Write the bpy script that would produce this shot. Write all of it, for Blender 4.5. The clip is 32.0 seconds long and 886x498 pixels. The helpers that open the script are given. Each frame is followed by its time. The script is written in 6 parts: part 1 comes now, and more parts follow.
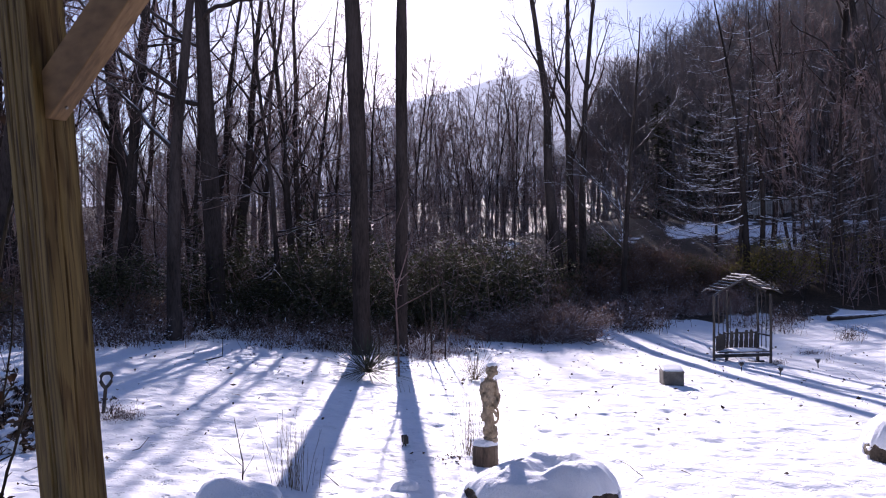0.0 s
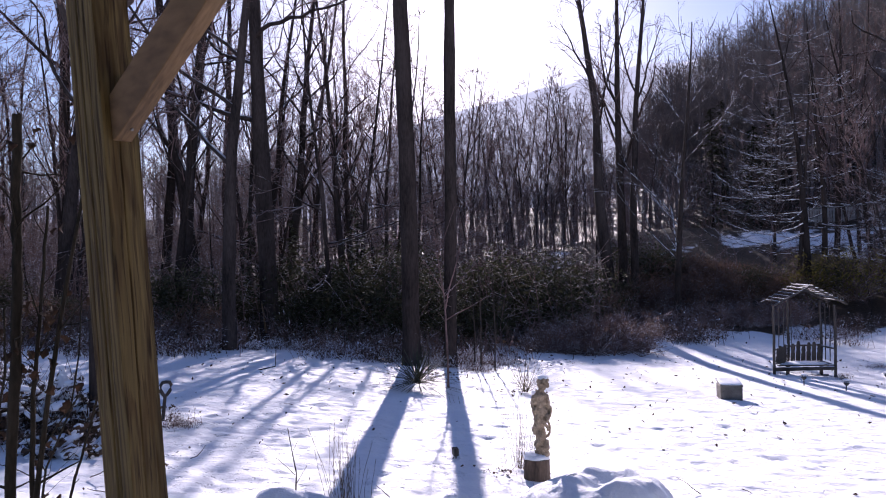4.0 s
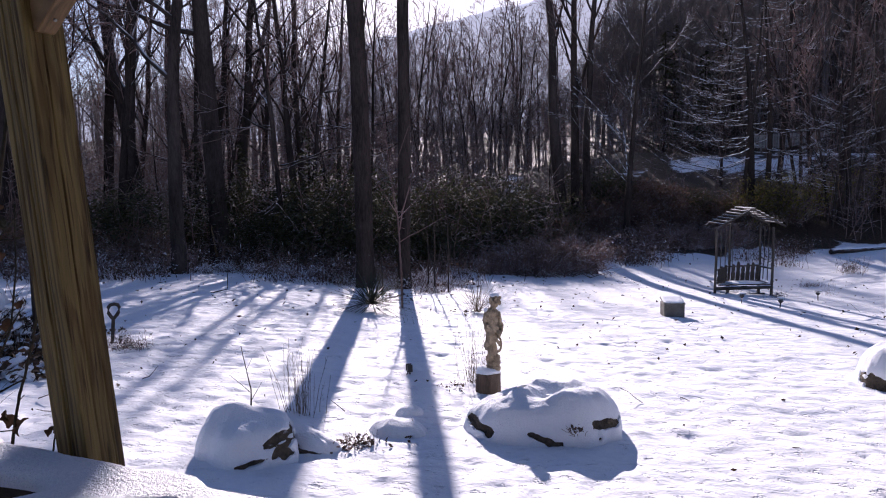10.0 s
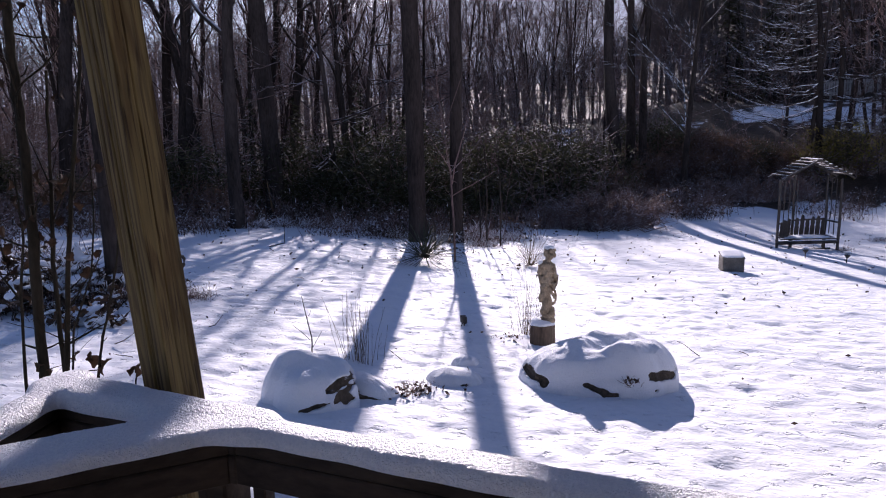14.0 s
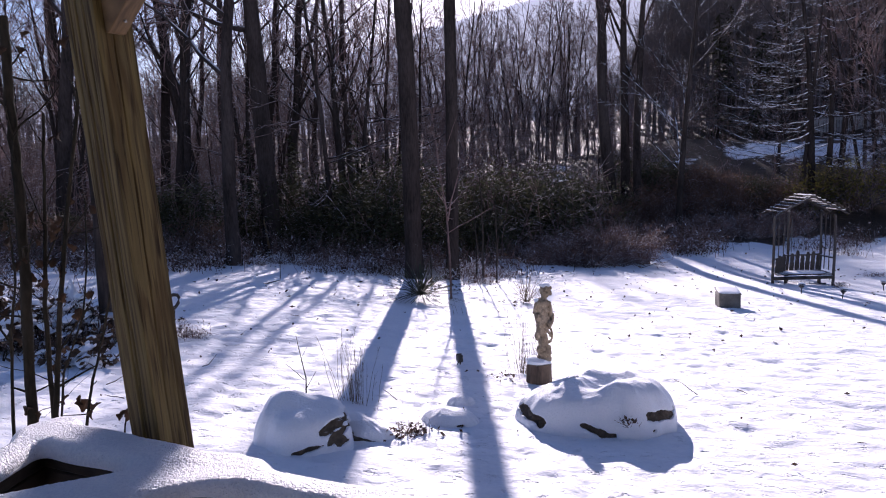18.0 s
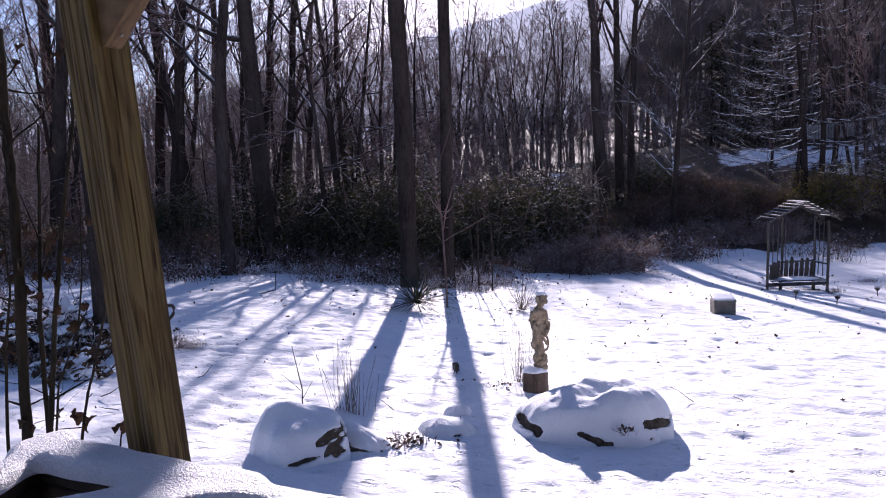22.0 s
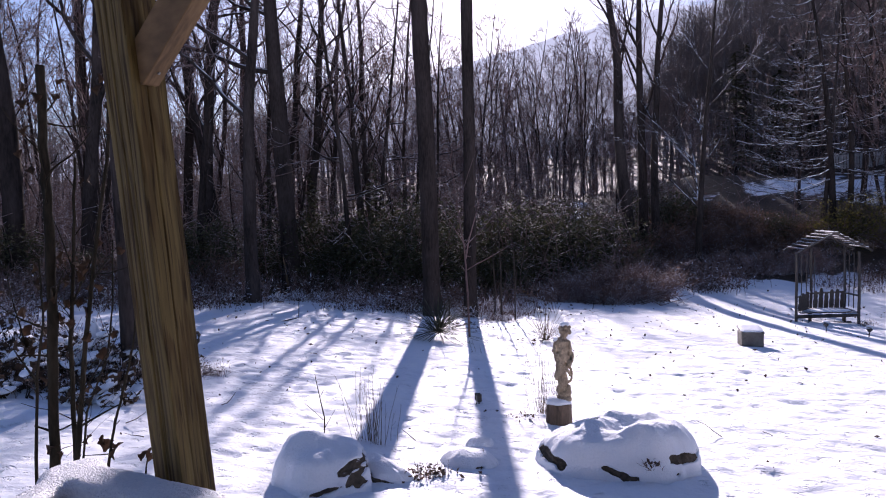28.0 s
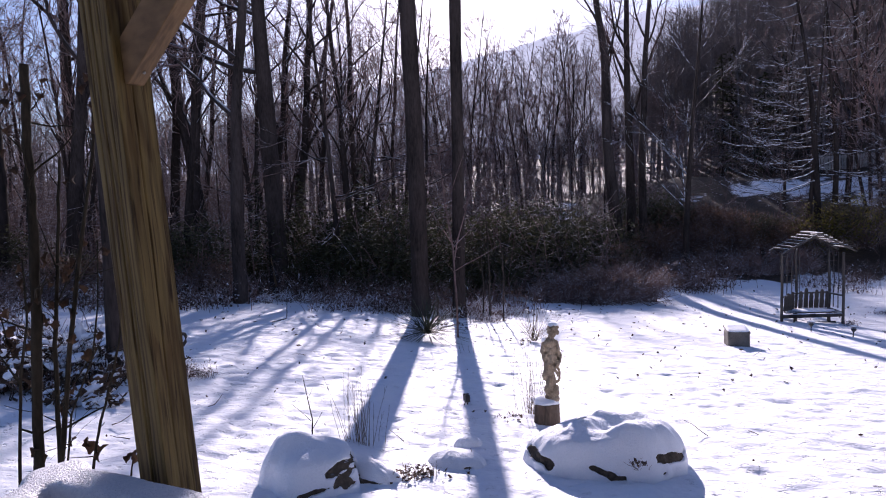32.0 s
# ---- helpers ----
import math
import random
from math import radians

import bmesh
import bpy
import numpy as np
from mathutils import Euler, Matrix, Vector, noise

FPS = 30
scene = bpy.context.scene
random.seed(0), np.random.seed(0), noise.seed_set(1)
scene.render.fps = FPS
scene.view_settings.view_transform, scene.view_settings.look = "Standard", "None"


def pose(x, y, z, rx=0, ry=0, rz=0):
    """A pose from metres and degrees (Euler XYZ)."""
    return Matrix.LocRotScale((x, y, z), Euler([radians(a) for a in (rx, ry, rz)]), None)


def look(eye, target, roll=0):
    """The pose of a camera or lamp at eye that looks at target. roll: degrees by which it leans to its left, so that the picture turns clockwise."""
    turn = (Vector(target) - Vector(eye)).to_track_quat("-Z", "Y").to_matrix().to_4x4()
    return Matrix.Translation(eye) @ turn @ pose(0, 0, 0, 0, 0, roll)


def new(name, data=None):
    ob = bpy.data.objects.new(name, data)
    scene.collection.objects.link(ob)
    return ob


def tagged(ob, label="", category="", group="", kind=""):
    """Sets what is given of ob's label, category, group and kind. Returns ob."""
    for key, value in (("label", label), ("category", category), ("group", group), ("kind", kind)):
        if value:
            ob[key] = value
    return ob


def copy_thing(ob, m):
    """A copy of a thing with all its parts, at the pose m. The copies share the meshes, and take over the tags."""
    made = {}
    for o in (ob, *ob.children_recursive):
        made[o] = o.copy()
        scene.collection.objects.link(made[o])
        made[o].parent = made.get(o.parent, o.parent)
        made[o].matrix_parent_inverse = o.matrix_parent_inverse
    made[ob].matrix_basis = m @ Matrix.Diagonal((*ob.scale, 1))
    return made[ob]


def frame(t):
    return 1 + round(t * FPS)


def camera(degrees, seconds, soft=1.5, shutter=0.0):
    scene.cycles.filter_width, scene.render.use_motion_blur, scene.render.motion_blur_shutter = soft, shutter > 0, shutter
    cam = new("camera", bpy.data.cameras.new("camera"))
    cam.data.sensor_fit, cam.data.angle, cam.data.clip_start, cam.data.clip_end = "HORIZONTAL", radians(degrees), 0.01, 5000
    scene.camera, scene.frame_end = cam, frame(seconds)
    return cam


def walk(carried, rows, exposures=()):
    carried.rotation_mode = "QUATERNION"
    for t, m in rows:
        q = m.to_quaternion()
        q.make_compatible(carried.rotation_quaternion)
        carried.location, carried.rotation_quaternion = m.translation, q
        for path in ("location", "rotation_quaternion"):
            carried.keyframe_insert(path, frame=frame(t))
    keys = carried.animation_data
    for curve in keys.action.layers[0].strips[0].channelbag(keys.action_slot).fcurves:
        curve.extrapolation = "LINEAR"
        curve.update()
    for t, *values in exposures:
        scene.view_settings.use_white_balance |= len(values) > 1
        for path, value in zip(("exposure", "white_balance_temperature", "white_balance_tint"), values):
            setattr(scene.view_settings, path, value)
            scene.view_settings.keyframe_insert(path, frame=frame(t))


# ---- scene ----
cam = camera(67.7, 32.0, soft=1.1)
PATH = [
    (0, (0.03, -0.084, 1.608), (0.032, 1.916, 1.594), -1.0),
    (0.5, (0.032, -0.07, 1.604), (0.026, 1.93, 1.597), -1.4),
    (1, (0.029, -0.077, 1.61), (0.014, 1.923, 1.608), -1.8),
    (1.5, (0.03, -0.072, 1.606), (0.007, 1.927, 1.596), -2.1),
    (2, (0.032, -0.08, 1.612), (-0.008, 1.92, 1.621), -1.8),
    (2.5, (0.025, -0.085, 1.619), (-0.038, 1.914, 1.635), -1.5),
    (3, (0.021, -0.085, 1.621), (-0.11, 1.911, 1.635), -1.3),
    (3.5, (0.02, -0.083, 1.62), (-0.118, 1.913, 1.638), -1.3),
    (5.5, (0.014, -0.079, 1.624), (-0.152, 1.914, 1.646), -1.2),
    (6, (0.018, -0.079, 1.623), (-0.141, 1.914, 1.662), -1.3),
    (6.5, (0.017, -0.092, 1.624), (-0.137, 1.902, 1.675), -1.1),
    (7, (0.015, -0.094, 1.624), (-0.128, 1.9, 1.678), -0.9),
    (7.5, (0.016, -0.085, 1.622), (-0.112, 1.911, 1.666), -0.9),
    (8, (0.018, -0.083, 1.623), (-0.096, 1.914, 1.661), -0.9),
    (8.5, (0.022, -0.086, 1.618), (-0.067, 1.912, 1.652), -0.9),
    (9, (0.018, -0.087, 1.59), (-0.051, 1.911, 1.553), -0.6),
    (9.5, (0.02, -0.078, 1.58), (-0.027, 1.918, 1.461), -0.6),
    (10, (0.02, -0.053, 1.569), (0.011, 1.935, 1.359), -1.1),
    (10.5, (0.026, -0.064, 1.562), (0.032, 1.918, 1.292), -1.7),
    (11, (0.021, -0.071, 1.548), (0.045, 1.901, 1.217), -1.8),
    (11.5, (0.024, -0.071, 1.542), (0.059, 1.897, 1.188), -2.1),
    (12, (0.024, -0.069, 1.542), (0.044, 1.899, 1.189), -2.3),
    (12.5, (0.031, -0.073, 1.545), (0.087, 1.896, 1.201), -2.8),
    (13, (0.015, -0.067, 1.541), (0.032, 1.902, 1.194), -2.7),
    (13.5, (-0.004, -0.065, 1.543), (-0.08, 1.903, 1.195), -2.3),
    (14, (-0.017, -0.073, 1.546), (-0.181, 1.891, 1.206), -1.8),
    (14.5, (-0.022, -0.09, 1.55), (-0.259, 1.869, 1.222), -1.6),
    (16.5, (-0.005, -0.08, 1.563), (-0.176, 1.894, 1.289), -1.5),
    (17, (-0.005, -0.074, 1.565), (-0.167, 1.901, 1.294), -1.8),
    (17.5, (-0.005, -0.067, 1.566), (-0.165, 1.909, 1.299), -1.9),
    (18, (-0.005, -0.066, 1.568), (-0.157, 1.915, 1.334), -1.9),
    (18.5, (-0.002, -0.066, 1.573), (-0.14, 1.92, 1.374), -1.8),
    (19, (-0.004, -0.06, 1.584), (-0.145, 1.929, 1.425), -2.3),
    (19.5, (0.001, -0.065, 1.582), (-0.136, 1.92, 1.384), -2.6),
    (20, (-0.001, -0.062, 1.57), (-0.139, 1.916, 1.31), -2.6),
    (20.5, (-0.007, -0.063, 1.563), (-0.14, 1.914, 1.294), -2.2),
    (21, (-0.006, -0.085, 1.578), (-0.144, 1.898, 1.361), -2.2),
    (21.5, (-0.008, -0.073, 1.577), (-0.143, 1.911, 1.362), -2.3),
    (22, (-0.008, -0.07, 1.577), (-0.145, 1.914, 1.367), -2.2),
    (22.5, (-0.007, -0.072, 1.579), (-0.132, 1.914, 1.382), -2.0),
    (23, (-0.007, -0.082, 1.58), (-0.133, 1.906, 1.392), -2.2),
    (23.5, (-0.006, -0.077, 1.582), (-0.136, 1.91, 1.401), -2.4),
    (24, (-0.005, -0.077, 1.585), (-0.136, 1.912, 1.422), -2.4),
    (24.5, (-0.005, -0.077, 1.585), (-0.138, 1.912, 1.424), -2.4),
    (25, (-0.005, -0.084, 1.585), (-0.136, 1.906, 1.423), -2.6),
    (25.5, (-0.008, -0.082, 1.585), (-0.146, 1.908, 1.43), -2.4),
    (26, (-0.015, -0.081, 1.585), (-0.214, 1.903, 1.44), -2.5),
    (26.5, (-0.014, -0.086, 1.589), (-0.23, 1.898, 1.467), -2.3),
    (28.5, (-0.012, -0.088, 1.589), (-0.211, 1.898, 1.467), -2.0),
    (29, (-0.012, -0.092, 1.587), (-0.213, 1.894, 1.466), -2.1),
    (29.5, (-0.011, -0.093, 1.587), (-0.205, 1.894, 1.467), -2.2),
    (30, (-0.011, -0.087, 1.586), (-0.199, 1.9, 1.465), -2.3),
    (30.5, (-0.009, -0.087, 1.587), (-0.188, 1.901, 1.468), -2.4),
    (31, (-0.011, -0.087, 1.586), (-0.192, 1.902, 1.47), -2.1),
    (31.5, (-0.009, -0.098, 1.588), (-0.179, 1.891, 1.47), -2.2),
    (32, (-0.007, -0.089, 1.588), (-0.175, 1.9, 1.467), -2.0),
]
walk(cam, [(t, look(eye, target, roll)) for t, eye, target, roll in PATH], exposures=[(0.0, 0.84, 5920, 32), (8.5, 0.84, 5920, 32), (10.5, 0.50, 6060, 29), (12.5, 0.44, 6180, 28), (14.5, 0.56, 5920, 31), (17.0, 0.74, 5920, 32), (32.0, 0.78, 5920, 32)])

# ---- light ----
SUN_AZ, SUN_EL = -4.0, 21.5
world = bpy.data.worlds.new("world")
scene.world = world
world.use_nodes = True
wn = world.node_tree
sky = wn.nodes.new("ShaderNodeTexSky")
sky.sky_type = "NISHITA"
sky.sun_disc = False
sky.sun_elevation, sky.sun_rotation = radians(SUN_EL), radians(SUN_AZ)
sky.altitude, sky.air_density, sky.dust_density, sky.ozone_density = 500, 1.0, 0.9, 2.6
wn.nodes["Background"].inputs["Strength"].default_value = 0.07
wn.links.new(sky.outputs[0], wn.nodes["Background"].inputs["Color"])
sun_data = bpy.data.lights.new("sun", "SUN")
sun_data.energy, sun_data.angle, sun_data.color = 5.0, radians(0.5), (1.0, 0.92, 0.80)
sun = new("sun", sun_data)
sun_way = Vector((math.sin(radians(SUN_AZ)) * math.cos(radians(SUN_EL)), math.cos(radians(SUN_AZ)) * math.cos(radians(SUN_EL)), math.sin(radians(SUN_EL))))
sun.matrix_world = look(sun_way * 60, (0, 0, 0))


# ---- materials ----
def material(name, dark, light, coarse=4.0, fine=40.0, rough=0.8, bump=0.3, stretch=(1, 1, 1), metal=0.0, gloss=0.3, vary=0.0, depth=0.01):
    """A surface of two colours, mottled at two scales, with relief."""
    m = bpy.data.materials.new(name)
    m.use_nodes = True
    nt = m.node_tree
    link = nt.links.new
    b = nt.nodes["Principled BSDF"]
    b.inputs["Roughness"].default_value, b.inputs["Metallic"].default_value = rough, metal
    b.inputs["Specular IOR Level"].default_value = gloss
    co, mp = nt.nodes.new("ShaderNodeTexCoord"), nt.nodes.new("ShaderNodeMapping")
    mp.inputs["Scale"].default_value = stretch
    link(co.outputs["Object"], mp.inputs["Vector"])
    n1, n2 = nt.nodes.new("ShaderNodeTexNoise"), nt.nodes.new("ShaderNodeTexNoise")
    for n, s, d in ((n1, coarse, 4.0), (n2, fine, 6.0)):
        n.inputs["Scale"].default_value, n.inputs["Detail"].default_value = s, d
        link(mp.outputs[0], n.inputs["Vector"])
    add = nt.nodes.new("ShaderNodeMath")
    add.operation = "MULTIPLY_ADD"
    link(n2.outputs["Fac"], add.inputs[0])
    add.inputs[1].default_value = 0.6
    link(n1.outputs["Fac"], add.inputs[2])
    ramp = nt.nodes.new("ShaderNodeValToRGB")
    ramp.color_ramp.elements[0].position, ramp.color_ramp.elements[1].position = 0.55, 1.05
    ramp.color_ramp.elements[0].color, ramp.color_ramp.elements[1].color = (*dark, 1), (*light, 1)
    link(add.outputs[0], ramp.inputs[0])
    out = ramp.outputs[0]
    if vary:
        info, hsv = nt.nodes.new("ShaderNodeObjectInfo"), nt.nodes.new("ShaderNodeHueSaturation")
        rng = nt.nodes.new("ShaderNodeMapRange")
        rng.inputs["To Min"].default_value, rng.inputs["To Max"].default_value = 1 - vary, 1 + vary
        link(info.outputs["Random"], rng.inputs[0])
        link(rng.outputs[0], hsv.inputs["Value"])
        link(out, hsv.inputs["Color"])
        out = hsv.outputs[0]
    link(out, b.inputs["Base Color"])
    bp = nt.nodes.new("ShaderNodeBump")
    bp.inputs["Strength"].default_value, bp.inputs["Distance"].default_value = bump, depth
    link(add.outputs[0], bp.inputs["Height"])
    link(bp.outputs[0], b.inputs["Normal"])
    return m


def snow_over(m, low, high, amount=1.0, scale=6.0):
    """Lays snow on the upward faces of a material, in broken patches."""
    nt = m.node_tree
    link = nt.links.new
    b = nt.nodes["Principled BSDF"]
    old = b.inputs["Base Color"].links[0].from_socket
    geo, sep = nt.nodes.new("ShaderNodeNewGeometry"), nt.nodes.new("ShaderNodeSeparateXYZ")
    link(geo.outputs["Normal"], sep.inputs[0])
    rng = nt.nodes.new("ShaderNodeMapRange")
    rng.inputs["From Min"].default_value, rng.inputs["From Max"].default_value = low, high
    rng.inputs["To Max"].default_value = amount
    link(sep.outputs["Z"], rng.inputs[0])
    n = nt.nodes.new("ShaderNodeTexNoise")
    n.inputs["Scale"].default_value = scale
    co = nt.nodes.new("ShaderNodeTexCoord")
    link(co.outputs["Object"], n.inputs["Vector"])
    r2 = nt.nodes.new("ShaderNodeMapRange")
    r2.inputs["From Min"].default_value, r2.inputs["From Max"].default_value = 0.42, 0.56
    link(n.outputs["Fac"], r2.inputs[0])
    mul = nt.nodes.new("ShaderNodeMath")
    mul.operation = "MULTIPLY"
    link(rng.outputs[0], mul.inputs[0])
    link(r2.outputs[0], mul.inputs[1])
    mix = nt.nodes.new("ShaderNodeMix")
    mix.data_type = "RGBA"
    link(mul.outputs[0], mix.inputs["Factor"])
    link(old, mix.inputs["A"])
    mix.inputs["B"].default_value = (0.84, 0.86, 0.9, 1)
    link(mix.outputs["Result"], b.inputs["Base Color"])
    return m


SNOW = material("snow", (0.80, 0.83, 0.88), (0.90, 0.91, 0.93), 5.0, 90.0, 0.75, 0.5, gloss=0.25, depth=0.03)
SNOW_GRAIN = material("snow_grainy", (0.78, 0.80, 0.85), (0.93, 0.93, 0.94), 120.0, 300.0, 0.35, 1.0, gloss=0.5, depth=0.009)
BARK = snow_over(material("bark", (0.020, 0.016, 0.014), (0.078, 0.060, 0.052), 3.0, 28.0, 1.0, 0.8, (1, 1, 0.25), gloss=0.03, vary=0.25, depth=0.02), 0.45, 0.8, 0.8)
BARK_SNOW = snow_over(material("bark_snowy", (0.025, 0.02, 0.016), (0.11, 0.09, 0.075), 3.0, 28.0, 0.9, 0.8, (1, 1, 0.25), vary=0.2, depth=0.02), -0.25, 0.15, 1.0, 5.0)
TWIG = snow_over(material("twig_bark", (0.08, 0.050, 0.044), (0.25, 0.160, 0.138), 2.0, 20.0, 0.85, 0.3, vary=0.25), 0.35, 0.75, 0.7, 5.0)
FAR_WOOD = material("far_wood", (0.08, 0.066, 0.064), (0.21, 0.17, 0.155), 0.05, 3.0, 0.95, 0.1, vary=0.0)
LEAF = snow_over(material("evergreen_leaf", (0.028, 0.030, 0.018), (0.10, 0.092, 0.050), 1.2, 20.0, 0.8, 0.2, gloss=0.06, vary=0.3), 0.88, 0.99, 0.2, 2.5)
LEAF_BROWN = snow_over(material("brown_leaf", (0.075, 0.046, 0.034), (0.27, 0.165, 0.115), 1.5, 20.0, 0.8, 0.2, gloss=0.1, vary=0.25), 0.85, 0.99, 0.25, 3.0)
LEAF_OLIVE = material("olive_leaf", (0.05, 0.052, 0.012), (0.26, 0.22, 0.06), 1.5, 20.0, 0.75, 0.2, gloss=0.15, vary=0.25)
DRY_LEAF = material("withered_leaf", (0.05, 0.03, 0.022), (0.19, 0.12, 0.085), 14.0, 60.0, 0.8, 0.3)
DEAD_LEAF = material("dead_leaf", (0.03, 0.018, 0.012), (0.10, 0.06, 0.035), 10.0, 60.0, 0.8, 0.3, vary=0.3)
YUCCA = material("yucca_leaf", (0.014, 0.017, 0.008), (0.07, 0.072, 0.035), 3.0, 30.0, 0.55, 0.2, gloss=0.3, vary=0.3)
STRAW = material("dry_grass", (0.07, 0.05, 0.028), (0.22, 0.165, 0.095), 5.0, 30.0, 0.8, 0.2, vary=0.2)
CANE = material("cane_bark", (0.010, 0.009, 0.006), (0.046, 0.036, 0.024), 8.0, 70.0, 0.9, 0.5, (1, 1, 0.3), gloss=0.08, depth=0.004)
STONE = snow_over(material("field_stone", (0.022, 0.018, 0.014), (0.12, 0.094, 0.068), 6.0, 40.0, 0.9, 0.9, depth=0.02), 0.8, 0.98, 0.9, 12.0)
STATUE = material("cast_stone", (0.12, 0.088, 0.056), (0.38, 0.30, 0.205), 12.0, 70.0, 0.85, 0.6, depth=0.006)
GREY_WOOD = snow_over(material("weathered_wood", (0.026, 0.021, 0.018), (0.10, 0.084, 0.07), 5.0, 50.0, 0.85, 0.5, (1, 1, 0.3), vary=0.2, depth=0.004), 0.75, 0.95, 0.95, 3.0)
RAIL_WOOD = material("dark_rail_wood", (0.010, 0.007, 0.005), (0.06, 0.043, 0.03), 9.0, 60.0, 0.85, 0.9, (0.35, 1, 1), vary=0.2, depth=0.006)
STUMP_WOOD = material("stump_bark", (0.032, 0.023, 0.017), (0.15, 0.108, 0.078), 8.0, 45.0, 0.9, 0.9, (1.6, 1.6, 0.35), depth=0.012)
BOX_STONE = material("grey_box", (0.07, 0.066, 0.058), (0.17, 0.158, 0.138), 6.0, 60.0, 0.8, 0.3)
BLACK = material("black_plastic", (0.008, 0.008, 0.009), (0.025, 0.025, 0.027), 8.0, 60.0, 0.4, 0.1, gloss=0.4)
STEEL = material("screw_steel", (0.10, 0.095, 0.09), (0.25, 0.24, 0.22), 40.0, 200.0, 0.35, 0.1, metal=1.0)
WIRE = material("cable", (0.03, 0.03, 0.03), (0.09, 0.085, 0.08), 2.0, 30.0, 0.6, 0.1)
SIDING = material("siding", (0.30, 0.25, 0.19), (0.42, 0.36, 0.28), 2.0, 30.0, 0.7, 0.2)
# air haze painted into the far mountain: pale blue, with a glow
HAZE = material("painted_haze", (0.15, 0.17, 0.22), (0.24, 0.26, 0.32), 0.03, 0.4, 1.0, 0.0, gloss=0.0)
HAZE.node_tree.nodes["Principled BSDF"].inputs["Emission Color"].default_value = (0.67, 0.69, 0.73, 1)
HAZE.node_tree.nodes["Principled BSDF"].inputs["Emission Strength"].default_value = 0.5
FENCE = material("fence_board", (0.2, 0.19, 0.18), (0.4, 0.38, 0.35), 3.0, 30.0, 0.8, 0.3)


def post_wood():
    """Weathered yellow pine: long wavy grain with dark growth bands and checks."""
    m = material("post_pine", (0.062, 0.044, 0.015), (0.235, 0.17, 0.06), 3.0, 55.0, 0.7, 0.5, (1.0, 1.0, 0.07), gloss=0.25, depth=0.003)
    nt = m.node_tree
    link = nt.links.new
    b = nt.nodes["Principled BSDF"]
    old = b.inputs["Base Color"].links[0].from_socket
    co, mp, wv = nt.nodes.new("ShaderNodeTexCoord"), nt.nodes.new("ShaderNodeMapping"), nt.nodes.new("ShaderNodeTexWave")
    mp.inputs["Scale"].default_value = (1, 1, 0.10)
    link(co.outputs["Object"], mp.inputs["Vector"])
    link(mp.outputs[0], wv.inputs["Vector"])
    wv.wave_type, wv.bands_direction = "BANDS", "X"
    wv.inputs["Scale"].default_value, wv.inputs["Distortion"].default_value = 17.0, 14.0
    wv.inputs["Detail"].default_value, wv.inputs["Detail Scale"].default_value = 3.0, 0.9
    r = nt.nodes.new("ShaderNodeValToRGB")
    r.color_ramp.elements[0].color, r.color_ramp.elements[1].color = (0.62, 0.54, 0.46, 1), (1, 1, 1, 1)
    r.color_ramp.elements[0].position, r.color_ramp.elements[1].position = 0.05, 0.55
    link(wv.outputs["Fac"], r.inputs[0])
    mix = nt.nodes.new("ShaderNodeMix")
    mix.data_type, mix.blend_type = "RGBA", "MULTIPLY"
    mix.inputs["Factor"].default_value = 0.95
    link(old, mix.inputs["A"])
    link(r.outputs[0], mix.inputs["B"])
    # thin dark grain lines and checks
    m2, n3, r3, mix2 = nt.nodes.new("ShaderNodeMapping"), nt.nodes.new("ShaderNodeTexNoise"), nt.nodes.new("ShaderNodeValToRGB"), nt.nodes.new("ShaderNodeMix")
    m2.inputs["Scale"].default_value = (1, 1, 0.045)
    link(co.outputs["Object"], m2.inputs["Vector"])
    link(m2.outputs[0], n3.inputs["Vector"])
    n3.inputs["Scale"].default_value, n3.inputs["Detail"].default_value, n3.inputs["Distortion"].default_value = 95.0, 3.0, 0.8
    r3.color_ramp.elements[0].color, r3.color_ramp.elements[1].color = (0.28, 0.22, 0.17, 1), (1, 1, 1, 1)
    r3.color_ramp.elements[0].position, r3.color_ramp.elements[1].position = 0.33, 0.47
    link(n3.outputs["Fac"], r3.inputs[0])
    mix2.data_type, mix2.blend_type = "RGBA", "MULTIPLY"
    mix2.inputs["Factor"].default_value = 0.9
    link(mix.outputs["Result"], mix2.inputs["A"])
    link(r3.outputs[0], mix2.inputs["B"])
    link(mix2.outputs["Result"], b.inputs["Base Color"])
    return m


PINE = post_wood()
BRACE_PINE = material("brace_pine", (0.09, 0.054, 0.022), (0.26, 0.16, 0.072), 7.0, 60.0, 0.65, 0.4, (0.25, 1.6, 0.5), depth=0.002)


def let_light_through(m, share):
    """Leaves: part of the light that falls on one side shows on the other."""
    nt = m.node_tree
    b = nt.nodes["Principled BSDF"]
    tr, mix = nt.nodes.new("ShaderNodeBsdfTranslucent"), nt.nodes.new("ShaderNodeMixShader")
    nt.links.new(b.inputs["Base Color"].links[0].from_socket, tr.inputs["Color"])
    mix.inputs[0].default_value = share
    nt.links.new(b.outputs[0], mix.inputs[1])
    nt.links.new(tr.outputs[0], mix.inputs[2])
    nt.links.new(mix.outputs[0], nt.nodes["Material Output"].inputs["Surface"])


for leafy, share in ((LEAF, 0.2), (LEAF_BROWN, 0.6), (LEAF_OLIVE, 0.5), (DEAD_LEAF, 0.12)):
    let_light_through(leafy, share)


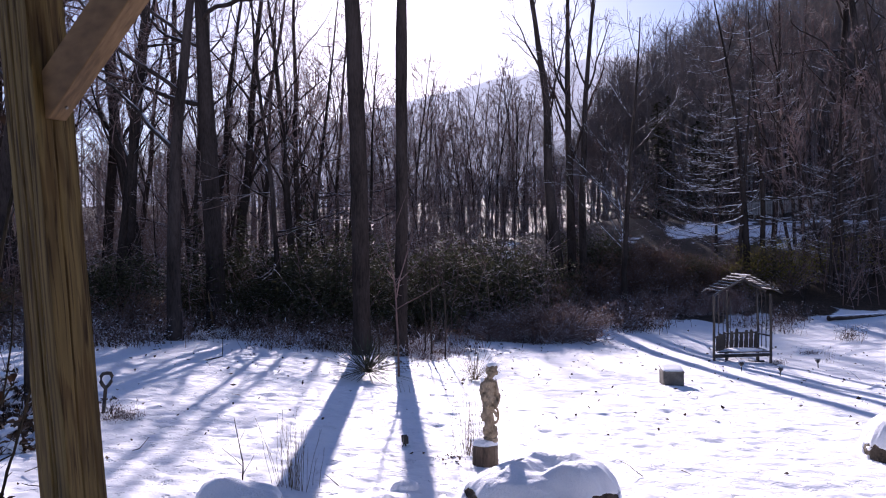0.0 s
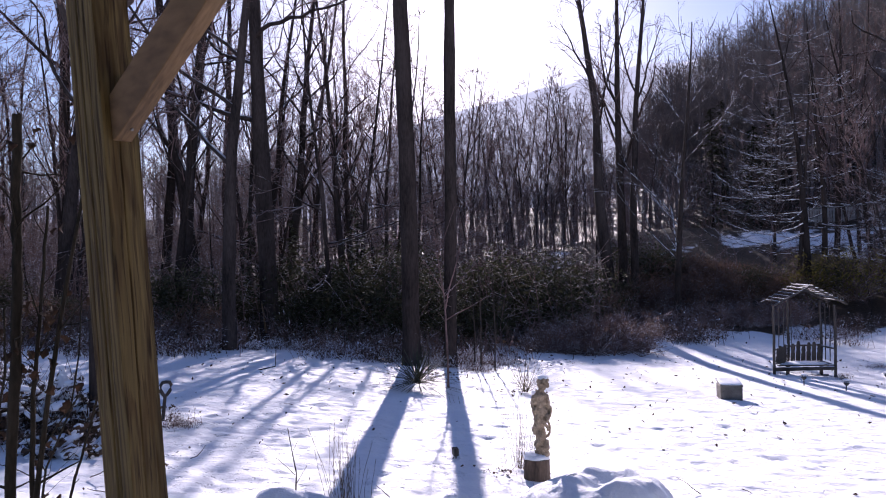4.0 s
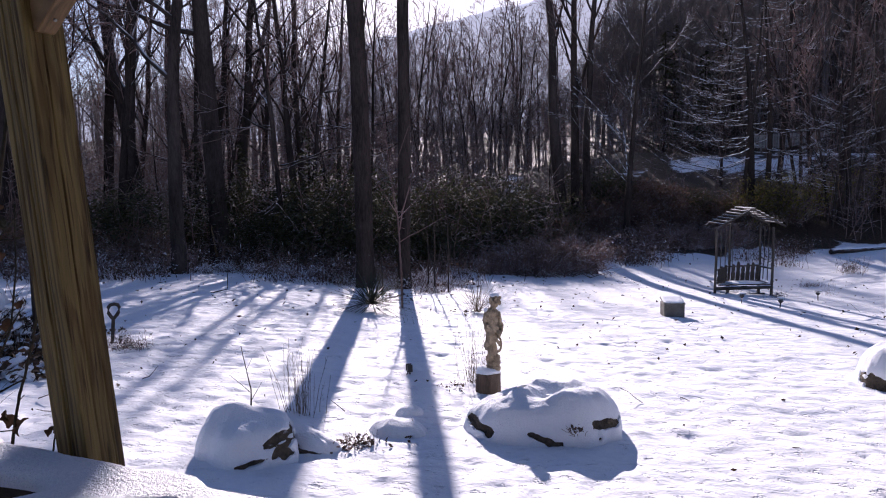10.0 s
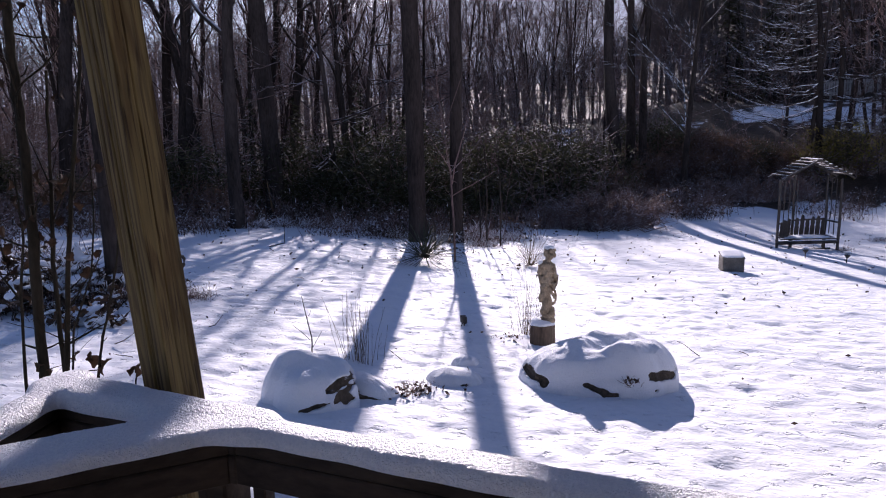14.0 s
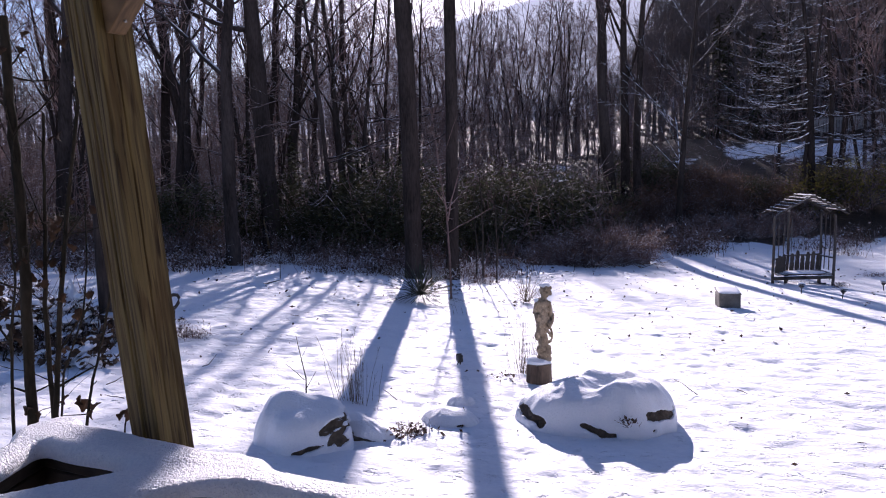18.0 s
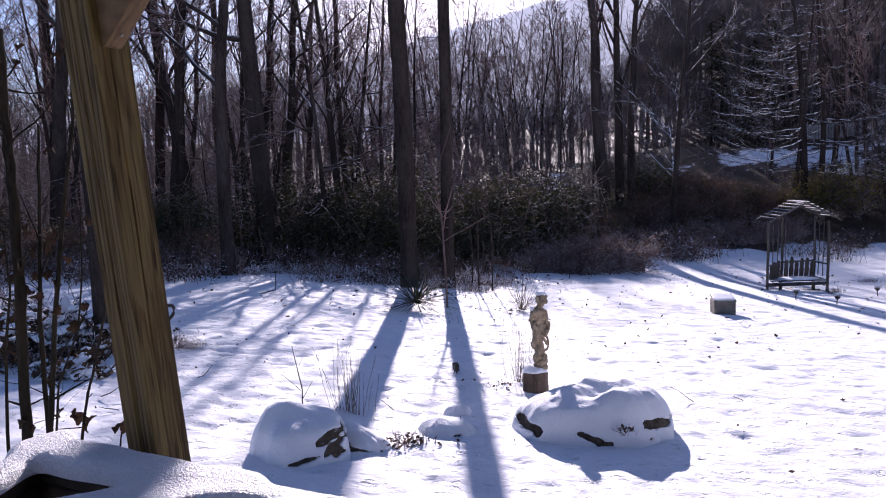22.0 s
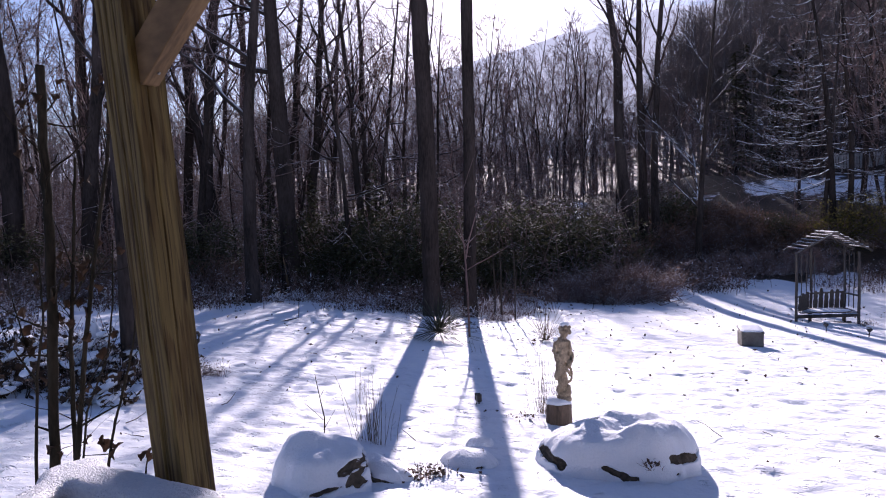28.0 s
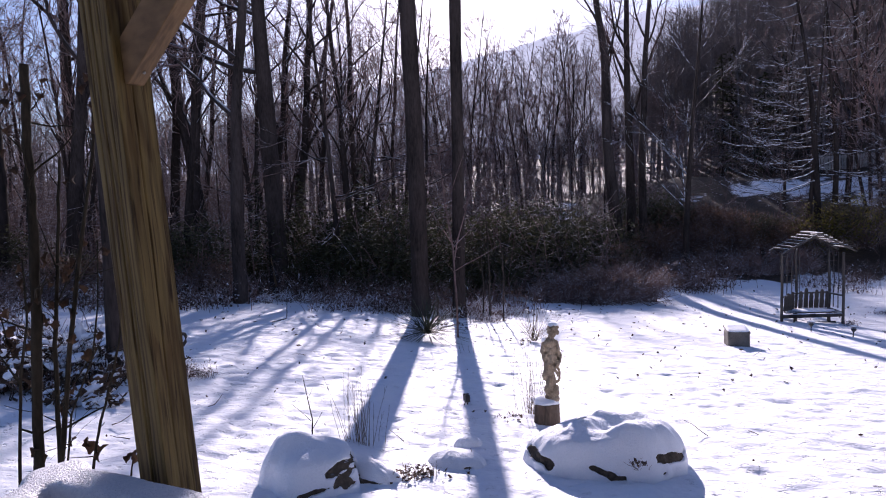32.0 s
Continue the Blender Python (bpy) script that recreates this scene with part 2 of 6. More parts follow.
def ground_material():
    """Snow in the yard; in the woods a floor of dead leaves with snow lying in patches."""
    m = material("snow_ground", (0.80, 0.83, 0.885), (0.91, 0.92, 0.935), 1.2, 26.0, 0.7, 0.55, gloss=0.25, depth=0.05)
    nt = m.node_tree
    link = nt.links.new
    b = nt.nodes["Principled BSDF"]
    old = b.inputs["Base Color"].links[0].from_socket
    bp = b.inputs["Normal"].links[0].from_node
    relief, mp = nt.nodes.new("ShaderNodeTexNoise"), nt.nodes.new("ShaderNodeMapping")
    cg = nt.nodes.new("ShaderNodeTexCoord")
    mp.inputs["Scale"].default_value = (0.75, 1.1, 1)
    link(cg.outputs["Object"], mp.inputs["Vector"])
    link(mp.outputs[0], relief.inputs["Vector"])
    relief.inputs["Scale"].default_value, relief.inputs["Detail"].default_value, relief.inputs["Roughness"].default_value = 3.6, 6.0, 0.55
    pits, deep, both = nt.nodes.new("ShaderNodeTexNoise"), nt.nodes.new("ShaderNodeMapRange"), nt.nodes.new("ShaderNodeMath")
    link(mp.outputs[0], pits.inputs["Vector"])
    pits.inputs["Scale"].default_value, pits.inputs["Detail"].default_value, pits.inputs["Roughness"].default_value = 13.0, 4.0, 0.6
    deep.inputs["From Min"].default_value, deep.inputs["From Max"].default_value = 0.29, 0.42
    deep.interpolation_type = "SMOOTHSTEP"
    link(pits.outputs["Fac"], deep.inputs[0])
    both.operation = "MULTIPLY_ADD"
    both.inputs[1].default_value = 0.45
    link(deep.outputs[0], both.inputs[0])
    link(relief.outputs["Fac"], both.inputs[2])
    link(both.outputs[0], bp.inputs["Height"])
    bp.inputs["Strength"].default_value, bp.inputs["Distance"].default_value = 0.72, 0.07
    at, n = nt.nodes.new("ShaderNodeAttribute"), nt.nodes.new("ShaderNodeTexNoise")
    at.attribute_name = "litter"
    co = nt.nodes.new("ShaderNodeTexCoord")
    link(co.outputs["Object"], n.inputs["Vector"])
    n.inputs["Scale"].default_value, n.inputs["Detail"].default_value, n.inputs["Roughness"].default_value = 0.55, 9.0, 0.68
    add = nt.nodes.new("ShaderNodeMath")
    link(at.outputs["Fac"], add.inputs[0])
    link(n.outputs["Fac"], add.inputs[1])
    rng = nt.nodes.new("ShaderNodeMapRange")
    rng.inputs["From Min"].default_value, rng.inputs["From Max"].default_value = 0.97, 1.05
    link(add.outputs[0], rng.inputs[0])
    n2 = nt.nodes.new("ShaderNodeTexNoise")
    n2.inputs["Scale"].default_value = 14.0
    link(co.outputs["Object"], n2.inputs["Vector"])
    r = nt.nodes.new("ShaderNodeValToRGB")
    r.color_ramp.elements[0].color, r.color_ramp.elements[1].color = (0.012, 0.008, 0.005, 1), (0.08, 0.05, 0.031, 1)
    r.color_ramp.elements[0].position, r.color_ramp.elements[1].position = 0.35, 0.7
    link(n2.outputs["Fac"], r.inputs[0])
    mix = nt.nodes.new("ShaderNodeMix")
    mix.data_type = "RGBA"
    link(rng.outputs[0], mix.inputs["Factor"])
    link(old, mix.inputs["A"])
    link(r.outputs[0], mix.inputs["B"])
    link(mix.outputs["Result"], b.inputs["Base Color"])
    return m


GROUND = ground_material()


# ---- builders ----
def obj(name, data, mats, parent=None, smooth=True):
    ob = new(name, data)
    for m in (mats if isinstance(mats, (list, tuple)) else [mats]):
        data.materials.append(m)
    if smooth:
        data.polygons.foreach_set("use_smooth", [True] * len(data.polygons))
    if parent:
        ob.parent = parent
    return ob


def part(name, bm, mat_, parent, label="", smooth=False):
    """One mesh object under a thing or under a part."""
    me = bpy.data.meshes.new(name)
    bmesh.ops.recalc_face_normals(bm, faces=bm.faces)
    bm.to_mesh(me)
    bm.free()
    ob = obj(name, me, mat_, parent, smooth)
    if label:
        ob["label"] = label
    return ob


def thing(name, m, label, category, group="", kind=""):
    """An empty at the base of a thing, which carries its parts."""
    return_ob = new(name)
    return_ob.empty_display_size = 0.1
    return_ob.matrix_world = m
    return tagged(return_ob, label, category, group, kind)


class Tubes:
    """Gathers tapered tubes and flat leaves into one mesh."""

    def __init__(self):
        self.v, self.f, self.n = [], [], 0

    def add(self, path, radii, sides=5):
        p = np.asarray(path, float)
        k = len(p)
        r = np.asarray(radii, float) if np.ndim(radii) else np.full(k, float(radii))
        t = np.gradient(p, axis=0)
        t /= np.linalg.norm(t, axis=1)[:, None] + 1e-9
        ref = np.array([1.0, 0.2, 0.0]) if abs(t[0, 2]) > 0.75 else np.array([0.1, 0.0, 1.0])
        u = np.cross(t, ref)
        u /= np.linalg.norm(u, axis=1)[:, None] + 1e-9
        w = np.cross(t, u)
        a = np.arange(sides) * 2 * np.pi / sides
        ring = p[:, None] + r[:, None, None] * (np.cos(a)[None, :, None] * u[:, None] + np.sin(a)[None, :, None] * w[:, None])
        self.v.append(ring.reshape(-1, 3))
        i = np.arange(k - 1)[:, None] * sides
        j, j2 = np.arange(sides)[None], (np.arange(sides)[None] + 1) % sides
        q = np.stack([i + j, i + j2, i + sides + j2, i + sides + j], -1).reshape(-1, 4) + self.n
        self.f.append(q)
        self.n += k * sides

    def leaves(self, centre, along, across):
        """Lozenge leaves, folded a little: arrays of centres and of half axes."""
        c, a, s = (np.asarray(x, float).reshape(-1, 3) for x in (centre, along, across))
        v = np.stack([c - a, c + s, c + a, c - s], 1).reshape(-1, 3)
        self.v.append(v)
        self.f.append(np.arange(len(v)).reshape(-1, 4) + self.n)
        self.n += len(v)

    def mesh(self, name):
        v, f = np.concatenate(self.v), np.concatenate(self.f)
        me = bpy.data.meshes.new(name)
        me.vertices.add(len(v))
        me.vertices.foreach_set("co", v.astype(np.float32).ravel())
        me.loops.add(f.size)
        me.loops.foreach_set("vertex_index", f.astype(np.int32).ravel())
        me.polygons.add(len(f))
        me.polygons.foreach_set("loop_start", np.arange(0, f.size, 4, dtype=np.int32))
        me.update(calc_edges=True)
        me.validate()
        return me


def bm_box(size, m=Matrix(), bevel=0.004, bm=None):
    """A bevelled board of that size about its middle."""
    bm = bm or bmesh.new()
    made = bmesh.ops.create_cube(bm, size=1.0, matrix=m @ Matrix.Diagonal((*size, 1)))
    if bevel:
        edges = list({e for v in made["verts"] for e in v.link_edges})
        bmesh.ops.bevel(bm, geom=edges, offset=bevel, segments=1, affect="EDGES")
    return bm


def bm_stick(a, b, r0, r1, sides=8, bm=None, wobble=0.0, steps=1):
    """A round stick from a to b."""
    bm = bm or bmesh.new()
    a, b = Vector(a), Vector(b)
    way = b - a
    turn = way.to_track_quat("Z", "Y").to_matrix()
    last = None
    for k in range(steps + 1):
        s = k / steps
        mid = a + way * s + Vector((noise.noise((s * 3, a.x * 9, 1.0)), noise.noise((s * 3, a.y * 9, 5.0)), 0)) * wobble
        r = r0 + (r1 - r0) * s
        ring = [bm.verts.new(mid + turn @ Vector((r * math.cos(x), r * math.sin(x), 0))) for x in (2 * math.pi * i / sides for i in range(sides))]
        if last:
            for i in range(sides):
                bm.faces.new((last[i], last[(i + 1) % sides], ring[(i + 1) % sides], ring[i]))
        else:
            bm.faces.new(ring[::-1])
        last = ring
    bm.faces.new(last)
    return bm


def smooth_step(a, b, x):
    s = np.clip((x - a) / (b - a), 0, 1)
    return s * s * (3 - 2 * s)


# ---- ground ----
def height(x, y):
    """The lie of the land: a yard that falls gently away, then wooded slopes that rise to a ridge."""
    x, y = np.asarray(x, float), np.asarray(y, float)
    r, az = np.hypot(x, y), np.degrees(np.arctan2(x, y))
    xc, yc = np.clip(x, -14, 26), np.clip(y, 1.0, 48)
    z = -0.062 * yc - 0.064 * xc
    c = np.interp(az, [-80, -30, -18, 5, 15, 40, 80], [0.0015, 0.0028, 0.0034, 0.0056, 0.0078, 0.0078, 0.003])
    s = np.interp(az, [-90, -50, -30, -10, 9, 15, 22, 30, 60, 90], [0.02, 0.12, 0.2, 0.2, 0.24, 0.40, 0.46, 0.48, 0.42, 0.05])
    lo = np.interp(az, [-30, -10, 8, 18, 30], [72, 70, 68, 56, 50])
    run = np.interp(az, [-30, -10, 9, 15, 22, 32, 45], [20, 22, 24, 36, 52, 62, 62])
    rise = c * np.clip(r - 17, 0, 29) ** 2 + 0.02 * np.clip(r - 46, 0, 30)
    far = np.minimum(np.clip(r - lo, 0, 1e4), run) * s + np.clip(r - lo - run, 0, 110) * 0.06
    return z + rise + far + smooth_step(40, 80, r) * 2.0 * np.sin(x * 0.05 + 1) * np.sin(y * 0.043)


def gz(x, y):
    return float(height(x, y))


def yard_edge(x):
    """How far the open snow reaches at a given x."""
    return np.interp(x, [-30, -14, -10.5, -7.5, -5.7, -4.2, -1.5, 0.0, 3.3, 6.5, 10, 14, 30], [10, 13.5, 14.4, 15.2, 17.0, 17.6, 16.3, 17.6, 20.6, 23.2, 23.8, 24, 26])


def spaced(edges, steps, grow_low, grow_high):
    a = [np.arange(edges[i], edges[i + 1], steps[i]) for i in range(len(steps))]
    lo, hi = [], []
    v, d = edges[0], steps[0]
    while v > -grow_low:
        d *= 1.22
        v -= d
        lo.append(v)
    v, d = edges[-1], steps[-1]
    while v < grow_high:
        d *= 1.14
        v += d
        hi.append(v)
    return np.concatenate([lo[::-1], *a, [edges[-1]], hi])


# snowy openings among the trees: x, y, half widths
CLEARINGS = ((4.6, 44, 2.2, 4), (-15.6, 40, 3.6, 4), (-10.5, 44, 3, 4), (-24.6, 65, 3, 5), (-9.5, 27, 1.8, 1.4), (-18, 31, 3, 2.5), (11, 41, 3, 2))


def in_clearing(x, y):
    return any(((x - px) / wx) ** 2 + ((y - py) / wy) ** 2 < 1.2 for px, py, wx, wy in CLEARINGS)


def build_ground():
    xs = spaced([-12, -5, 6, 14], [0.24, 0.042, 0.22], 900, 900)
    ys = spaced([1.5, 9.0, 13.5, 26], [0.042, 0.055, 0.18], 60, 1000)
    gx, gy = np.meshgrid(xs, ys)
    z = height(gx, gy)
    near = 1 - smooth_step(22, 40, np.hypot(gx, gy))
    rough = np.zeros_like(z)
    rng = np.random.RandomState(4)
    for iy in range(gx.shape[0]):
        for ix in range(gx.shape[1]):
            x, y = gx[iy, ix], gy[iy, ix]
            if -13 < x < 15 and 1 < y < 26:
                rough[iy, ix] = 0.022 * noise.noise((x * 0.9, y * 0.9, 0)) + 0.012 * noise.noise((x * 2.6, y * 2.6, 3))
                if -5.2 < x < 6.2 and y < 13.6:
                    rough[iy, ix] += 0.007 * noise.noise((x * 6.5, y * 6.5, 7))
    for _ in range(620):
        px, py = rng.uniform(-4.8, 5.4), rng.uniform(2.2, 9.5)
        s = rng.uniform(0.045, 0.12)
        rough += rng.choice([-0.018, -0.012, 0.014]) * np.exp(-((gx - px) ** 2 + ((gy - py) / 0.8) ** 2) / s**2)
    # small hollows where the snow has sunk
    for _ in range(4300):
        px, py = rng.uniform(-5, 6), 2.3 + 11.2 * rng.uniform(0, 1) ** 0.8
        sx, sy = rng.uniform(0.035, 0.085) * (0.8 + 0.05 * py), rng.uniform(0.03, 0.05) * (0.8 + 0.05 * py)
        i0, i1 = np.searchsorted(xs, (px - 3 * sx, px + 3 * sx))
        j0, j1 = np.searchsorted(ys, (py - 3 * sy, py + 3 * sy))
        wx, wy = gx[j0:j1, i0:i1] - px, gy[j0:j1, i0:i1] - py
        rough[j0:j1, i0:i1] -= rng.uniform(0.005, 0.028) * (1.0 if px < 0.5 else 0.7) * np.exp(-((wx / sx) ** 2) - (wy / sy) ** 2)
    z = z + rough * near
    ny, nx = z.shape
    v = np.stack([gx, gy, z], -1).reshape(-1, 3)
    i = np.arange(ny - 1)[:, None] * nx + np.arange(nx - 1)[None]
    t = Tubes()
    t.v, t.f = [v], [np.stack([i, i + 1, i + nx + 1, i + nx], -1).reshape(-1, 4)]
    me = t.mesh("ground")
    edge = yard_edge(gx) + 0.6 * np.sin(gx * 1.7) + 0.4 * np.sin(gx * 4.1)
    # real leaf litter, thickened far off to paint the dark under dense twigs
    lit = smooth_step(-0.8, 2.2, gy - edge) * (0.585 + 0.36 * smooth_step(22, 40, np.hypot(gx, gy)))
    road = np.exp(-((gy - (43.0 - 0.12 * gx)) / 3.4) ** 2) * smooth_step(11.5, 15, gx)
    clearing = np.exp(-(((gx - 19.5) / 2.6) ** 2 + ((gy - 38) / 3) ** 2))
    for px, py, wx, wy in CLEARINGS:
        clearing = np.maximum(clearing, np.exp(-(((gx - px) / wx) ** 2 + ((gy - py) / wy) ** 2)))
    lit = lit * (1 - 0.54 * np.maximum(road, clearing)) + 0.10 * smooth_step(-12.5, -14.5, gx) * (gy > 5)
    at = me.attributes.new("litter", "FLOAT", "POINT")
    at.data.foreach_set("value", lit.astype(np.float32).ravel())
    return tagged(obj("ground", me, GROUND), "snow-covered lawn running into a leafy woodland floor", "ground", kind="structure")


build_ground()


# ---- trees ----
def wander(rng, p0, way, length, n, bend, lift=0.0):
    """A crooked line of n + 1 points from p0."""
    p, d = [np.array(p0, float)], np.array(way, float)
    for _ in range(n):
        d = d + rng.normal(0, bend, 3) + np.array([0, 0, lift])
        d /= np.linalg.norm(d)
        p.append(p[-1] + d * length / n)
    return np.array(p)


def at_line(p, s):
    k = min(int(s * (len(p) - 1)), len(p) - 2)
    f = s * (len(p) - 1) - k
    return p[k] * (1 - f) + p[k + 1] * f, (p[k + 1] - p[k]) / (np.linalg.norm(p[k + 1] - p[k]) + 1e-9)


def sideways(rng, d, angle):
    """A way that leaves d by that angle, to a random side."""
    r = rng.normal(0, 1, 3)
    r -= d * (r @ d)
    r /= np.linalg.norm(r) + 1e-9
    return d * math.cos(angle) + r * math.sin(angle)


def limbs(rng, crown, stem, r_of, first, count, reach, angle, lift, subs, twigs, droop=0.0, thin=0.42, low_long=True, crook=0.19, fat=1.0):
    """Grows limbs, branches and twigs on a stem into the mesh crown."""
    for i in range(count):
        s = first + (0.985 - first) * ((i + rng.uniform(0, 0.9)) / count)
        p0, d0 = at_line(stem, s)
        way = sideways(rng, d0, angle * rng.uniform(0.75, 1.25))
        size = reach * rng.uniform(0.65, 1.15) * ((1.15 - 0.75 * (s - first) / (1 - first)) if low_long else 1.0)
        r1 = min(r_of(s) * thin * rng.uniform(0.8, 1.2), 0.03 * size + 0.008)
        limb = wander(rng, p0, way, size, 6, crook, lift)
        if droop:
            k = np.linspace(0, 1, 7)
            limb[:, 2] -= droop * size * (k**1.3 - 0.55 * k**3)
        crown.add(limb, np.linspace(r1, 0.006 * fat, 7), 5)
        for j in range(subs):
            q0, e0 = at_line(limb, 0.2 + 0.78 * (j + rng.uniform(0, 0.9)) / subs)
            sub_len = size * rng.uniform(0.22, 0.45)
            sub = wander(rng, q0, sideways(rng, e0, rng.uniform(0.5, 0.95)) + [0, 0, 0.12], sub_len, 2, 0.16, lift * 0.7)
            crown.add(sub, np.linspace(max(r1 * 0.36, 0.006 * fat), 0.004 * fat, 3), 3)
            for k in range(twigs):
                t0, f0 = at_line(sub, 0.2 + 0.78 * (k + rng.uniform(0, 0.9)) / twigs)
                tw = sideways(rng, f0, rng.uniform(0.4, 0.9)) * sub_len * rng.uniform(0.3, 0.65)
                crown.add([t0, t0 + tw], [0.0055 * fat, 0.0025 * fat], 3)


def make_tree(name, seed, tall, thick, first, count, reach, angle=0.8, lift=0.05, subs=6, twigs=5, lean=(0, 0), droop=0.0, bend=0.025, forks=0, bark=BARK, twig=TWIG, sides=10, path=None, label="tall bare leafless tree with dark grey-brown bark", category="tree", thin=0.42, fat=1.0, crook=0.19):
    rng = np.random.RandomState(seed)
    n = 18
    if path is None:
        stem = wander(rng, (0, 0, -0.25), (lean[0], lean[1], 1), tall, n, bend)
    else:
        k = np.linspace(0, 1, n + 1)
        h = k * tall - 0.25
        stem = np.stack([np.interp(h, path[2], path[0]), np.interp(h, path[2], path[1]), h], -1)
        stem[1:, :2] += rng.normal(0, 0.015, (n, 2)).cumsum(0) * 0.4
    k = np.linspace(0, 1, n + 1)
    rad = thick * (1 - 0.93 * k**0.9) * (1 + 0.35 * np.exp(-k * tall / 0.35))
    r_of = lambda s: thick * (1 - 0.9 * s)
    trunk, crown = Tubes(), Tubes()
    trunk.add(stem, rad * (1 + rng.normal(0, 0.03, n + 1)), sides)
    limbs(rng, crown, stem, r_of, first, count, reach, angle, lift, subs, twigs, droop, thin, fat=fat, crook=crook)
    for _ in range(forks):
        s = rng.uniform(first * 0.8, first * 1.1)
        p0, d0 = at_line(stem, s)
        fork = wander(rng, p0, sideways(rng, d0, rng.uniform(0.22, 0.4)), tall * (0.95 - s), 12, 0.03, 0.03)
        trunk.add(fork, np.linspace(r_of(s) * 0.7, 0.02, 13), 8)
        limbs(rng, crown, fork, lambda q, s=s: thick * (1 - 0.82 * s) * 0.7 * (1 - q), 0.3, count // 2, reach * 0.75, angle, lift, subs, twigs)
    e = thing(name, Matrix(), label, category, "woodland trees" if category == "tree" else "")
    obj("trunk", trunk.mesh("trunk"), bark, e)
    obj("crown", crown.mesh("crown"), twig, e)
    return e


def grow(rng, wood, p0, way, length, r0, level, kids, spread, lift, crook, thin, rise=0.03, bough=None):
    """A limb and, on it, ever finer branches down to the twigs."""
    n = (9, 6, 3, 1)[level]
    line = wander(rng, p0, way, length, n, crook, lift)
    (bough or wood).add(line, np.linspace(r0, max(r0 * 0.3, thin), n + 1), (6, 5, 3, 3)[level])
    if level == len(kids):
        return
    for i in range(kids[level]):
        s = 0.2 + 0.78 * (i + rng.uniform(0, 0.95)) / kids[level]
        q, d = at_line(line, s)
        out = sideways(rng, d, rng.uniform(*spread)) + np.array([0, 0, rise])
        ln = length * rng.uniform(0.32, 0.62) * (1.2 - 0.65 * s)
        grow(rng, wood, q, out, ln, max(r0 * (1 - 0.7 * s) * 0.5, thin), level + 1, kids, spread, lift, crook * 1.1, thin, rise)


def make_branchy(seed, tall, thick, first, count, reach, kids, stems=1, apart=0.0, lean=0.03, angle=(0.5, 0.95), spread=(0.45, 0.95), lift=0.05, crook=0.13, thin=0.004, bark=None, twig=None, bend=0.03, paths=(), fan=0.0, limb=0.016, label="bare tree with a fine net of twigs", group="woodland trees", taper=0.85):
    """A bare tree with one or more stems and a crown that divides again and again."""
    rng = np.random.RandomState(seed)
    e = thing("tree", Matrix(), label, "tree", group)
    crown = Tubes()
    for k in range(max(stems, len(paths))):
        t = Tubes()
        if paths:
            px, pz, h, r = paths[k]
            z = np.linspace(-0.3, h, 21)
            stem = np.stack([np.interp(z, pz, px), np.full(21, 0.35 * (k % 2)), z], -1)
            stem[1:, :2] += rng.normal(0, 0.02, (20, 2)).cumsum(0) * 0.5
        else:
            a = rng.uniform(0, 6.28)
            h, r = tall * (1 - 0.12 * k), thick * (1 - 0.15 * k)
            stem = wander(rng, (apart * math.cos(a) * (k > 0), apart * math.sin(a) * (k > 0), -0.3), (rng.normal(0, lean) + 0.12 * math.cos(a) * (k > 0), rng.normal(0, lean), 1), h, 20, bend)
        u = np.linspace(0, 1, 21)
        t.add(stem, r * (1 - taper * u**1.15) * (1 + 0.3 * np.exp(-u * h / 0.35)) * (1 + rng.normal(0, 0.03, 21)), 12)
        for i in range(count):
            s = first + (0.99 - first) * (i + rng.uniform(0, 0.95)) / count
            q, d = at_line(stem, s)
            ln = reach * rng.uniform(0.6, 1.15) * (1.15 - 0.8 * (s - first) / (1 - first)) if not fan else (h * (1 - s) * rng.uniform(0.65, 1.05) + 0.5) * fan
            grow(rng, crown, q, sideways(rng, d, rng.uniform(*angle)), ln, min(r * (1 - taper * s) * 0.5, limb * ln + 0.006), 0, kids, spread, lift, crook, thin, bough=None if twig else t)
        obj("trunk", t.mesh("trunk"), bark or BARK, e)
    tagged(obj("crown", crown.mesh("crown"), twig or TWIG, e), kind="stuff")
    return e


def stand(tree, x, y, turn=0.0, size=1.0, first=False, sink=0.0):
    m = Matrix.Translation((x, y, gz(x, y) - sink)) @ Matrix.Rotation(radians(turn), 4, "Z") @ Matrix.Scale(size, 4)
    if first:
        tree.matrix_world = m
        return tree
    return copy_thing(tree, m)


# the great trunks at the edge of the lawn, and the two dark ones beside the thicket
Z = [-0.3, 0.1, 2.0, 3.5, 5.0, 8.0, 12.0, 22.0]
TREE_A = make_branchy(11, 20, 0.2, 0.5, 10, 4.2, (5, 4), paths=[([0.03, 0, 0.02, 0.02, 0.0, -0.06, -0.1, -0.3], Z, 20, 0.195)], taper=0.35, label="large dark-barked tree at the lawn's edge")
stand(TREE_A, -1.79, 14.4, first=True)
TREE_B = make_branchy(12, 19, 0.15, 0.5, 10, 3.6, (5, 4), paths=[([0, 0, 0.03, 0.07, 0.1, 0.13, 0.1, 0.0], Z, 20, 0.14)], taper=0.35, label="slim straight bare tree at the lawn's edge")
stand(TREE_B, -0.93, 14.6, first=True)
TREE_C = make_branchy(13, 15, 0.19, 0.3, 8, 4.2, (6, 5, 3), paths=[([0, 0, -0.02, 0.02, 0.10, 0.45, 0.9, 1.5], Z, 14, 0.175)], crook=0.2, fan=0.6, angle=(0.5, 1.0), label="dark-barked bare tree with crooked limbs beside the thicket")
stand(TREE_C, -6.35, 15.6, first=True)
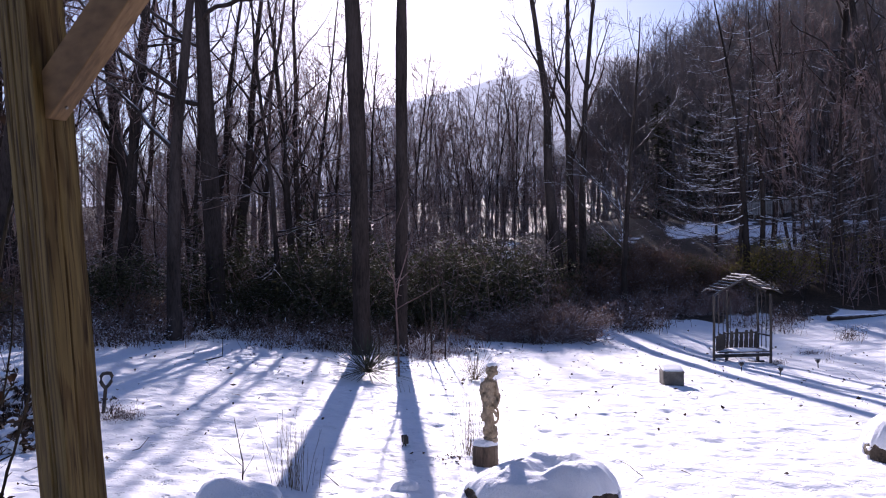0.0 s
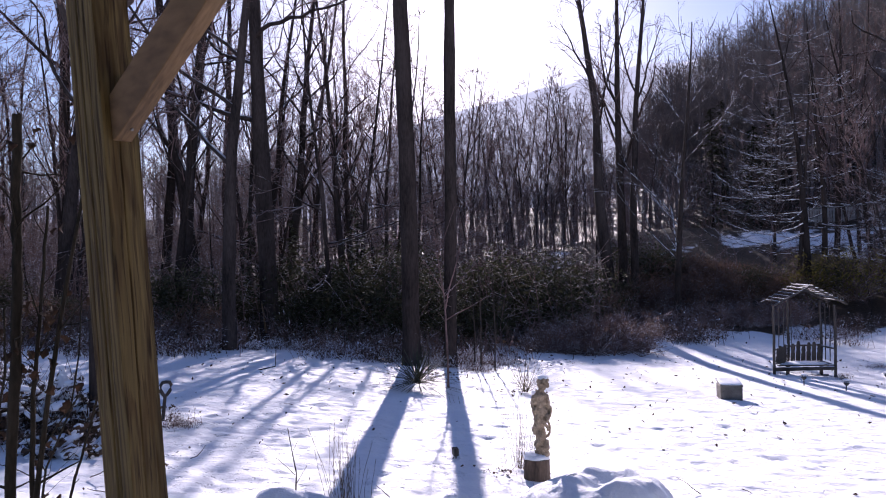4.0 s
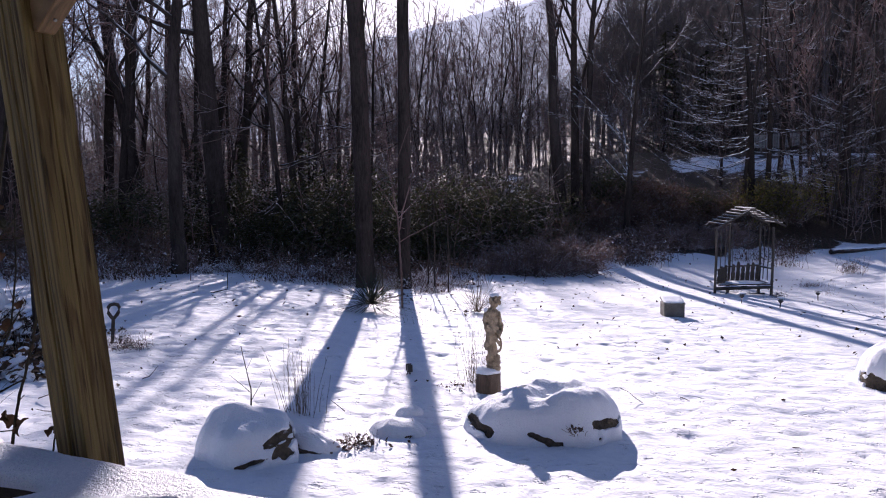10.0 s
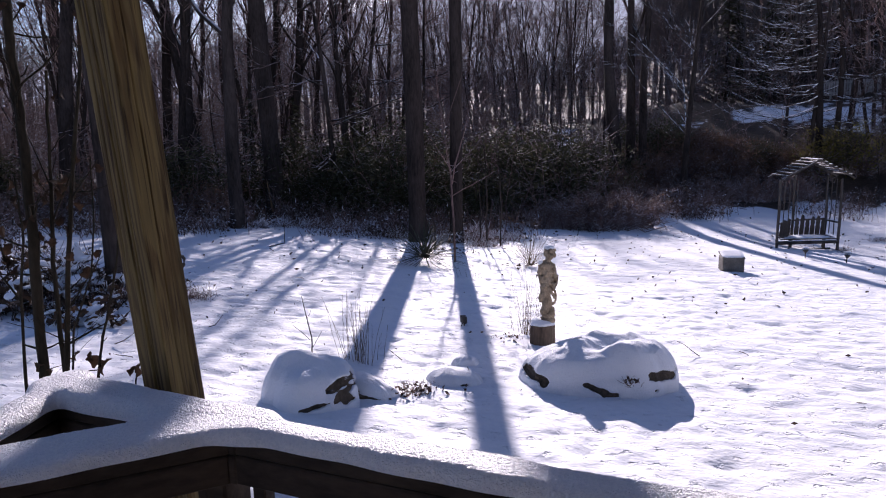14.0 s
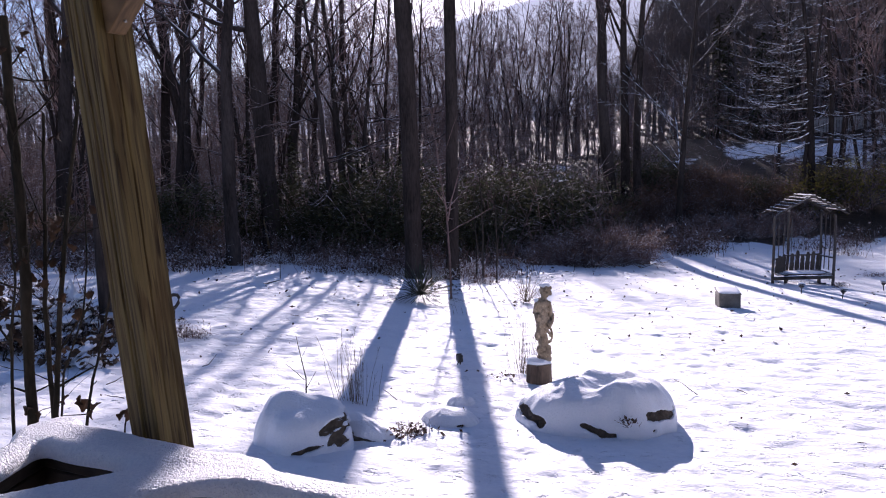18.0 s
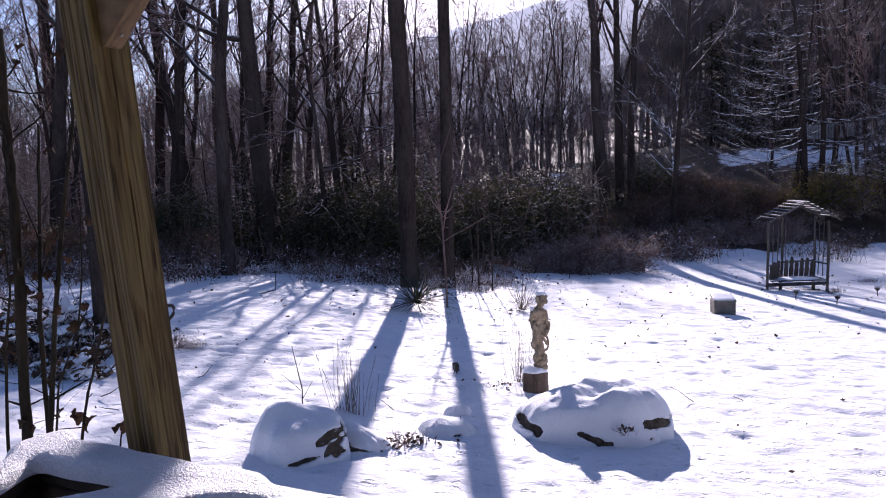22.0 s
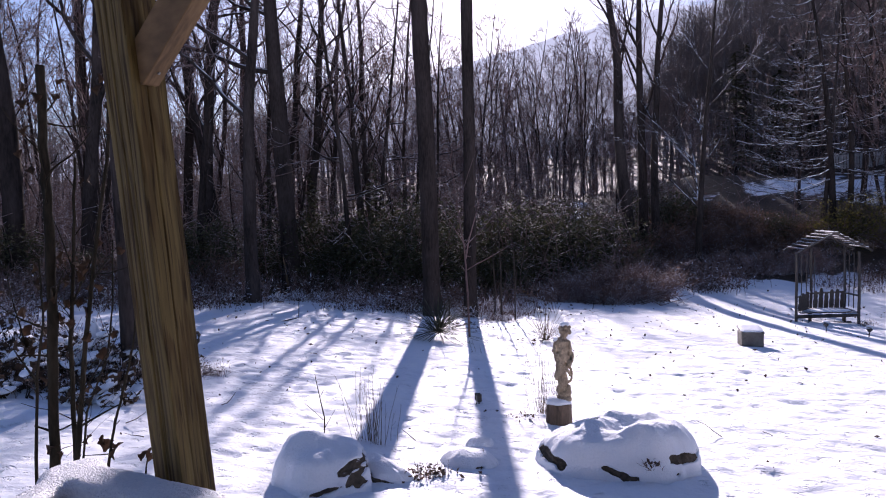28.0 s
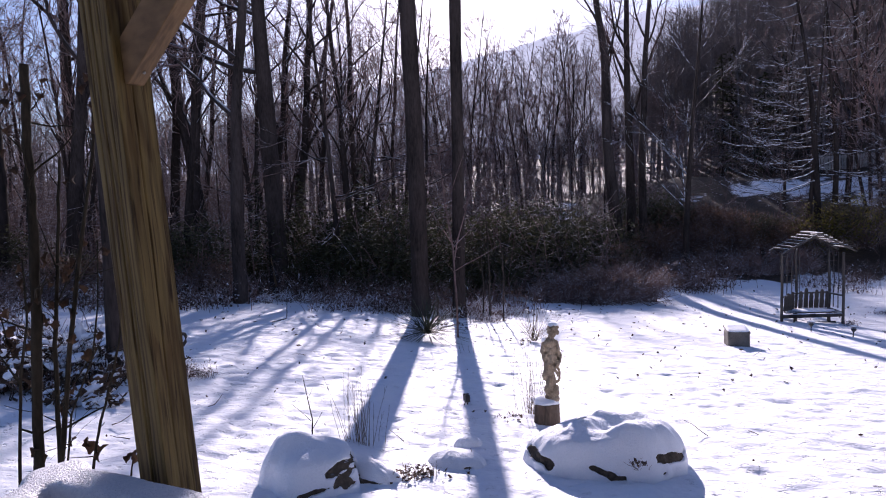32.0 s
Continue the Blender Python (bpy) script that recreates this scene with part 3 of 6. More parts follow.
TREE_D = make_branchy(14, 18, 0.28, 0.36, 10, 5.0, (6, 5, 3), paths=[([0.02, 0, -0.02, -0.05, -0.09, -0.2, -0.3, -0.4], Z, 18, 0.27)], crook=0.2, angle=(0.7, 1.2), taper=0.7, label="thick dark tree trunk with a torn strip of bark")
stand(TREE_D, -6.4, 18.6, first=True)
part("torn_bark", bm_stick((0.02, -0.33, 0.25), (-0.10, -0.31, 1.15), 0.035, 0.012, 6, wobble=0.03, steps=6), BRACE_PINE, TREE_D, "pale strip of torn bark")

# kinds of tree that repeat through the woods
FOREST = [
    make_branchy(21, 15, 0.17, 0.3, 13, 3.6, (5, 4, 2), crook=0.16, label="tall bare leafless tree with dark grey-brown bark"),
    make_branchy(22, 17, 0.19, 0.35, 12, 3.9, (5, 4, 2), crook=0.18, angle=(0.6, 1.1), label="tall bare leafless tree with dark grey-brown bark"),
    make_branchy(23, 13, 0.12, 0.25, 13, 3.0, (5, 4, 2), label="tall bare leafless tree with dark grey-brown bark"),
    make_branchy(24, 15, 0.14, 0.35, 9, 3.4, (4, 4, 2), stems=2, apart=0.4, crook=0.15, label="bare leafless tree dividing near the ground"),
]
SLIM = [
    make_tree("tree", 31, 8, 0.05, 0.18, 20, 1.9, 0.8, 0.08, 5, 5, sides=7, label="slender bare understorey tree"),
    make_tree("tree", 32, 6.5, 0.04, 0.12, 20, 1.7, 0.9, 0.07, 5, 5, sides=7, label="slender bare understorey tree"),
    make_tree("tree", 33, 9, 0.06, 0.3, 18, 1.8, 0.7, 0.09, 6, 6, sides=7, label="slender bare understorey tree"),
]


def make_arched_tree(seed, tall, trunks, count, reach, rise, sag, label):
    """A tree whose long level limbs arch out and sag, each with a line of snow along it."""
    g = np.random.RandomState(seed)
    e = thing("tree", Matrix(), label, "tree", "bare trees of the woods")
    stems = []
    for x, y, r, h in trunks:
        t = Tubes()
        line = wander(g, (x, y, -0.3), (g.normal(0, 0.02), g.normal(0, 0.02), 1), h * tall, 14, 0.02)
        t.add(line, np.linspace(r, 0.02, 15), 10)
        obj("trunk", t.mesh("trunk"), BARK, e)
        stems.append(line)
    crown = Tubes()
    for i in range(count):
        line = stems[i % len(stems)]
        s = (0.20 if sag > 0.05 else 0.24) + 0.70 * (i + g.uniform(0, 1)) / count
        q, d = at_line(line, s)
        a = g.choice([0.0, math.pi]) + g.normal(0, 0.55)
        ln = reach * (1.15 - 0.75 * s) * g.uniform(0.55, 1.1)
        k = np.linspace(0, 1, 11)[:, None]
        out = np.array([math.cos(a), math.sin(a), 0.0])
        up = rise * g.uniform(0.5, 1.4) * (0.5 + s)
        p = q + out * ln * k + np.array([0, 0, 1.0]) * ln * (up * k - sag * g.uniform(0.6, 1.3) * 4 * k * (1 - k))
        p[1:] += np.cumsum(g.normal(0, 0.008 * ln, (10, 3)), 0)
        r0 = (0.012 + 0.0045 * ln) * (1.0 if sag > 0.05 else 0.6)
        crown.add(p, np.linspace(r0, 0.005, 11), 5)
        for m in range(9):
            u = g.uniform(0.2, 0.95)
            b, w = at_line(p, u)
            w = w / np.linalg.norm(w)
            v = w + np.array([-w[1], w[0], 0]) * g.choice([-1, 1]) * g.uniform(0.3, 0.8) + [0, 0, g.uniform(-0.15, 0.35)]
            l2 = ln * g.uniform(0.12, 0.4) * (1.1 - 0.5 * u)
            tw = wander(g, b, v, l2, 5, 0.10)
            crown.add(tw, np.linspace(0.008, 0.003, 6), 4)
            for _ in range(2):
                b2, w2 = at_line(tw, g.uniform(0.3, 0.9))
                crown.add([b2, b2 + sideways(g, w2, 0.6) * l2 * g.uniform(0.2, 0.5)], [0.005, 0.002], 3)
    tagged(obj("crown", crown.mesh("crown"), BARK_SNOW, e), kind="stuff")
    return e


SNOWY = [
    make_arched_tree(41, 14, [(0, 0, 0.17, 1.0), (0.9, 0.5, 0.15, 0.95), (-0.35, 0.2, 0.12, 0.8)], 66, 4.9, 0.13, 0.13, "bare tree with several stems and long sagging snow-lined limbs"),
    make_arched_tree(42, 13, [(0, 0, 0.14, 1.0), (0.5, 0.6, 0.07, 0.6)], 42, 3.1, 0.42, 0.03, "bare tree with rising snow-lined limbs"),
]
FINE = [
    make_branchy(51, 14, 0.085, 0.24, 13, 3.2, (6, 5, 2), lift=0.02, crook=0.09, fan=0.62, angle=(0.35, 0.75), spread=(0.35, 0.85), thin=0.006, label="tall thin tree with a finely branched bare crown"),
    make_branchy(52, 12, 0.075, 0.16, 14, 2.9, (6, 5, 2), lift=0.02, crook=0.09, fan=0.6, angle=(0.35, 0.8), spread=(0.35, 0.85), thin=0.006, label="tall thin tree with a finely branched bare crown"),
    make_branchy(53, 10, 0.07, 0.2, 7, 2.8, (5, 5, 2), stems=3, apart=0.3, lift=0.02, crook=0.09, fan=0.6, angle=(0.3, 0.7), spread=(0.35, 0.85), thin=0.006, label="clump of thin bare stems with fine crowns"),
]
DISTANT = [
    make_branchy(54, 15, 0.12, 0.16, 16, 4.2, (6, 5), lift=0.01, crook=0.09, fan=0.7, angle=(0.3, 0.8), spread=(0.3, 0.65), thin=0.011, label="far bare tree with a round open crown"),
    make_branchy(55, 13, 0.1, 0.12, 16, 3.8, (6, 5), lift=0.01, crook=0.09, fan=0.7, angle=(0.3, 0.75), spread=(0.3, 0.65), thin=0.011, label="far bare tree with a round open crown"),
]
CLUMP = make_branchy(56, 15, 0.2, 0.33, 8, 3.6, (5, 5, 3), paths=[([0.12, 0, -0.2, -0.35, -0.45, -0.5, -1.0, -2.2], Z, 15, 0.25), ([0.5, 0.5, 0.5, 0.5, 0.46, 0.42, 0.5, 0.7], Z, 15, 0.2), ([0.85, 0.85, 0.86, 0.88, 0.92, 1.1, 1.5, 2.2], Z, 15, 0.17)], lift=0.02, crook=0.1, fan=0.5, angle=(0.35, 0.8), spread=(0.35, 0.8), thin=0.005, label="clump of three tall bare stems from one root")
VASE = make_branchy(57, 12, 0.13, 0.17, 18, 3.9, (4, 3, 2), lift=0.01, crook=0.05, angle=(0.7, 1.0), spread=(0.3, 0.6), bend=0.012, thin=0.004, limb=0.005, twig=BARK_SNOW, label="slim bare tree with rising snow-lined limbs")
LEVEL = make_branchy(58, 8, 0.06, 0.15, 18, 2.0, (5, 3, 2), lift=0.01, crook=0.12, angle=(1.2, 1.5), spread=(0.5, 0.9), bend=0.015, thin=0.0035, limb=0.008, label="slender young tree with level snow-lined branches")
used = set()


def plant(tree, x, y, turn=0.0, size=1.0):
    key = tree.name
    got = stand(tree, x, y, turn, size, first=key not in used)
    used.add(key)
    return got


# trunks that can be told apart
rng = random.Random(7)
for kind, x, y, size in (
    (FOREST[1], -12.5, 15.5, 1.3), (FOREST[0], -11.8, 17.2, 1.15), (FOREST[0], -10.0, 22, 1.15), (FOREST[0], -12.3, 24, 1.0), (FOREST[2], -12.6, 27, 1.1),
    (FOREST[3], -18.5, 22, 1.2), (FOREST[1], -16.8, 26, 1.1), (FOREST[2], -8.9, 25, 1.1), (FOREST[3], -9.9, 29.5, 1.1), (FOREST[2], -9.2, 18.6, 0.9), (FOREST[2], -14.6, 17.5, 1.1), (FOREST[0], -15.5, 13.5, 1.0), (FOREST[0], -9.8, 20.5, 1.0),
    (FOREST[2], -5.05, 22.5, 1.0), (FOREST[0], -7.6, 24.0, 0.9), (FOREST[2], -5.6, 26.5, 1.1), (FOREST[2], -9.2, 33, 1.1), (FOREST[1], -13.5, 34, 1.0),
    (FOREST[2], 16.8, 33.5, 1.1), (FOREST[1], 21.5, 36, 1.0), (FOREST[1], 20, 30, 1.0), (FOREST[0], 23, 33, 1.1), (FOREST[2], 19, 26.5, 1.0),
):
    plant(kind, x, y, rng.uniform(0, 360), size)
for i, (x, y) in enumerate(((-16, 20), (-18, 24), (-14.5, 22), (-20, 26), (-17, 17.5), (-19, 20.5), (-5.6, 25.5), (-9.0, 23.5), (-4.4, 27.5), (-7.7, 34.5), (-8.4, 39), (-9.3, 27.5), (-11.0, 31), (-14, 29.5), (-12.0, 37), (-16.2, 33), (-18.6, 29), (-13.6, 20.5), (-11.4, 20), (-15.5, 17.5), (-20.5, 33), (-23, 29), (15.4, 37), (18.2, 33), (19.6, 36.5), (22.3, 30.5), (17.6, 29.5))):
    plant(FINE[i % 3], x, y, i * 61, (1.05, 1.15, 1.2)[i % 3] * (0.85 + 0.06 * (i % 5)))
for i, (x, y, size) in enumerate(((2.6, 52, 0.72), (4.2, 55, 0.68), (5.4, 49, 0.66), (7.4, 52, 0.62), (8.8, 48, 0.6), (10.2, 53, 0.62), (11.8, 50, 0.7), (-1.4, 52, 0.85), (-4.0, 50, 0.9), (0.6, 50, 0.8), (-6.8, 52, 0.95), (-9.4, 49, 0.95), (-12.4, 52, 1.0), (-15.6, 47, 1.0), (-2.6, 57, 0.95), (-19, 50, 1.0), (3.2, 46, 0.7), (6.4, 45, 0.6), (1.6, 44, 0.8), (4.6, 48, 0.7), (8.0, 46, 0.6), (-7.8, 45, 0.9), (-13, 44, 0.95))):
    plant(DISTANT[i % 2], x, y, i * 77, size)
# the clump of tall stems and the snow-lined trees on the right of the thicket
for kind, x, y, turn, size in ((CLUMP, 5.35, 29.5, 0, 1.12), (VASE, 7.45, 27.2, 30, 1.0), (SNOWY[0], 13.9, 30.0, 0, 1.0), (SNOWY[1], 21.5, 27.5, 220, 0.95), (SNOWY[1], 17.4, 28.4, 120, 0.9), (LEVEL, -4.8, 19.7, 0, 1.45), (LEVEL, -4.9, 23.5, 130, 1.1), (LEVEL, -2.9, 24.6, 60, 0.9), (LEVEL, -8.3, 22.0, 200, 1.0)):
    plant(kind, x, y, turn, size)
# fine crowns against the pale mountain, rising from a low crowded wood
for i in range(70):
    az, r = rng.uniform(-10, 11), rng.uniform(54, 74) if i % 2 else rng.uniform(30, 48)
    x, y = r * math.sin(radians(az)), r * math.cos(radians(az))
    if in_clearing(x, y) or (r < 34 and az > 4):
        continue
    rise = r * (rng.uniform(0.17, 0.29) if i % 2 else rng.uniform(0.05, 0.12)) + 1.6 - gz(x, y)
    plant(FINE[i % 3], x, y, rng.uniform(0, 360), max(0.25, min(1.7, rise / (14, 12, 10)[i % 3])))
# the depth of the woods
for i in range(165):
    az = rng.uniform(-44, 42)
    r = rng.uniform(23, 60) if i % 3 else rng.uniform(21, 36)
    x, y = r * math.sin(radians(az)), r * math.cos(radians(az))
    if y < yard_edge(x) + 2.0 or (9 < x < 27 and 32 < y < 46):
        continue
    if 0 < az < 22 and r < 52 and i % 5 > 1 or (0 < az < 12 and r < 40) or (-18 < az < -8 and r < 32):
        continue
    kind = rng.choice(SLIM if rng.random() < 0.85 or az > -8 else FINE)
    plant(kind, x, y, rng.uniform(0, 360), rng.uniform(0.7, 1.1) * ((0.55 if (r < 34 and az > -14) or (0 < az < 22 and r < 44) else 1.0) if kind in SLIM else 0.92))


def understorey():
    """Crowded saplings and shoots between the trunks, joined."""
    t = Tubes()
    g = np.random.RandomState(6)
    made = 0
    while made < 2600:
        az, r = radians(g.uniform(-46, 44)), g.uniform(19, 58)
        x, y = r * math.sin(az), r * math.cos(az)
        if y < yard_edge(x) + 1.2 or (10 < x < 24 and 34 < y < 46) or (4 < x < 16 and y < 33) or in_clearing(x, y):
            continue
        made += 1
        z, h = gz(x, y), g.uniform(1.2, 3.6) * np.interp(r, [20, 45], [0.75, 1.5])
        top = np.array([x + g.normal(0, 0.18) * h, y + g.normal(0, 0.18) * h, z + h])
        base = np.array([x, y, z - 0.2])
        mid = (base + top) / 2 + g.normal(0, 0.06 * h, 3)
        t.add([base, mid, top], [0.02, 0.014, 0.005], 3)
        for k in range(9):
            s = g.uniform(0.15, 0.98)
            p = base * (1 - s) + top * s if s > 0.5 else base * (1 - 2 * s) + mid * 2 * s
            d = np.array([g.normal(0, 1), g.normal(0, 1), g.uniform(0.1, 1.0)])
            ln = h * g.uniform(0.2, 0.5)
            e = p + d / np.linalg.norm(d) * ln
            t.add([p, e], [0.009, 0.004], 3)
    return tagged(obj("understorey", t.mesh("understorey"), TWIG), "crowded bare saplings and shoots between the trees", "undergrowth", kind="stuff")


understorey()


def make_conifer(seed, tall, wide):
    """A dark hemlock: drooping boughs hung with flat sprays of needles."""
    g = np.random.RandomState(seed)
    trunk, bough = Tubes(), Tubes()
    trunk.add(wander(g, (0, 0, -0.3), (0, 0, 1), tall, 10, 0.01), np.linspace(0.22, 0.02, 11), 8)
    c, a, w = [], [], []
    for i in range(95):
        s = 0.06 + 0.93 * i / 95
        ln = wide * (1 - s) ** 0.8 * g.uniform(0.7, 1.15) + 0.15
        t = g.uniform(0, 6.28)
        d = np.array([math.cos(t), math.sin(t), 0.0])
        n = int(6 + ln * 9)
        for k in range(n):
            q = (k + g.uniform(0, 1)) / n
            p = np.array([0, 0, s * tall]) + d * ln * q + [0, 0, -0.35 * ln * q * q + 0.1 * ln * q]
            side = np.array([-d[1], d[0], 0]) * g.choice([-1, 1])
            al = d * 0.5 + side * g.uniform(0.3, 1.0) + [0, 0, g.uniform(-0.5, 0.0)]
            al /= np.linalg.norm(al)
            c.append(p + al * 0.18)
            a.append(al * g.uniform(0.2, 0.36))
            w.append(np.cross(al, [0, 0, 1]) * g.uniform(0.05, 0.1) + g.normal(0, 0.02, 3))
    bough.leaves(c, a, w)
    e = thing("conifer", Matrix(), "tall dark hemlock with drooping boughs beyond the clearing", "tree", "dark conifers")
    obj("trunk", trunk.mesh("trunk"), BARK, e)
    tagged(obj("needle_foliage", bough.mesh("needle_foliage"), LEAF, e, smooth=False), kind="stuff")
    return e


CONIFER = [make_conifer(45, 13, 2.6), make_conifer(46, 11, 2.2)]
for i, (x, y, size) in enumerate(((17.5, 53, 0.75), (20, 51.5, 0.7), (22.5, 54, 0.8), (25.5, 53, 0.8), (28.5, 54, 0.9), (31, 50, 0.9), (20, 58, 0.9), (24, 59, 0.95), (-1.5, 24.5, 0.28), (2.0, 25.5, 0.3), (-4.6, 22.4, 0.45), (-6.9, 22.6, 0.5), (-8.0, 21.4, 0.38))):
    plant(CONIFER[i % 2], x, y, i * 47, size)


def far_woods():
    """The leafless woods on the slopes: thousands of stems, joined."""
    t = Tubes()
    g = np.random.RandomState(5)
    for i in range(1400):
        az, r = radians(g.uniform(-48, 48) if i < 800 else g.uniform(11, 42)), 58 + 75 * g.uniform(0, 1) ** 1.2
        x, y = r * math.sin(az), r * math.cos(az)
        gap = smooth_step(-20, -10, math.degrees(az)) * (1 - smooth_step(9, 15, math.degrees(az)))
        z, h = gz(x, y), g.uniform(7, 13) * (1 - 0.45 * gap)
        tilt = g.normal(0, 0.04, 2)
        top = np.array([x + tilt[0] * h, y + tilt[1] * h, z + h])
        t.add([(x, y, z - 0.5), (np.array([x, y, z]) + top) / 2 + g.normal(0, 0.1, 3), top], [0.13, 0.08, 0.02], 3)
        for k in range(18):
            s = g.uniform(0.18, 0.9)
            p = np.array([x, y, z]) * (1 - s) + top * s
            d = np.array([g.normal(0, 0.7), g.normal(0, 0.7), g.uniform(0.5, 1.5)])
            ln = h * g.uniform(0.2, 0.46) * (1.15 - 0.6 * s)
            e = p + d / np.linalg.norm(d) * ln
            t.add([p, e], [0.035, 0.012], 3)
            for q in (0.45, 0.75):
                m = p * (1 - q) + e * q
                d2 = d + g.normal(0, 0.6, 3)
                t.add([m, m + d2 / np.linalg.norm(d2) * ln * g.uniform(0.3, 0.6)], [0.02, 0.01], 3)
    return tagged(obj("far_woods", t.mesh("far_woods"), FAR_WOOD), "leafless woods covering the far hillside", "woods", kind="stuff")


far_woods()


def far_ridge():
    """The mountain beyond the gap in the woods, blue haze painted on."""
    rr = np.array([300, 330, 360, 390, 410, 420, 440, 500.0])
    rise = np.array([0, 0.25, 0.55, 0.82, 0.96, 1.0, 0.9, 0.2])
    az = np.linspace(-60, 40, 160)
    top = np.interp(az, [-60, -30, -14, -4, 2, 8, 14, 40], [0.08, 0.11, 0.17, 0.215, 0.24, 0.262, 0.275, 0.26]) * 420
    top = top + np.array([3.0 * noise.noise((a * 0.35, 2.0, 0)) + 1.2 * noise.noise((a * 2.1, 5.0, 0)) + 0.6 * noise.noise((a * 9.0, 1.0, 0)) for a in az])
    a, r = np.meshgrid(np.radians(az), rr)
    z = rise[:, None] * top[None]
    v = np.stack([r * np.sin(a), r * np.cos(a), z], -1).reshape(-1, 3)
    n = len(az)
    i = np.arange(len(rr) - 1)[:, None] * n + np.arange(n - 1)[None]
    t = Tubes()
    t.v, t.f = [v], [np.stack([i, i + 1, i + n + 1, i + n], -1).reshape(-1, 4)]
    tagged(obj("backdrop", t.mesh("backdrop"), HAZE), "wooded mountain with pale blue haze painted on as a glow", "mountain", kind="structure")


far_ridge()


# ---- thicket ----
def make_shrub(seed, wide, tall, count, leaf, mat_, label, stems=26, size=0.085):
    g = np.random.RandomState(seed)
    wood, green = Tubes(), Tubes()
    lumps = [(g.uniform(-0.55, 0.55) * wide, g.uniform(-0.35, 0.35) * wide, tall * g.uniform(0.3, 0.72), g.uniform(0.3, 0.5) * tall) for _ in range(9)]
    for _ in range(stems):
        c = lumps[g.randint(len(lumps))]
        tip = np.array(c[:3]) + g.normal(0, c[3] * 0.6, 3)
        base = np.array([g.normal(0, 0.18 * wide), g.normal(0, 0.15 * wide), -0.1])
        line = np.linspace(base, tip, 6) + np.r_[np.zeros((1, 3)), g.normal(0, 0.06, (5, 3))]
        wood.add(line, np.linspace(0.022, 0.005, 6), 4)
        for _ in range(4):
            q, d = at_line(line, g.uniform(0.4, 1.0))
            wood.add([q, q + sideways(g, d, 0.7) * g.uniform(0.2, 0.5)], [0.007, 0.003], 3)
    pts = []
    for _ in range(count):
        c = lumps[g.randint(len(lumps))]
        d = g.normal(0, 1, 3)
        d /= np.linalg.norm(d)
        pts.append(np.array(c[:3]) + d * c[3] * g.uniform(0.35, 1.12) ** 0.6 * [1.25, 1.1, 0.9])
    pts = np.array(pts)
    pts[:, 2] = np.abs(pts[:, 2]) + 0.03
    a = g.normal(0, 1, (count, 3)) * [1, 1, 0.55]
    a /= np.linalg.norm(a, axis=1)[:, None]
    s = np.cross(a, g.normal(0, 0.5, (count, 3)) + [0, 0, 1])
    s /= np.linalg.norm(s, axis=1)[:, None]
    k = g.uniform(0.7, 1.3, (count, 1)) * size
    green.leaves(pts, a * k, s * k * leaf)
    e = thing("shrub", Matrix(), label, "shrub", "shrubs of the thicket")
    tagged(obj("twig_tangle", wood.mesh("twig_tangle"), TWIG, e), kind="stuff")
    tagged(obj("foliage", green.mesh("foliage"), mat_, e, smooth=False), kind="stuff")
    return e


EVERGREEN = [make_shrub(51, 2.6, 2.0, 7000, 0.4, LEAF, "dense dark evergreen shrub dusted with snow", size=0.05), make_shrub(52, 2.2, 1.7, 6200, 0.4, LEAF, "dense dark evergreen shrub dusted with snow", size=0.05)]
BROWNISH = [make_shrub(53, 2.4, 1.9, 2200, 0.4, LEAF_BROWN, "shrub with withered reddish-brown leaves", stems=130, size=0.06)]
OLIVE = [make_shrub(54, 2.0, 2.6, 1500, 0.45, LEAF_OLIVE, "tall loose shrub with yellow-green leaves", stems=45, size=0.07)]
TWIGGY = [make_shrub(55, 2.3, 1.15, 500, 0.4, LEAF_BROWN, "low mound of snow-flecked brushwood", stems=300, size=0.05)]
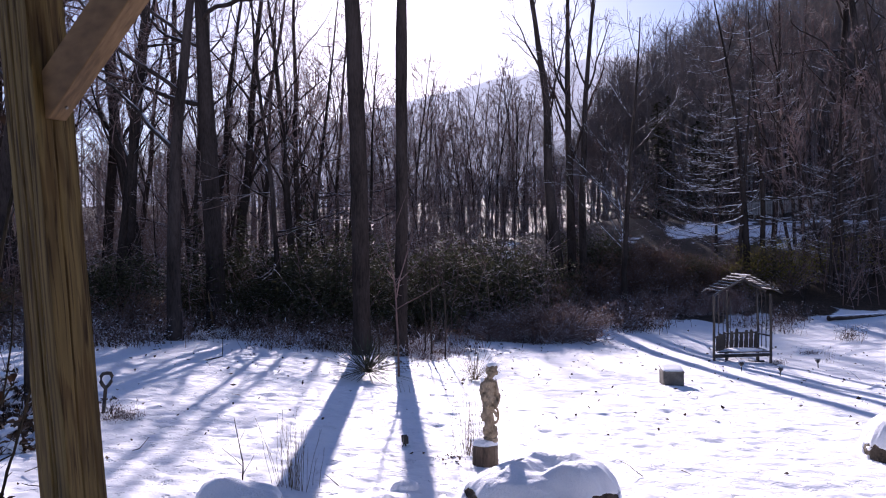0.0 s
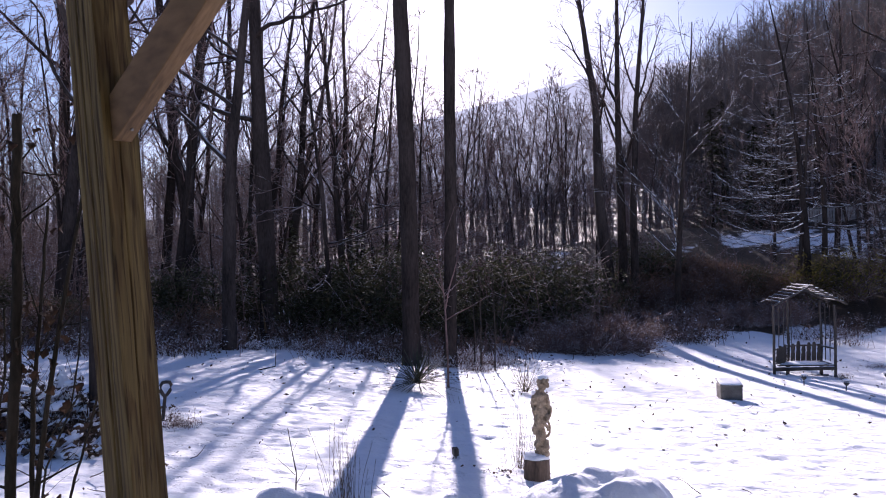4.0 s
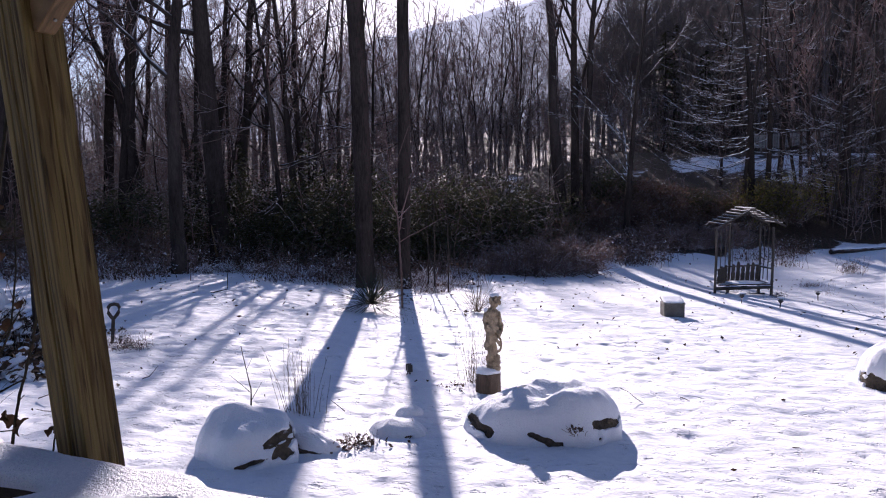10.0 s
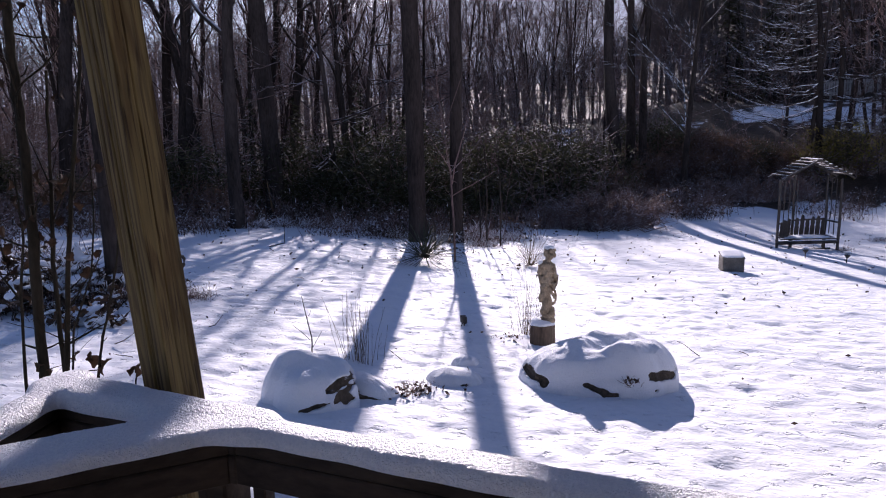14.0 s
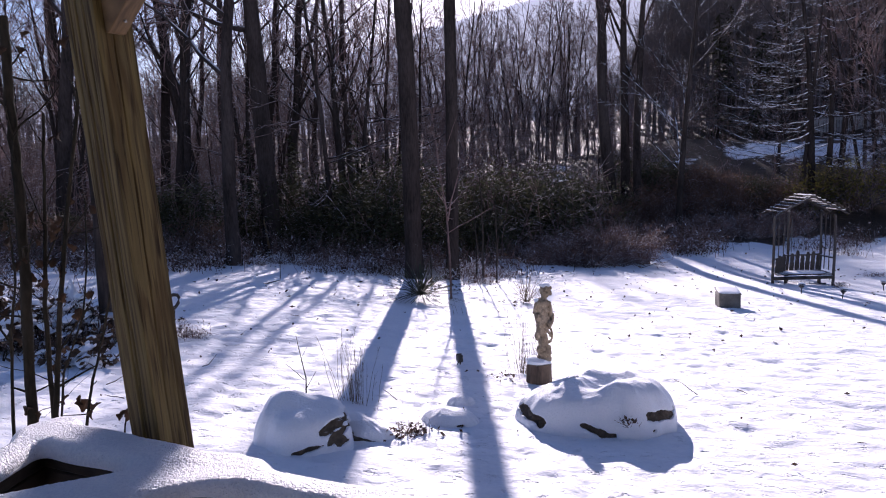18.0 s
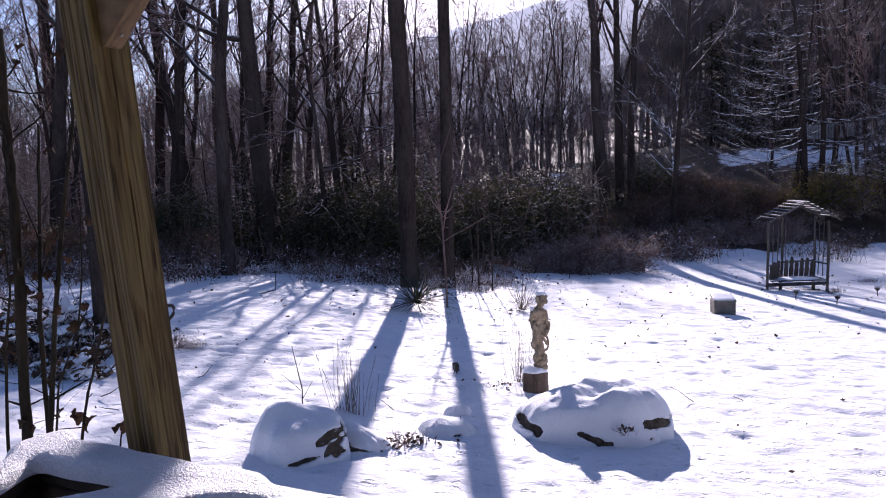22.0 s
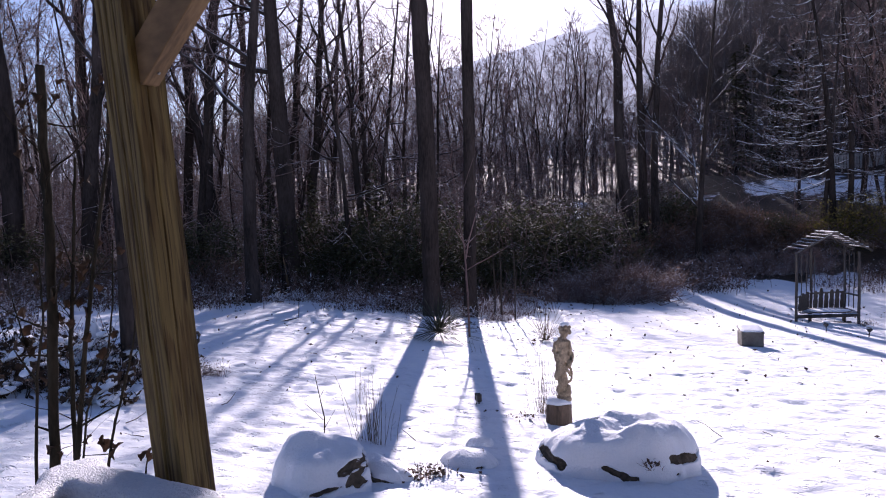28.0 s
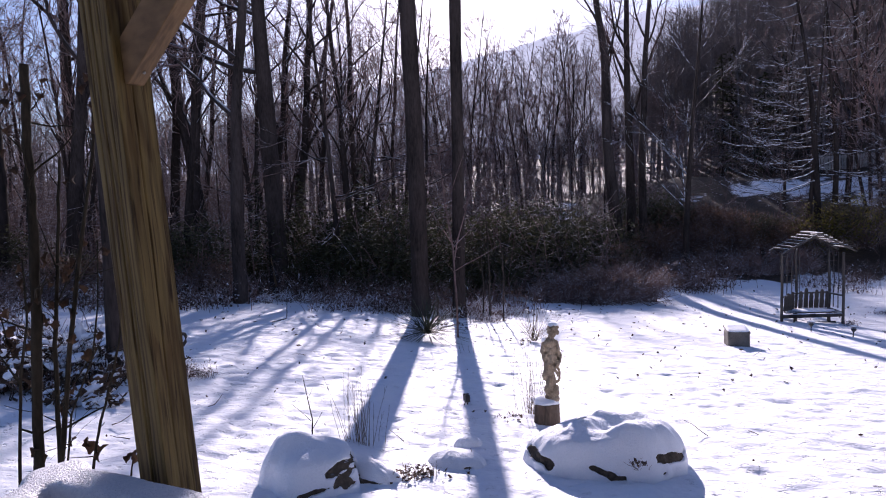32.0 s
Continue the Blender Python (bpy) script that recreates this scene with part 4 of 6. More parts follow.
for kind, x, y, size in (
    (TWIGGY[0], 2.8, 19.6, 0.95), (TWIGGY[0], 3.7, 20.6, 1.0), (TWIGGY[0], 1.5, 19.4, 0.6), (TWIGGY[0], 5.0, 23.4, 0.7), (TWIGGY[0], 6.5, 24.6, 0.75), (TWIGGY[0], 8.1, 25.0, 0.8), (TWIGGY[0], 9.8, 25.2, 0.8), (TWIGGY[0], 11.5, 25.4, 0.8),
    (EVERGREEN[0], 1.3, 23.6, 1.35), (EVERGREEN[1], -0.4, 20.6, 0.95), (EVERGREEN[0], 2.7, 25.4, 1.1), (EVERGREEN[1], 5.3, 28.6, 0.85), (EVERGREEN[0], 7.4, 31.2, 1.05), (BROWNISH[0], 9.4, 31.4, 1.0),
    (EVERGREEN[0], 11.6, 29.4, 0.65), (BROWNISH[0], 13.6, 29.6, 0.7), (BROWNISH[0], 5.9, 29.0, 1.0), (BROWNISH[0], 8.1, 30.6, 1.05), (BROWNISH[0], 10.2, 30.4, 1.0), (BROWNISH[0], 8.8, 31.6, 1.1), (BROWNISH[0], 11.2, 30.8, 0.9), (BROWNISH[0], 12.9, 29.0, 0.75), (BROWNISH[0], 10.4, 28.4, 0.85), (BROWNISH[0], 12.2, 28.6, 0.75), (BROWNISH[0], 3.9, 28.2, 0.8), (BROWNISH[0], 6.6, 27.4, 0.8), (BROWNISH[0], 8.4, 28.2, 0.85), (BROWNISH[0], 4.6, 25.8, 0.75),
    (OLIVE[0], 13.6, 28.2, 0.85), (OLIVE[0], 15.8, 28.8, 1.0), (OLIVE[0], 18.0, 29.4, 1.05), (EVERGREEN[0], 15.0, 29.6, 0.7), (OLIVE[0], 20.4, 28.8, 1.05),
    (EVERGREEN[0], -3.2, 18.6, 0.9), (EVERGREEN[1], -4.4, 18.9, 1.0), (EVERGREEN[0], -5.4, 20.2, 1.0), (EVERGREEN[1], -2.2, 19.8, 1.0), (EVERGREEN[0], -3.6, 21.2, 1.2), (EVERGREEN[1], -1.2, 21.6, 1.1), (EVERGREEN[0], 0.6, 22.4, 1.15),
    (EVERGREEN[1], -7.4, 19.8, 0.8), (EVERGREEN[0], -9.0, 18.4, 0.8), (EVERGREEN[1], -10.8, 15.2, 0.7), (BROWNISH[0], -7.8, 16.6, 0.6), (BROWNISH[0], -9.4, 15.4, 0.6), (EVERGREEN[0], -12.8, 15.2, 0.7), (EVERGREEN[1], -15, 14.5, 0.8), (BROWNISH[0], -10.4, 14.8, 0.6),
):
    plant(kind, x, y + (1.0 if x > 4 and y > 23 else 0.0), rng.uniform(0, 360), size)


def make_brush(seed, count, tall, spread, leaves):
    g = np.random.RandomState(seed)
    t, lv, fl = Tubes(), Tubes(), Tubes()
    for _ in range(count):
        b = np.array([g.normal(0, spread), g.normal(0, spread * 0.6), -0.05])
        line = wander(g, b, (g.normal(0, 0.3), g.normal(0, 0.3), 1), tall * g.uniform(0.35, 1.0), 4, 0.13)
        t.add(line, np.linspace(0.008, 0.003, 5), 3)
        for _ in range(3):
            q, d = at_line(line, g.uniform(0.3, 0.95))
            t.add([q, q + sideways(g, d, 0.8) * g.uniform(0.08, 0.3)], [0.004, 0.002], 3)
    c = np.stack([np.clip(g.normal(0, spread, leaves), -1.6 * spread, 1.6 * spread), g.normal(0, spread * 0.5, leaves), np.abs(g.normal(0, tall * 0.3, leaves))], -1)
    a = g.normal(0, 1, (leaves, 3))
    a /= np.linalg.norm(a, axis=1)[:, None]
    s = np.cross(a, g.normal(0, 1, (leaves, 3)))
    lv.leaves(c, a * 0.04, s * 0.018)
    n = leaves // 2
    c = np.stack([g.normal(0, spread, n), g.normal(0, spread * 0.6, n), np.abs(g.normal(0, tall * 0.3, n))], -1)
    a = g.normal(0, 1, (n, 3)) * [1, 1, 0.4]
    a /= np.linalg.norm(a, axis=1)[:, None]
    fl.leaves(c, a * g.uniform(0.02, 0.08, (n, 1)), np.cross(a, [0, 0, 1]) * g.uniform(0.012, 0.035, (n, 1)))
    e = thing("brush", Matrix(), "snow-flecked tangle of bare stems and dead leaves", "brush", "brush along the lawn's edge")
    tagged(obj("snow_dusting", fl.mesh("snow_dusting"), SNOW, e), kind="stuff")
    tagged(obj("twig_tangle", t.mesh("twig_tangle"), TWIG, e), kind="stuff")
    tagged(obj("leaf_scatter", lv.mesh("leaf_scatter"), DEAD_LEAF, e, smooth=False), kind="stuff")
    return e


def make_laden_brush(seed, count, tall, spread):
    """Bent twigs loaded with snow, dark underneath."""
    g = np.random.RandomState(seed)
    t, fl = Tubes(), Tubes()
    for _ in range(count):
        b = np.array([g.normal(0, spread * 0.6), g.normal(0, spread * 0.5), -0.05])
        line = wander(g, b, (g.normal(0, 0.55), g.normal(0, 0.4), 1), tall * g.uniform(0.4, 1.0), 6, 0.2)
        t.add(line, np.linspace(0.009, 0.003, 7), 4)
        up = line[2:] + [0, 0, 0.009]
        if g.uniform() < 0.4:
            fl.add(up, np.full(len(up), g.uniform(0.005, 0.011)), 5)
        for _ in range(3):
            q, d = at_line(line, g.uniform(0.3, 0.95))
            e = q + sideways(g, d, 0.8) * g.uniform(0.1, 0.3)
            t.add([q, e], [0.004, 0.002], 3)
            if g.uniform() < 0.4:
                fl.add([q + [0, 0, 0.006], e + [0, 0, 0.006]], [0.009, 0.005], 4)
    e = thing("brush", Matrix(), "dark brushwood bent under clinging snow", "brush", "snow-laden brush")
    tagged(obj("twig_tangle", t.mesh("twig_tangle"), TWIG, e), kind="stuff")
    tagged(obj("snow_load", fl.mesh("snow_load"), SNOW, e), kind="stuff")
    return e


LADEN = [make_laden_brush(64, 60, 1.0, 0.4), make_laden_brush(65, 45, 0.6, 0.35)]
for k, x, y, turn, size in ((0, -4.75, 6.7, 0, 0.8), (1, -4.3, 6.5, 60, 0.7), (1, -5.3, 6.9, 90, 0.8), (0, -5.1, 7.2, 130, 0.8), (1, -0.5, 14.1, 10, 0.6), (1, -1.4, 14.2, 150, 0.6), (1, -0.15, 13.9, 80, 0.5), (1, -2.4, 14.9, 150, 0.7), (1, -6.9, 15.2, 220, 1.0), (0, -8.2, 15.0, 40, 0.8), (1, -5.6, 16.6, 300, 0.9), (1, 0.3, 15.6, 70, 0.7), (0, -8.6, 13.6, 10, 0.8), (1, -7.4, 13.9, 10, 0.8), (1, -4.9, 16.6, 40, 0.9), (1, -4.1, 16.9, 100, 0.9), (1, -3.3, 16.2, 200, 0.9), (1, -2.7, 15.6, 20, 0.9), (1, -5.9, 16.0, 130, 0.8), (1, -7.6, 14.9, 250, 0.9), (0, -9.3, 14.3, 10, 0.8), (1, -1.1, 14.5, 330, 0.9), (0, -0.6, 15.0, 75, 0.8), (1, -0.1, 15.2, 170, 0.9), (1, -3.8, 16.3, 310, 0.8)):
    plant(LADEN[k], x, y, turn, size)
BRUSH = [make_brush(61, 64, 0.8, 0.6, 260), make_brush(62, 52, 1.1, 0.5, 180), make_brush(63, 80, 0.5, 0.8, 320)]
for i in range(46):
    x = -13 + 15.2 * i / 45 + rng.uniform(-0.3, 0.3) if i < 36 else rng.uniform(4, 15)
    y = float(yard_edge(x)) + rng.uniform(-0.5, 1.6)
    if i < 36 or y > 20:
        plant(BRUSH[i % 3], x, y, rng.uniform(0, 360), rng.uniform(0.7, 1.15))
for x, y, s in ((-1.1, 14.6, 0.6), (-0.2, 14.3, 0.7), (-2.6, 15.2, 0.9), (-2.3, 14.8, 0.7), (-7.5, 9.8, 0.5), (-8.6, 10.4, 0.6), (-6.6, 8.8, 0.4), (-9.5, 11.8, 0.8), (-10.5, 12.8, 0.8), (-11.5, 13.4, 0.8), (-8.1, 12.9, 0.8), (-9.0, 13.6, 0.8), (-7.0, 13.8, 0.7), (10.4, 18.6, 0.35), (8.3, 16.3, 0.22), (13.0, 21.0, 0.6), (11.5, 22.5, 0.7)):
    plant(BRUSH[rng.randrange(3)], x, y, rng.uniform(0, 360), s)


# ---- porch: deck, rail, post ----
RAIL_Z = 0.885  # top of the wooden rail
deck = bmesh.new()
outline = ((-1.45, -3.26), (5.45, -3.26), (5.45, -0.66), (-0.66, 1.43), (-1.24, 1.62), (-1.45, 1.0))
low, high = ([deck.verts.new((x, y, z)) for x, y in outline] for z in (0.0, 0.12))
deck.faces.new(high)
deck.faces.new(low[::-1])
for k in range(6):
    deck.faces.new((low[k], low[(k + 1) % 6], high[(k + 1) % 6], high[k]))
tagged(part("floor", deck, RAIL_WOOD, None), "dark wooden porch floor", "floor", kind="structure")
# unseen wall, added to close the porch and bounce light onto the post
wall = bm_box((7.2, 0.15, 2.9), Matrix.Translation((2.15, -3.3, 1.35)), 0.0)
# unseen ceiling, suggested by the brace and sized to keep skylight off the post
roof = bm_box((7.0, 5.4, 0.12), Matrix.Translation((2.46, -0.75, 2.98)), 0.0)
tagged(part("ceiling", roof, RAIL_WOOD, None), "unseen dark porch ceiling that shades the post", "ceiling", kind="structure")
tagged(part("wall_south", wall, SIDING, None), "unseen pale house wall that closes the porch", "wall", kind="structure")


def snow_strip(length, width, thick, seed, bevel_end=0.06):
    """A rounded bed of snow along x, lying on a board."""
    n, k = max(8, int(length / 0.018)), 17
    bm = bmesh.new()
    rows = []
    for i in range(n + 1):
        s = i / n
        x = s * length
        end = min(1.0, (min(x, length - x) + 0.004) / bevel_end) ** 0.5 if bevel_end else 1.0
        ring = []
        for j in range(k):
            a = math.pi * j / (k - 1)
            w = width * (1 + 0.07 * noise.noise((x * 5, seed, 0)))
            yy = -math.copysign(abs(math.cos(a)) ** 0.55, math.cos(a)) * w / 2
            zz = math.sin(a) ** 0.55 * thick * (1 + 0.22 * noise.noise((x * 3.1, seed + 3, 0)) + 0.05 * noise.noise((x * 19, yy * 19, seed)))
            grain = 0.0016 * noise.noise((x * 95, yy * 95, zz * 95))
            ring.append(bm.verts.new((x, yy * (0.6 + 0.4 * end), max(0.0, zz * end) + grain)))
        rows.append(ring)
    for a, b in zip(rows, rows[1:]):
        for j in range(k - 1):
            bm.faces.new((a[j], a[j + 1], b[j + 1], b[j]))
    bm.faces.new(rows[0][::-1])
    bm.faces.new(rows[-1])
    return bm


def railing(a, b, seed, label, wide, thick, balusters=True):
    """A rail from a to b in plan: cap, side board, square balusters and the snow on it."""
    a, b = Vector((*a, 0)), Vector((*b, 0))
    way = b - a
    ln, turn = way.length, math.degrees(math.atan2(way.y, way.x))
    e = thing("railing", pose(a.x, a.y, RAIL_Z, 0, 0, turn), label, "railing", "porch railings")
    part("cap", bm_box((ln, wide - 0.006, 0.036), Matrix.Translation((ln / 2, 0, -0.018)), 0.005), RAIL_WOOD, e)
    part("side_board", bm_box((ln - 0.01, 0.036, 0.07), Matrix.Translation((ln / 2, -wide / 2 + 0.022 if way.x > 0 else wide / 2 - 0.022, -0.073)), 0.004), RAIL_WOOD, e)
    if balusters:
        n = int(ln / 0.125)
        mesh = None
        for i in range(n):
            x = ln * (i + 0.7) / n
            if mesh is None:
                first = part("baluster", bm_box((0.036, 0.036, 0.80), Matrix(), 0.003), RAIL_WOOD, e)
                mesh = first
            else:
                first = new("baluster", mesh.data)
                first.parent = e
            first.matrix_basis = Matrix.Translation((x, 0.008, -0.036 - 0.40))
        part("bottom_rail", bm_box((ln, 0.05, 0.08), Matrix.Translation((ln / 2, 0.008, -0.78)), 0.004), RAIL_WOOD, e)
    BEDS.append((a, b, wide / 2 + 0.006, thick))
    return e


def snow_bed(x0, x1, y0, y1, step):
    """One continuous bed of grainy snow over all the rails."""
    nx, ny = int((x1 - x0) / step), int((y1 - y0) / step)
    gx, gy = np.meshgrid(np.linspace(x0, x1, nx), np.linspace(y0, y1, ny))
    best, top = np.full(gx.shape, -9.0), np.zeros(gx.shape)
    weight = np.zeros(gx.shape)
    for a, b, half, thick in BEDS:
        w = np.array([b.x - a.x, b.y - a.y])
        k = np.clip(((gx - a.x) * w[0] + (gy - a.y) * w[1]) / (w @ w), 0, 1)
        e = half - np.hypot(gx - a.x - k * w[0], gy - a.y - k * w[1])
        e += 0.004 * np.sin(k * np.hypot(*w) * 9 + half * 50) + 0.002 * np.sin(k * np.hypot(*w) * 31)
        m = np.clip(0.5 + 0.5 * (e - best) / 0.045, 0, 1)
        best = best * (1 - m) + e * m + 0.045 * m * (1 - m)
        q = np.exp(np.clip(e, -0.2, 0.1) * 60)
        top += q * thick / half**0.5
        weight += q
    thick = top / weight * 0.22
    dy, dx = np.gradient(best, step)
    ln = np.hypot(dx, dy) + 1e-6
    outside = best < 0
    px = np.where(outside, gx - dx / ln * best / np.clip(ln, 0.5, 2), gx)
    py = np.where(outside, gy - dy / ln * best / np.clip(ln, 0.5, 2), gy)
    rise = np.clip(best / 0.042, 0, 1)
    z = thick * (1 - (1 - rise) ** 2.4) ** 0.5
    for iy in range(ny):
        for ix in range(nx):
            if best[iy, ix] > 0:
                p = (px[iy, ix], py[iy, ix])
                z[iy, ix] *= 1 + 0.20 * noise.noise((p[0] * 4, p[1] * 4, 1)) + 0.06 * noise.noise((p[0] * 17, p[1] * 17, 2))
                z[iy, ix] += 0.0011 * noise.noise((p[0] * 95, p[1] * 95, 3)) + 0.0016 * noise.noise((p[0] * 190, p[1] * 190, 5))
    z = np.where(outside, -0.001, np.maximum(z, 0.001))
    keep = best > -1.7 * step
    keep = keep[:-1, :-1] & keep[1:, :-1] & keep[:-1, 1:] & keep[1:, 1:] & ((best[:-1, :-1] > 0) | (best[1:, 1:] > 0) | (best[1:, :-1] > 0) | (best[:-1, 1:] > 0))
    i = (np.arange(ny - 1)[:, None] * nx + np.arange(nx - 1)[None])[keep]
    f = np.stack([i, i + 1, i + nx + 1, i + nx], -1)
    used_, f = np.unique(f, return_inverse=True)
    t = Tubes()
    t.v, t.f = [np.stack([px, py, z], -1).reshape(-1, 3)[used_]], [f.reshape(-1, 4)]
    ob = obj("snow_bed", t.mesh("snow_bed"), SNOW_GRAIN)
    ob.matrix_world = Matrix.Translation((0, 0, RAIL_Z + 0.001))
    return tagged(ob, "continuous bed of grainy sunlit snow along the porch rails", "snow")


BEDS = []


CORNER = (-0.655, 1.330)
railing(CORNER, (2.57, 0.243), 1.0, "dark wooden porch rail carrying a bed of grainy snow", 0.092, 0.036)
railing((-1.386, 0.961), (-0.661, 1.341), 2.0, "dark wooden porch rail running back to the house, snow on top", 0.16, 0.04)
railing((-0.590, 1.321), (-1.225, 1.551), 3.0, "short outer rail with a rounded pillow of snow", 0.125, 0.048, balusters=False)
railing((-1.205, 1.60), (-1.225, 0.62), 4.0, "outer rail of the porch corner under snow", 0.095, 0.042, balusters=False)
for x, y in ((-0.68, 1.345), (-1.19, 1.53), (2.4, 0.30), (-1.29, 1.0)):
    e = thing("rail_post", pose(x, y, -0.2, 0, 0, -20), "square dark wooden post under the porch rail", "post", "posts under the rail")
    part("shaft", bm_box((0.089, 0.089, 1.045), Matrix.Translation((0, 0, 0.5225)), 0.006), RAIL_WOOD, e)


snow_bed(-1.45, 2.66, 0.14, 1.68, 0.0048)


def porch_post():
    """The checked pine post with its knee brace and the beam it carries."""
    side, z0, z1 = 0.112, -0.25, 2.62
    e = thing("porch_post", Matrix.Translation((-0.884, 1.66, -0.1)) @ Matrix.Rotation(math.atan(0.067), 4, (0, -1, 0)) @ Matrix.Rotation(radians(-22), 4, "Z"),
              "square yellow-brown pine porch post, cracked and knotty, with a knee brace", "post")
    bm = bmesh.new()
    nu, nz = 56, 160
    checks = {0: [(0.40, 0.004, 0.9, 2.3), (0.72, 0.003, 0.4, 1.3)], 3: [(0.45, 0.009, 0.5, 2.6), (0.66, 0.005, 0.9, 2.5), (0.2, 0.004, 1.2, 2.4), (0.55, 0.005, 0.3, 1.3)]}
    grid = []
    h = side / 2
    for k in range(nz + 1):
        z = z0 + (z1 - z0) * k / nz
        ring = []
        for f in range(4):
            for i in range(nu):
                u = i / nu
                s = -h + side * u
                bulge = 0.0022 * noise.noise((f * 7.0 + u * 3, z * 2.2, 1.0)) + 0.0008 * noise.noise((f * 9 + u * 24, z * 3, 4.0))
                edge = min(u, 1 - u) * side
                off = h + bulge - (0.0035 * (1 - edge / 0.006) ** 2 if edge < 0.006 else 0)
                for c, depth_, lo, hi in checks.get(f, ()):
                    line = c + 0.07 * noise.noise((z * 1.3, c * 10, f * 3.0)) + 0.02 * noise.noise((z * 6, c * 5, 2.0))
                    if lo < z < hi:
                        off -= depth_ * math.exp(-(((u - line) / 0.018) ** 2)) * min(1, (z - lo) * 5, (hi - z) * 5)
                for kz, ku, kf in ((1.33, 0.25, 3), (0.95, 0.7, 0)):
                    if f == kf:
                        off += 0.003 * math.exp(-(((u - ku) * side / 0.016) ** 2 + ((z - kz) / 0.03) ** 2))
                p = Vector((off, s, z))
                ring.append(bm.verts.new(Matrix.Rotation(f * math.pi / 2, 3, "Z") @ p))
        grid.append(ring)
    n = 4 * nu
    for a, b in zip(grid, grid[1:]):
        for i in range(n):
            bm.faces.new((a[i], a[(i + 1) % n], b[(i + 1) % n], b[i]))
    bm.faces.new(grid[-1])
    bm.faces.new(grid[0][::-1])
    part("shaft", bm, PINE, e, "cracked and knotty pine shaft", smooth=True)
    # knee brace: rises from the face turned to local +x
    br = bmesh.new()
    ang, depth_, thick = radians(38), 0.095, 0.052
    z_low = 2.05
    plumb = depth_ / math.cos(ang)
    run = 0.62
    prof = [(h - 0.002, z_low), (h + 0.012, z_low), (h + run, z_low + math.tan(ang) * (run - 0.012)), (h + run, z_low + math.tan(ang) * (run - 0.012) + plumb), (h - 0.002, z_low + plumb)]
    ys = (-0.030, -0.030 + thick)
    lo = [br.verts.new((x, ys[0], z)) for x, z in prof]
    hi = [br.verts.new((x, ys[1], z)) for x, z in prof]
    br.faces.new(lo)
    br.faces.new(hi[::-1])
    for i in range(len(prof)):
        br.faces.new((lo[i], lo[(i + 1) % 5], hi[(i + 1) % 5], hi[i]))
    bmesh.ops.bevel(br, geom=list(br.edges), offset=0.002, segments=1, affect="EDGES")
    brace = part("brace", br, BRACE_PINE, e, "pale sawn knee brace")
    sc = bm_stick((0, 0, 0), (0, 0, 0.004), 0.0045, 0.004, 10)
    s = part("screw", sc, STEEL, brace, "small steel screw head")
    s.matrix_basis = Matrix.Translation((h + 0.045, -0.004, z_low + 0.0255)) @ Matrix.Rotation(radians(128), 4, "Y")
    part("beam", bm_box((1.6, 0.10, 0.16), Matrix.Translation((0.72, 0, 2.76)), 0.004), BRACE_PINE, e, "sawn beam on the post")
    return e


porch_post()


# ---- boulders ----
def blob(seed, size, rough=0.22, detail=4, flat=0.0, power=1.0):
    """A lumpy rounded mass standing on z = 0."""
    bm = bmesh.new()
    bmesh.ops.create_icosphere(bm, subdivisions=detail, radius=1.0)
    for v in bm.verts:
        d = v.co.normalized()
        k = 1 + rough * noise.noise(d * 1.3 + Vector((seed, 0, 0))) + rough * 0.5 * noise.noise(d * 3.1 + Vector((0, seed, 0))) + rough * 0.18 * noise.noise(d * 8 + Vector((0, 0, seed)))
        v.co = Vector((d.x * k * size[0], d.y * k * size[1], math.copysign(abs(d.z) ** power, d.z) * k * size[2]))
        if flat and v.co.z > flat * size[2]:
            v.co.z = flat * size[2] + (v.co.z - flat * size[2]) * 0.35
    return bm


